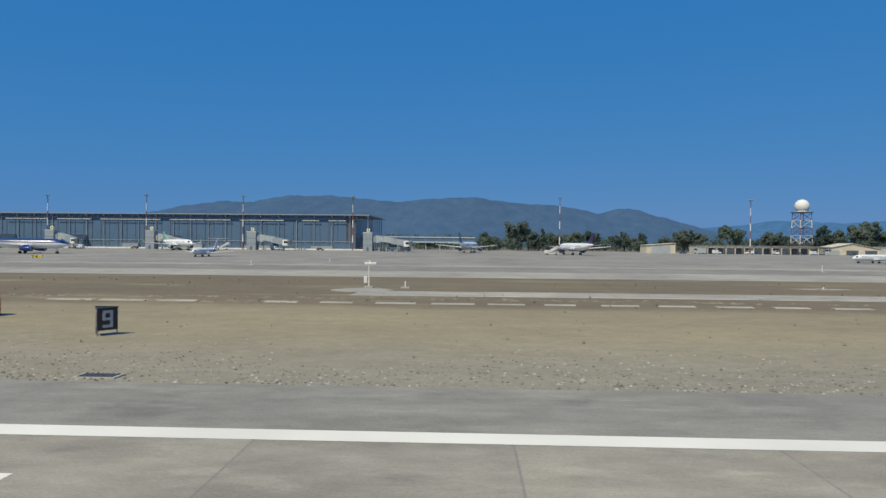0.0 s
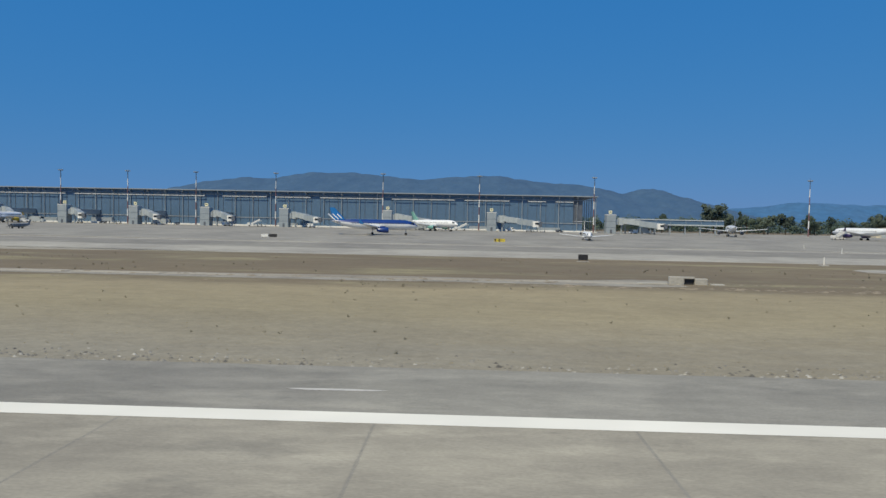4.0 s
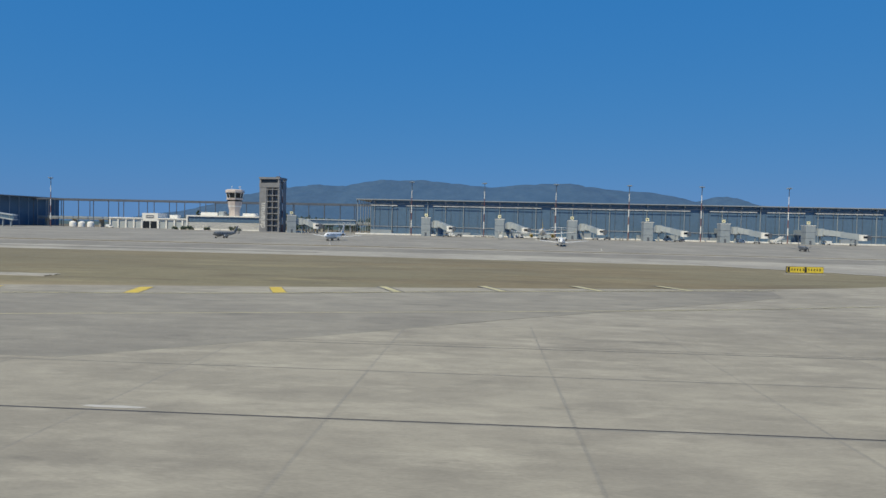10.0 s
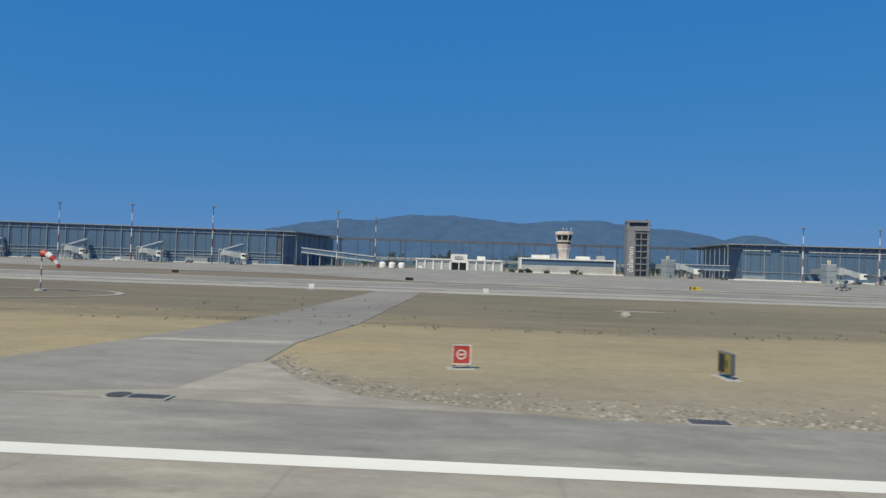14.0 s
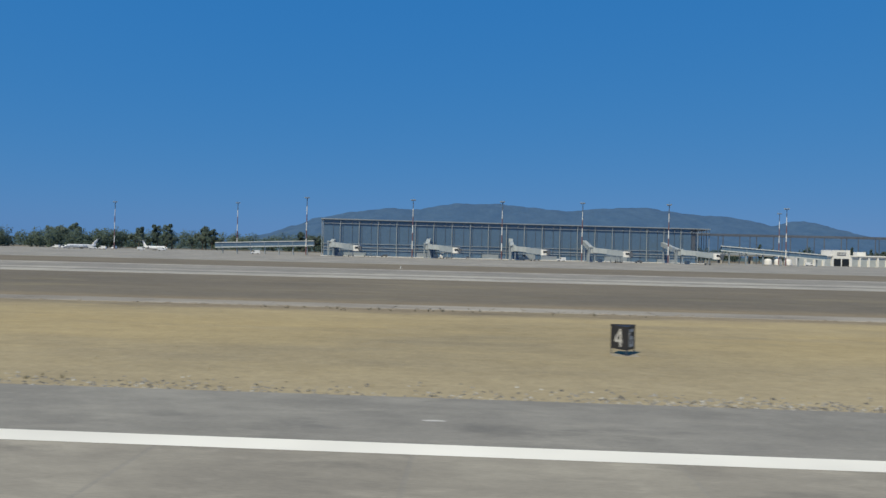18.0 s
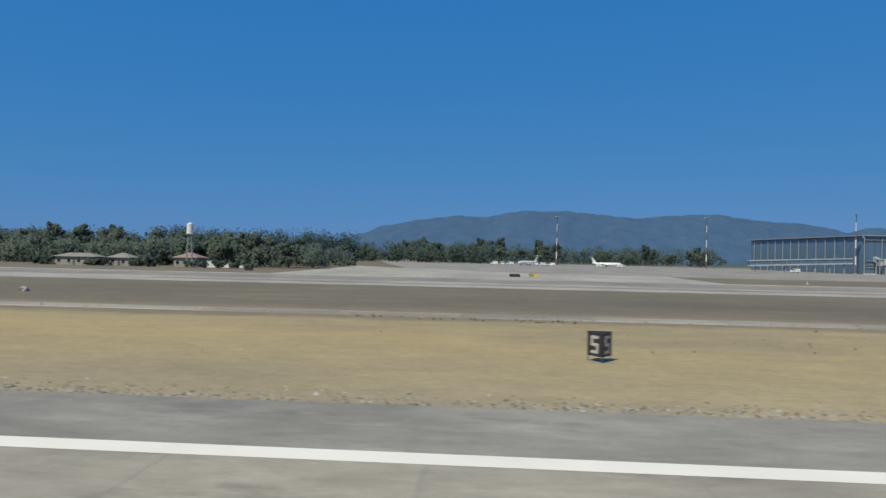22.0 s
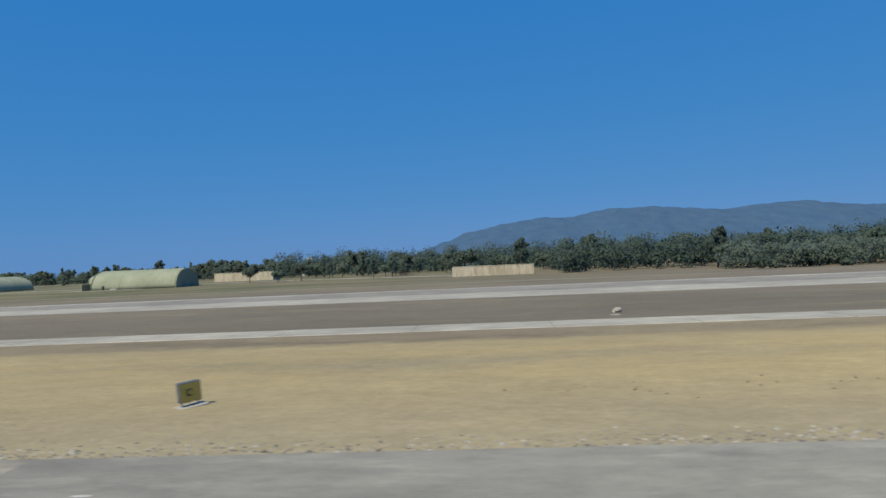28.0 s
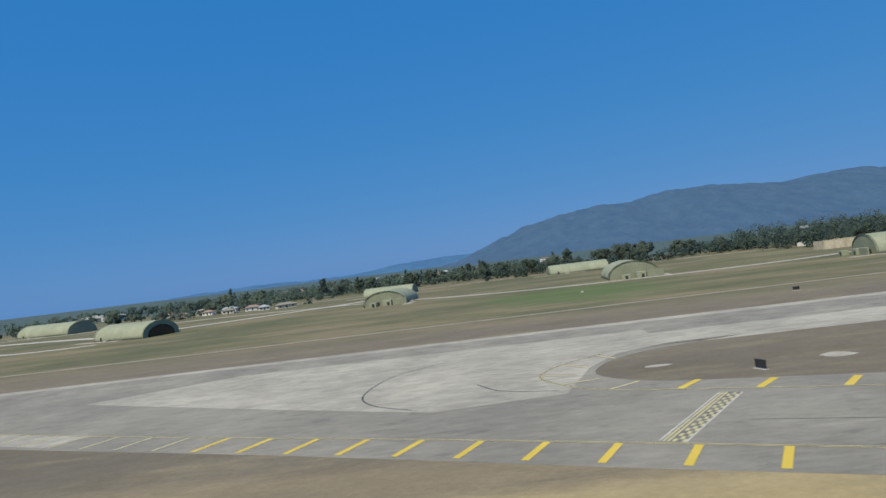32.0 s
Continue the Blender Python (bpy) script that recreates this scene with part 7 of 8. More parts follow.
# ---- ground vehicles ----
def van(mat_name, label, L=5.2, H=2.3, W=2.0, cab=0.32):
    own = thing("van", 0, 0, 0, 0, label, "vehicle")
    prof = [(0, 0.45), (L, 0.45), (L, H * 0.92), (L - 0.25, H), (L * cab, H), (L * cab * 0.45, H * 0.58), (0.05, H * 0.5)]
    body = part("body", loft([[(x - L / 2, y, z) for x, z in prof] for y in (-W / 2, W / 2)], smooth=False), mat_name, own)
    wx0, wx1 = L * cab * 0.62 - L / 2, L * cab * 1.05 - L / 2
    for s in (-1, 1):
        y0, y1 = sorted((s * (W / 2 + 0.003), s * (W / 2 + 0.03)))
        part("side_window", box(wx0 + 0.15, wx1 + 0.4, y0, y1, H * 0.6, H * 0.86), "window", body)
    part("windscreen", loft([[(L * cab * 0.5 - L / 2 - 0.03, y, H * 0.63), (L * cab * 0.92 - L / 2 - 0.03, y, H * 0.95), (L * cab * 0.92 - L / 2 + 0.02, y, H * 0.95), (L * cab * 0.5 - L / 2 + 0.02, y, H * 0.63)] for y in (-W / 2 + 0.15, W / 2 - 0.15)], smooth=False), "window", body)
    for x in (L * 0.2 - L / 2, L * 0.78 - L / 2):
        for s in (-1, 1):
            part("wheel", tube((x, s * (W / 2 - 0.22), 0.36), (x, s * (W / 2 + 0.02), 0.36), 0.36, 0.36, 12), "rubber", own)
    return own


def stair_truck():
    own = thing("stair_truck", 0, 0, 0, 0, "white passenger stair truck with handrails", "stair truck", "stair trucks")
    part("chassis", box(-3.4, 3.4, -1.0, 1.0, 0.45, 0.95, 0.05), "white", own)
    part("cab", box(-3.6, -2.0, -1.0, 1.0, 0.95, 2.2, 0.1), "white", own)
    stair = part("stair_body", loft([[(-1.6, y, 1.0), (3.4, y, 3.6), (4.6, y, 3.6), (4.6, y, 3.2), (3.4, y, 3.1), (-1.2, y, 0.95)] for y in (-0.9, 0.9)], smooth=False), "pale_metal", own)
    for k in range(13):
        part("tread", box(-1.5 + k * 0.38, -1.12 + k * 0.38, -0.85, 0.85, 1.08 + k * 0.2, 1.14 + k * 0.2), "dark_steel", stair)
    for s in (-0.9, 0.9):
        part("handrail", tube((-1.6, s, 2.0), (3.4, s, 4.6), 0.05, 0.05, 6), "white", stair)
        part("side_panel", loft([[(-1.5, s + q, 1.1), (3.4, s + q, 3.6), (3.4, s + q, 4.5), (-1.5, s + q, 1.9)] for q in (-0.02, 0.02)], smooth=False), "white", stair)
    for x in (-2.5, 2.2):
        for s in (-1, 1):
            part("wheel", tube((x, s * 0.78, 0.42), (x, s * 1.02, 0.42), 0.42, 0.42, 12), "rubber", own)
    return own


def baggage_cart():
    own = thing("baggage_cart", 0, 0, 0, 0, "grey baggage cart with a curtain roof", "cart", "baggage carts")
    part("deck", box(-1.5, 1.5, -0.8, 0.8, 0.4, 0.55), "dark_steel", own)
    part("roof", box(-1.5, 1.5, -0.8, 0.8, 1.85, 1.95), "pale_metal", own)
    for sx in (-1.4, 1.4):
        part("end_panel", box(sx - 0.04, sx + 0.04, -0.78, 0.78, 0.55, 1.85), "steel", own)
        for s in (-0.6, 0.6):
            part("wheel", tube((sx * 0.8, s - 0.1, 0.22), (sx * 0.8, s + 0.1, 0.22), 0.22, 0.22, 10), "rubber", own)
    return own


van_white = van("aircraft_white", "white service van on the apron")
van_dark = van("dark_steel", "dark service car on the apron", 4.4, 1.6, 1.8, 0.5)
truck_box = van("pale_metal", "white box catering truck on the apron", 8.0, 3.6, 2.4, 0.24)
stairs = stair_truck()
cart = baggage_cart()
fleet = [(van_white, [(-437, 404), (-395, 408), (-268, 403), (-219, 406), (-98, 405), (170, 423), (190, 424), (206, 424), (228, 422), (278, 417), (284, 417), (290, 417), (-28, 399), (-690, 482), (-1189, 466), (-1184, 470), (-1223, 478), (-1217, 478), (-1212, 479), (-1152, 462), (-1138, 463), (-1052, 402), (-870, 404), (-1192, 500)]),
         (van_dark, [(-431, 405), (-344, 404), (-300, 407), (-184, 405), (-70, 402), (150, 425), (220, 424), (-505, 410), (-925, 403), (-825, 404), (-975, 405), (250, 420)]),
         (truck_box, [(-308, 402), (-152, 401), (160, 425), (-380, 398), (-890, 402), (-20, 404), (235, 424)]),
         (stairs, [(60, 345), (-407, 362), (-250, 398), (-128, 400), (-940, 398)]),
         (cart, [(-420, 404), (-416, 404), (-412, 404), (-338, 403), (-334, 403), (-250, 404), (-246, 404), (-140, 403), (-136, 403), (-84, 402), (-80, 402), (-985, 402), (-981, 402), (-840, 403), (-836, 403)])]
rv = random.Random(3)
for proto, spots in fleet:
    for k, (x, y) in enumerate(spots):
        m = pose(x, y, gz(y) + 0.05, 0, 0, rv.choice((0, 0, 180, 15, 200, 90)) if proto is not cart else 3)
        if k == 0:
            proto.matrix_basis = m
        else:
            copy_thing(proto, m)
kerb = thing("barrier_wall", -496, 419, -0.05, 0, "low white concrete barrier wall beside the apron", "wall")
for k in range(36):
    part("barrier_block", box(k * 12.5, k * 12.5 + 12.2, 0, 0.5, 0, 0.95, 0.08), "white", kerb)
kerb2 = thing("barrier_wall", -628, 455, -0.05, 0, "low white concrete barrier wall beside the apron", "wall")
for k in range(9):
    part("barrier_block", box(k * 10, k * 10 + 9.8, 0, 0.5, 0, 0.8, 0.08), "white", kerb2)


# ---- hardened shelters ----
def shelter(ax, ay, bx, by, width, height, label, annex=True, dark_end=False):
    """A barrel vault from a to b along its front foot; its left end wall has openings."""
    L = math.hypot(bx - ax, by - ay)
    own = thing("aircraft_shelter", ax, ay, gz(ay) - 0.1, math.degrees(math.atan2(by - ay, bx - ax)), label, "shelter", "aircraft shelters")
    n = 20
    def ring(x, g=1.0, drop=0.0):
        pts = []
        for k in range(n + 1):
            a = math.pi * k / n
            pts.append((x, width / 2 - width / 2 * g * math.cos(a), max(0.0, height * g * (math.sin(a) ** 0.85 if math.sin(a) > 0 else 0) - drop)))
        return pts
    part("vault", loft([ring(L * k / 6) for k in range(7)], caps=False), "shelter", own)
    for k in (1, 2):
        part("vault_seam", loft([ring(L * k / 3 - 0.12, 1.006), ring(L * k / 3 + 0.12, 1.006)], caps=False), "shelter_dark", own)
    end = part("end_wall", loft([ring(-0.5, 0.985), ring(-0.02, 0.985)], smooth=False), "shelter_dark", own, "flat end wall under the arch")
    part("end_wall", loft([ring(L + 0.02, 0.985), ring(L + 0.5, 0.985)], smooth=False), "shelter_dark", own)
    if dark_end:
        # dark arch on the closed wall stands for the shade inside the open end
        part("painted_opening", loft([ring(L + 0.5, 0.72), ring(L + 0.56, 0.72)], smooth=False), "window", own)
    part("end_rim", loft([ring(-0.75, 1.02), ring(-0.5, 1.02), ring(-0.5, 0.96), ring(-0.75, 0.96)], False), "shelter", own)
    for y, w, h in ((width * 0.24, 1.6, 2.3), (width * 0.62, 1.3, 2.2)):
        part("door", box(-0.62, -0.503, y, y + w, 0.1, h), "black", end)
    part("side_door", box(L * 0.12, L * 0.12 + 1.2, width * 0.012 - 0.35, width * 0.02 + 0.5, 0.1, 2.2), "black", own)
    part("side_step", box(L * 0.25, L * 0.32, -2.2, 0.1, 0, 0.8), "concrete", own)
    if annex:
        for px, py, w, d, h in ((-6.5, width * 0.3, 5.6, 5, 3.2), (-9.5, width * 0.62, 3.4, 4, 2.6)):
            blk = part("annex", box(px, px + w, py, py + d, 0, h, 0.1), "shelter", own, "small concrete annex block")
            part("annex_slot", box(px - 0.05, px - 0.003, py + 1, py + 2.4, 0.2, 2.0), "black", blk)
        part("blast_wall", box(-5.5, -4.7, -1.0, width * 0.28, 0, 3.4, 0.1), "shelter_dark", own)
    part("apron_slab", box(-14, L * 0.6, -4.5, 0.4, 0.02, 0.13), "pale", own)


shelter(-1929, 324, -1886, 322, 24, 9.5, "green vaulted concrete aircraft shelter with an arched end")
shelter(-2018, 364, -2015, 404, 27, 9.0, "green vaulted concrete aircraft shelter with annex blocks")
shelter(-2059, 534, -2014, 536, 22, 7.4, "distant green vaulted concrete aircraft shelter", False)
shelter(-2155, 384, -2152, 422, 25, 8.0, "green vaulted concrete aircraft shelter with annex blocks")
shelter(-2205, 525, -2167, 521, 22, 6.8, "distant green vaulted concrete aircraft shelter", False)
shelter(-2325, 361, -2290, 345, 24, 8.4, "green vaulted aircraft shelter with a dark open end", False, True)
shelter(-2498, 540, -2436, 510, 25, 9.6, "distant green vaulted concrete aircraft shelter", False)
tagged(mesh_object("road_shelters", ribbon(smooth_path([(-2560, 520), (-2340, 493), (-2200, 440), (-2095, 369), (-1980, 352), (-1850, 375), (-1740, 330)], 6), 4.0, 0.04), "pale"), "pale dusty service road past the shelters", "road", kind="structure")
tagged(mesh_object("road_shelters_back", ribbon(smooth_path([(-2560, 585), (-2300, 570), (-2000, 575), (-1800, 480)], 8), 5.0, 0.04), "dusty"), "pale dusty service road past the shelters", "road", kind="structure")
tagged(mesh_object("track_taxiway", ribbon(smooth_path([(-2700, 232), (-2200, 226), (-1900, 231), (-1500, 226)], 8), 1.6, 0.035), "dusty"), "pale dusty track along the taxiway", "road", kind="structure")


def revetment(x0, y0, w, d, h, turn, label):
    own = thing("revetment", x0, y0, gz(y0) - 0.1, turn, label, "wall")
    n = int(w / 3.1)
    for k in range(n):
        part("panel", box(k * w / n + 0.03, (k + 1) * w / n - 0.03, 0, 0.7, 0, h + 0.08 * math.sin(k * 2.1), 0.05), "stained", own)
    for x in (0.0, w - 0.7):
        for k in range(int(d / 3)):
            part("panel", box(x, x + 0.7, 0.72 + k * 3, 3.68 + k * 3, 0, h - 0.1, 0.05), "stained", own)
    part("coping", box(-0.1, w + 0.1, -0.1, 0.8, h + 0.1, h + 0.3, 0.04), "cream", own)


M["stained"] = surface("stained_cream_concrete", (0.40, 0.345, 0.255), (0.58, 0.52, 0.41), 0.45, 3.0, 0.9, 0.1, stretch=(1, 1, 0.3))
revetment(-1750, 310, 37, 12, 4.4, 5, "stained cream concrete revetment wall of upright panels")
revetment(-1907, 420, 38, 12, 5.2, 0, "stained cream concrete revetment wall of upright panels")


def lattice_mast(x, y, h, label, w=1.6):
    own = thing("lattice_mast", x, y, gz(y), 15, label, "mast")
    n = int(h / 3)
    for i in range(4):
        sx, sy = (w if i in (0, 3) else -w), (w if i < 2 else -w)
        part("leg", tube((sx, sy, 0), (sx * 0.55, sy * 0.55, h), 0.12, 0.1, 6), "steel", own)
        tx, ty = (w if (i + 1) % 4 in (0, 3) else -w), (w if (i + 1) % 4 < 2 else -w)
        for k in range(n):
            f0, f1 = 1 - 0.45 * k / n, 1 - 0.45 * (k + 1) / n
            part("brace", tube((sx * f0, sy * f0, h * k / n), (tx * f1, ty * f1, h * (k + 1) / n), 0.06, 0.06, 5), "steel", own)
    return own


am = lattice_mast(-1872, 518, 13, "grey lattice antenna mast with a platform", 1.8)
part("platform", box(-2.2, 2.2, -2.2, 2.2, 13, 14.6, 0.08), "pale_metal", am)
part("hut", box(-6.5, -2.5, -2, 2, 0, 2.8, 0.05), "white", am)

M["grey_wall"] = surface("greyed_render", (0.27, 0.265, 0.245), (0.34, 0.33, 0.305), 0.4, 4, 0.85, 0.08)
# ---- huts and water tank at the wood's edge ----
def hip_house(x, y, w, d, h, rise, wall_mat, roof_mat, label, turn=0.0, windows=3):
    own = thing("hut", x, y, gz(y), turn, label, "building")
    part("body", box(0, w, 0, d, -0.1, h), wall_mat, own)
    o = 0.7
    base = [(-o, -o, h), (w + o, -o, h), (w + o, d + o, h), (-o, d + o, h)]
    rid = d / 2
    ridge = [(rid, d / 2 - 0.1, h + rise), (w - rid, d / 2 - 0.1, h + rise), (w - rid, d / 2 + 0.1, h + rise), (rid, d / 2 + 0.1, h + rise)]
    part("roof", loft([[(a, b, h - 0.12) for a, b, _ in base], base, ridge], smooth=False), roof_mat, own)
    for k in range(windows):
        a = w * (k + 0.3) / windows
        win = part("window", box(a, a + 1.1, -0.06, -0.003, 0.9, 2.1), "window", own)
        part("sill", box(a - 0.1, a + 1.2, -0.14, -0.061, 0.82, 0.9), "white", win)
    part("door", box(w * 0.46, w * 0.46 + 0.9, -0.05, -0.003, 0, 2.05), "dark_steel", own)
    return own


hip_house(-1384, 238, 15, 7, 3.1, 1.3, "grey_wall", "old_roof", "long cream hut with a pale hipped roof", 0, 4)
hip_house(-1365.5, 241, 8, 7, 3.0, 1.7, "grey_wall", "old_roof", "small cream hut with a pale hipped roof", 0, 2)
hip_house(-1343, 246, 9, 8, 3.4, 1.9, "grey_wall", "tile_roof", "pale hut with a terracotta hipped roof", 0, 3)
wt = lattice_mast(-1335.5, 242.5, 12.3, "white cylindrical water tank on grey lattice legs", 1.1)
tank = part("tank", tube((0, 0, 12.3), (0, 0, 15.8), 1.15, 1.15, 18), "white", wt, "white cylindrical tank")
part("tank_lid", tube((0, 0, 15.8), (0, 0, 16.3), 1.2, 0.25, 18), "white", tank)
part("tank_floor", box(-1.35, 1.35, -1.35, 1.35, 12.05, 12.3), "steel", tank)
for x, y, w, h in ((-1329, 243, 3, 2.4), (-1325, 245, 5, 1.4), (-1318, 246, 2.5, 1.0), (-1391, 240, 4, 1.8)):
    o = thing("service_block", x, y, gz(y), 8, "low white service block beside the huts", "block")
    part("body", box(0, w, 0, 2.4, -0.1, h, 0.05), "white", o)
    part("lid", box(-0.1, w + 0.1, -0.1, 2.5, h, h + 0.12), "pale_metal", o)
# village beyond the shelters
rh = random.Random(19)
for k in range(22):
    x, y = rh.uniform(-2620, -1980), rh.uniform(860, 1250)
    hip_house(x, y, rh.uniform(10, 18), rh.uniform(8, 11), rh.uniform(3, 6.5), rh.uniform(1.6, 2.6), rh.choice(("white", "cream", "white")), rh.choice(("tile_roof", "tile_roof", "pale_metal")), "distant village house with a pitched roof", rh.uniform(-30, 30), 3)
for x, y, w in ((-2560, 930, 40), (-2500, 950, 26)):
    gable_shed(x, y, w, 16, 4.5, 1.8, "white", "pale_metal", "distant white greenhouse shed", 3)
for k, (x, y, w, h, wall, roof) in enumerate(((-2404, 604, 11, 3.4, "white", "tile_roof"), (-2386, 590, 9, 2.8, "cream", "tile_roof"), (-2371, 596, 12, 3.6, "cream", "old_roof"), (-2352, 566, 9, 2.8, "white", "tile_roof"),
                                              (-2338, 572, 13, 3.2, "white", "pale_metal"), (-2326, 545, 9, 2.8, "cream", "old_roof"), (-2308, 548, 12, 3.0, "white", "tile_roof"), (-2290, 530, 8, 2.6, "white", "pale_metal"), (-2272, 520, 15, 2.8, "cream", "old_roof"))):
    hip_house(x, y, w, 7, h, 1.7, wall, roof, "low pale house with a pitched roof among dark trees", k * 7 - 25, 3)
gable_shed(-2610, 800, 34, 15, 6.0, 1.6, "white", "white", "long white shed behind the far shelter", 3)
gable_shed(-2560, 770, 22, 13, 5.6, 1.6, "white", "white", "long white shed behind the far shelter", 2)
for name, pts, half in (("road_shelter_loop", [(-2475, 470), (-2400, 432), (-2350, 402), (-2318, 372)], 4.0), ("road_shelter_front", [(-2420, 380), (-2367, 345), (-2330, 338), (-2308, 340)], 2.6), ("road_shelter_lane", [(-2300, 396), (-2262, 418), (-2222, 444), (-2190, 470)], 4.5)):
    tagged(mesh_object(name, ribbon(smooth_path(pts, 6), half, 0.045), "worn_pale"), "pale concrete lane between the aircraft shelters", "road", kind="structure")

# ---- runway edge lights ----
def edge_light():
    own = thing("edge_light", 0, 0, 0, 0, "small runway edge light on a round base", "light", "runway edge lights")
    part("base", tube((0, 0, 0), (0, 0, 0.03), 0.13, 0.12, 12), "dark_steel", own)
    part("stem", tube((0, 0, 0.03), (0, 0, 0.12), 0.035, 0.035, 8), "steel", own)
    part("lens", tube((0, 0, 0.12), (0, 0, 0.22), 0.06, 0.04, 10), "steel", own)
    return own


el = edge_light()
el.matrix_basis = pose(-845.0, 20.4, 0.04)
for k in range(15, 40):
    x = 10.2 - k * 61.08
    if not -2030 < x < -1830:
        copy_thing(el, pose(x, 20.4, 0.04))


# ---- repairs and scuffs in the paving ----
rp = random.Random(61)
repairs = tagged(new("pavement_repairs"), "dark and pale repair patches in the runway paving", "pavement", kind="structure")
for x, y0, y1, w, mat_name in [(-309.3, 18.3, 20.7, 1.9, "taxiway"), (-1766, 18.6, 23.4, 3.0, "taxiway"), (-1773, 18.4, 23.3, 2.2, "exit"), (-1754, 18.4, 23.4, 5.0, "exit")]:
    y1 = y1 or y0 + rp.uniform(0.6, 2.6)
    if y0 < 17.1:
        y1 = min(y1, 17.05)
    sk = rp.uniform(-0.5, 0.5)
    part("patch", sheet([(x, y0), (x + w, y0 + 0.05), (x + w + sk, y1), (x + sk, y1 - 0.04)], 0.0455, 0), mat_name, repairs)
for k in range(64):
    x, y = 50 - 33 * k - rp.uniform(0, 24), rp.choice((rp.uniform(18.3, 22.8), rp.uniform(8, 16.8)))
    L = rp.uniform(0.3, 1.8)
    pts = [(x - L, y), (x - L * 0.5, y - 0.09 - 0.06 * rp.random()), (x + L * 0.8, y - 0.06), (x + L, y + 0.05), (x + L * 0.2, y + 0.12), (x - L * 0.8, y + 0.08)]
    part("scuff", sheet(pts, 0.0475, 0), "worn_pale", repairs)
part("patch", sheet([(-359.3, 18.1), (-340, 18.05), (-344, 19.0), (-349, 21.3), (-354.5, 24.8), (-359.3, 24.0)], 0.0455, 0), "taxiway", repairs)

# ---- gravel, weeds and tufts along the runway ----
def scatter(name, spots, shape, mat_name, label, category, tip=0.0):
    """One mesh of many small pieces: shape(r) gives points and faces at the origin."""
    verts, faces = [], []
    for x, y, s, rr in spots:
        vs, fs = shape(rr)
        b = len(verts)
        z0 = gz(y)
        verts.extend((x + s * vx, y + s * vy, z0 + s * vz) for vx, vy, vz in vs)
        faces.extend(tuple(b + i for i in f) for f in fs)
    me = bpy.data.meshes.new(name)
    me.from_pydata(verts, [], faces)
    me.materials.append(M[mat_name])
    return tagged(new(name, me), label, category, kind="stuff")


def pebble(r):
    a = r.uniform(0, 6.28)
    c, s = math.cos(a), math.sin(a)
    q = [(1, 0, 0), (0.2, 0.8, 0), (-0.9, 0.3, 0), (-0.4, -0.8, 0), (0.5, -0.7, 0), (0.1 + r.uniform(-0.3, 0.3), 0.0, 0.75)]
    q = [(c * x * r.uniform(0.8, 1.2) - s * y, s * x + c * y, z) for x, y, z in q]
    return q, [(k, (k + 1) % 5, 5) for k in range(5)]


def tuft(r):
    vs, fs = [], []
    for k in range(7):
        a, t = r.uniform(0, 6.28), r.uniform(0.3, 1.0)
        bx, by = math.cos(a) * 0.25, math.sin(a) * 0.25
        ex, ey = math.cos(a) * t, math.sin(a) * t
        w = 0.1
        b = len(vs)
        vs += [(bx - w * math.sin(a), by + w * math.cos(a), -0.05), (bx + w * math.sin(a), by - w * math.cos(a), -0.05), (ex, ey, r.uniform(0.45, 1.0))]
        fs.append((b, b + 1, b + 2))
    return vs, fs


rg = random.Random(8)
def in_exit(x):
    return -600 < x < -338 or -690 < x < -648 or -2010 < x < -1812
stones, weeds, tufts = [], [], []
for _ in range(90000):
    x = rg.uniform(-2150, 70)
    dens = 1.0 if x < -690 else 0.4
    if in_exit(x) or rg.random() > dens * (0.7 + 0.8 * noise.noise(Vector((x * 0.09, 3.3, 0)))):
        continue
    y = 23.75 + abs(rg.gauss(0, 0.95))
    stones.append((x, y, rg.uniform(0.035, 0.1) * (1.6 if rg.random() < 0.05 else 1), rg))
for _ in range(2600):
    u = rg.random()
    x = -662.5 + 40 * u ** 1.5
    y = float(np.interp(x, [-662.9, -659.9, -656.6, -648.1, -620], [34.4, 29.7, 26.4, 24.1, 23.9])) + abs(rg.gauss(0, 1.5))
    stones.append((x, y + 0.2, rg.uniform(0.03, 0.09), rg))
for _ in range(5200):
    x, y = rg.uniform(-40, 62), 24.0 + abs(rg.gauss(0, 4.2))
    if noise.noise(Vector((x * 0.11, y * 0.2, 2.2))) > -0.15:
        stones.append((x, y, rg.uniform(0.03, 0.085), rg))
scatter("verge_gravel", stones, pebble, "stone", "pale and dark gravel along the runway edge", "gravel")
for _ in range(900):
    x = rg.uniform(-2150, 70)
    y = 24.2 + abs(rg.gauss(0, 1.0)) if rg.random() < 0.99 else rg.uniform(25, 60)
    if in_exit(x) and y < 40 or noise.noise(Vector((x * 0.05, y * 0.08, 7.7))) < 0.1:
        continue
    weeds.append((x, y, rg.uniform(0.07, 0.18), rg))
for cx, cy, rx, ry, n in ((-585.5, 38, 3.6, 2.6, 40), (-1210, 45, 20, 5, 30), (-1722, 34, 12, 3, 30), (-1480, 40, 30, 6, 24), (-290, 40, 14, 5, 30), (-60, 44, 20, 7, 8)):
    for _ in range(n):
        weeds.append((cx + rg.gauss(0, rx * 0.5), cy + rg.gauss(0, ry * 0.5), rg.uniform(0.08, 0.2), rg))
scatter("weeds", weeds, tuft, "weed", "small dark weeds scattered in the verge", "weeds")
for _ in range(26000):
    x, y = rg.uniform(-2150, 70), 24.6 + 34 * rg.random() ** 1.6
    if in_exit(x) and y < 62:
        continue
    tufts.append((x, y, rg.uniform(0.03, 0.08), rg))
scatter("dry_grass_tufts", tufts, tuft, "dry_leaf", "dry yellow grass tufts on the verge", "grass")
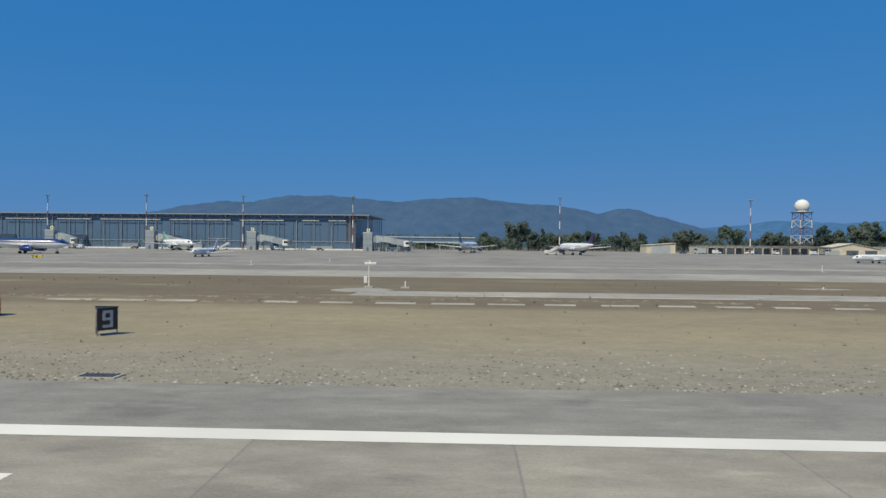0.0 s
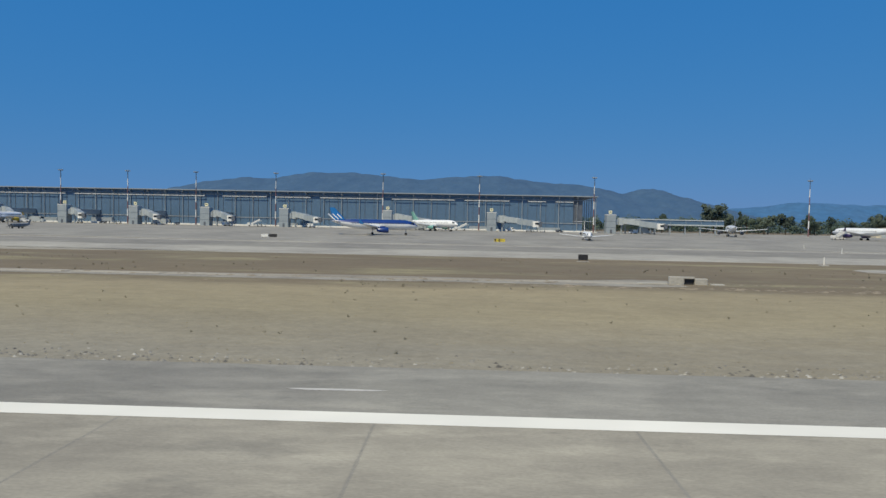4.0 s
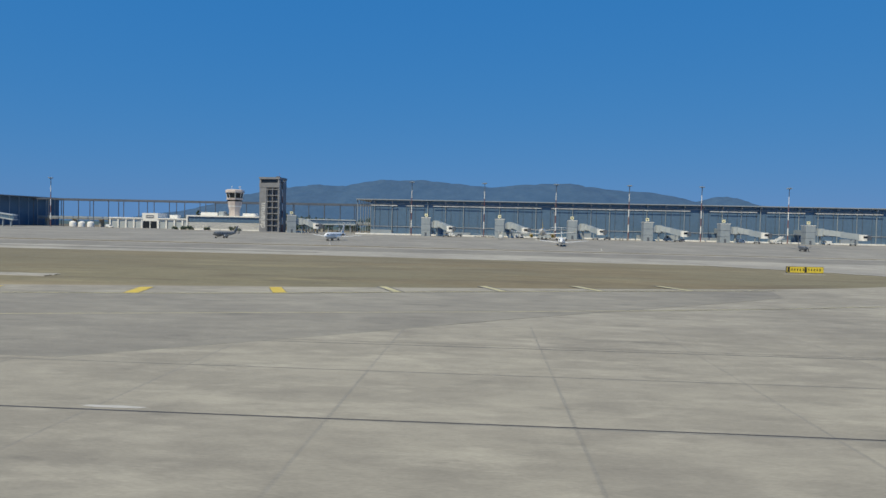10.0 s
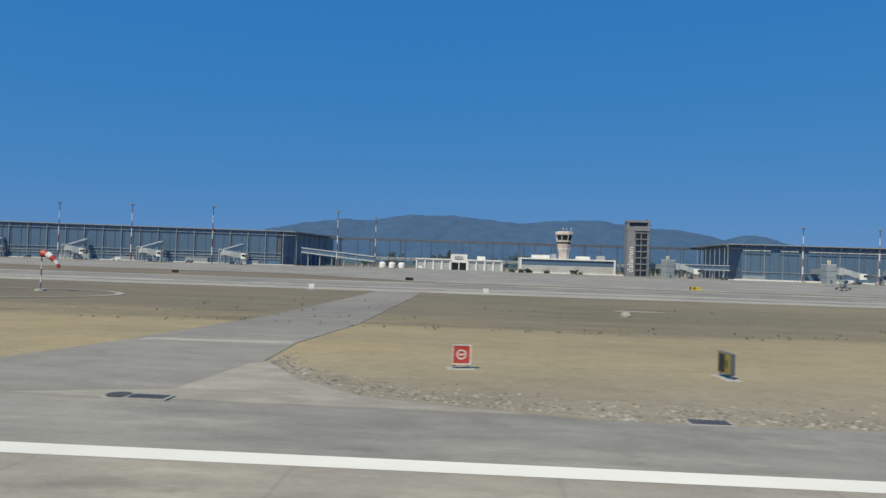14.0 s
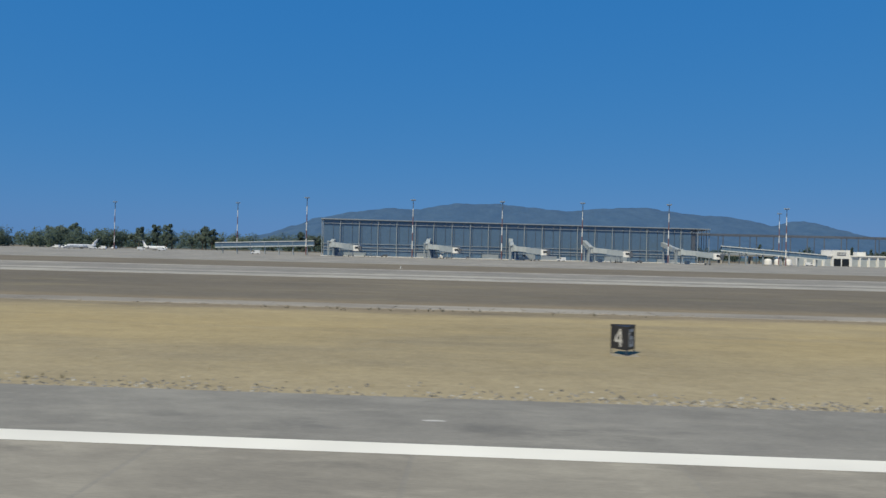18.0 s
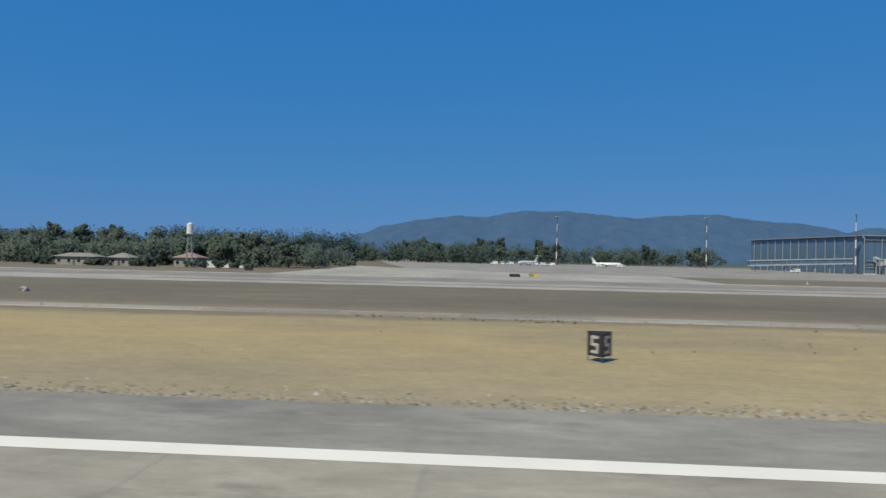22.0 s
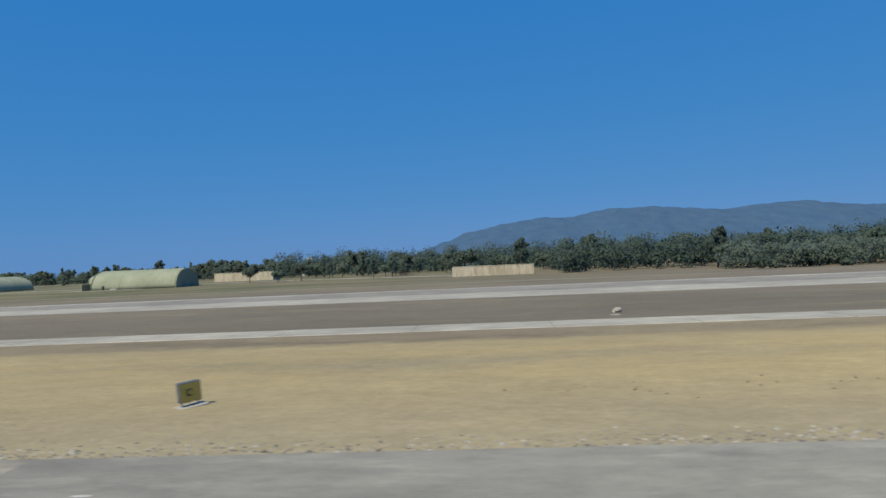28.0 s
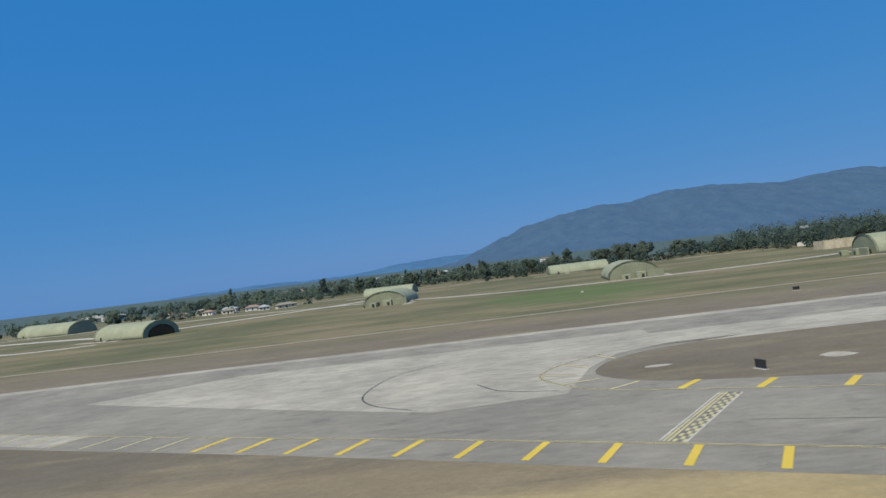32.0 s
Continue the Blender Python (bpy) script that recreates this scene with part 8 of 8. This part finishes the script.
for k, (x, y) in enumerate(((-322.6, 25.0), (-665.2, 24.5), (-603.8, 25.2), (-1820.0, 25.6))):
    o = thing("manhole", x, y, gz(y), 0, "dark round manhole cover in the verge", "manhole")
    part("ring", tube((0, 0, -0.1), (0, 0, 0.07), 0.6, 0.58, 20), "concrete", o)
    part("cover", tube((0, 0, 0.07), (0, 0, 0.10), 0.46, 0.46, 20), "joint", o)
slab = thing("broken_slab", -292, 32.2, gz(32), -45, "broken pale concrete slab lying in the grass", "slab")
part("piece", box(-1.9, 0.2, -0.35, 0.3, -0.04, 0.12, 0.03), "pale", slab)
part("piece", box(0.3, 1.8, -0.25, 0.3, -0.04, 0.1, 0.03), "pale", slab)
rb = random.Random(12)
for x in (-1390, -1387, -1371, -1368, -1366, -1353, -1350, -1347, -1332, -1329, -1322, -1316, -1311):
    plant(rb.choice((7, 8)), x + rb.uniform(-1, 1), 235.5 + rb.uniform(0, 3), rb.uniform(0.7, 1.1), rb.uniform(0, 360))
rs = random.Random(33)
for k in (0, 1, 2, 3, 5, 9, 10):
    plant(rs.choice((7, 8)), -628 + k * 4.4 + rs.uniform(-2, 2), 453.5, rs.uniform(0.5, 0.95), rs.uniform(0, 360))
# broken culvert in the old channel
cv = thing("culvert", -104.5, 65.5, gz(65.5), 0, "broken concrete culvert head with a dark opening", "culvert")
part("headwall", box(-0.3, 1.1, -0.3, 0.2, -0.1, 0.75, 0.05), "concrete", cv)
part("headwall", box(2.1, 3.3, -0.3, 0.2, -0.1, 0.6, 0.05), "concrete", cv)
part("lintel", box(1.1, 2.1, -0.25, 0.2, 0.55, 0.75, 0.03), "concrete", cv)
# black block stands for the shade inside the culvert mouth
part("opening", box(1.1, 2.1, 0.0, 0.18, -0.1, 0.55), "black", cv)
part("slab", box(-3.4, -0.6, -0.8, 0.3, -0.05, 0.14, 0.04), "pale", cv)
part("slab", box(3.6, 4.8, -0.6, 0.1, -0.05, 0.12, 0.04), "concrete", cv)
for x, y, L in ((-424.2, 18.25, 0.95), (-96.0, 18.75, 0.7), (-596.2, 17.2, 0.4), (-581.7, 21.4, 0.7), (-598.4, 19.8, 0.3)):
    pts = [(x - L, y), (x - L * 0.5, y - 0.12), (x + L * 0.8, y - 0.08), (x + L, y + 0.06), (x + L * 0.2, y + 0.14), (x - L * 0.8, y + 0.1)]
    part("scuff", sheet(pts, 0.0485, 0), "worn_pale", repairs)
copy_thing(g0, pose(-664.0, 24.3, gz(25.0) + 0.1))
for x, y in ((-845.1, 24.7), (-1150.2, 24.8), (-1396.2, 24.8), (-644.1, 24.1)):
    copy_thing(g0, pose(x, y, gz(y) + 0.06))
for x, y, w in ((-1832.2, 38.4, 0.50), (-1831.2, 38.7, 0.40), (-1838.5, 36.9, 0.35)):
    bit = thing("broken_slab", x, y, gz(y), (x * 13) % 40 - 20, "small pale concrete scrap lying in dry grass", "slab", "concrete scraps")
    part("piece", box(-w, w, -0.12, 0.14, -0.03, 0.08, 0.02), "worn_pale", bit)
piece = thing("broken_slab", -851.7, 24.6, gz(25), 0, "pale concrete slab lying in the verge", "slab")
part("piece", box(-0.5, 0.55, -0.25, 0.3, -0.04, 0.1, 0.03), "worn_pale", piece)

# ---- rough ground past the mown strip ----
def clod(r):
    vs, fs = pebble(r)
    return [(x * 1.6, y, z * 0.45) for x, y, z in vs], fs


rc = random.Random(29)
heath, clods = [], []
for _ in range(5200):
    x = rc.uniform(-1560, 70)
    if -610 < x < -330:
        continue
    y = 57.5 + abs(rc.gauss(0, 3.0)) if x < -690 else 56.0 + 50 * rc.random() ** 2.0
    if noise.noise(Vector((x * 0.035, y * 0.12, 5.1))) < (0.12 if x < -690 else 0.02):
        continue
    heath.append((x, y, rc.uniform(0.12, 0.34), rc))
for _ in range(420):
    x, y = rc.uniform(-330, 60), rc.uniform(26, 56)
    if y < 58 and x < -300 and y > 40:
        continue
    heath.append((x, y, rc.uniform(0.08, 0.2), rc))
scatter("heath_tufts", heath, tuft, "weed", "dark dry heath tufts on the rough ground", "weeds")
for _ in range(3600):
    x = rc.uniform(-1545, -685) if rc.random() < 0.75 else rc.uniform(-175, 60)
    y = (rc.choice((62.4, 62.6, 66.6)) if x < -600 else rc.choice((60.2, 60.9, 64.8, 66.4))) + rc.gauss(0, 0.55)
    if noise.noise(Vector((x * 0.02, y * 0.3, 9.4))) < -0.1:
        continue
    clods.append((x, y, rc.uniform(0.08, 0.36), rc))
scatter("soil_clods", clods, clod, "earth_clod", "brown soil clods spilling over the drain edges", "soil")


# ---- concrete slabs of the runway's edge lane and the first exit ----
def slab_meshes(depth):
    out = []
    for gap in (0.006, 0.012, 0.024):
        w, d, b = 3.315 - gap / 2, depth / 2 - gap / 2, 0.02
        bm = bmesh.new()
        rings = [[bm.verts.new((sx * (w - g), sy * (d - g), z)) for sx, sy in ((-1, -1), (1, -1), (1, 1), (-1, 1))] for g, z in ((0, -0.01), (b, 0.0))]
        bm.faces.new(rings[1])
        for k in range(4):
            bm.faces.new((rings[0][k], rings[0][(k + 1) % 4], rings[1][(k + 1) % 4], rings[1][k]))
        me = bpy.data.meshes.new("concrete_slab")
        bm.to_mesh(me)
        bm.free()
        me.materials.append(M["slab"])
        out.append(me)
    return out


rsl = random.Random(71)
def slab_lane(owner, y0, y1, x_from, x_to):
    """Slabs 6.63 m long between two lines along the runway."""
    meshes = slab_meshes(y1 - y0)
    k = math.ceil((-212.55 - x_from) / 6.63)
    last = math.floor((-212.55 - x_to) / 6.63)
    fall = math.degrees(math.atan2(gz(y1) - gz(y0), y1 - y0))
    part("joint_bed", sheet(rect(-212.55 - 6.63 * last, -212.55 - 6.63 * k, y0 - 0.02, y1 + 0.02), 0.0415, 0), "thin_joint", owner)
    while k < last:
        ob = new("concrete_slab", rsl.choice(meshes))
        ob.parent = owner
        ob.matrix_basis = pose(-212.55 - 6.63 * (k + 0.5), (y0 + y1) / 2, (gz(y0) + gz(y1)) / 2 + 0.0445 + rsl.uniform(-0.0005, 0.0005), fall)
        k += 1


slab_lane(bpy.data.objects["runway"], 11.2, 17.86, 62, -1925)
exit_deck = bpy.data.objects["taxiway_exit"]
slab_lane(exit_deck, 17.98, 24.1, -366, -596)
slab_lane(exit_deck, 24.16, 30.3, -370, -548)
slab_lane(exit_deck, 30.4, 36.6, -374, -512)

# ---- bring the whole place to its share of life size ----
shrink = Matrix.Scale(K, 4)
for ob in list(scene.objects):
    if ob.parent is None and ob.type not in ("CAMERA", "LIGHT"):
        ob.matrix_basis = shrink @ ob.matrix_basis
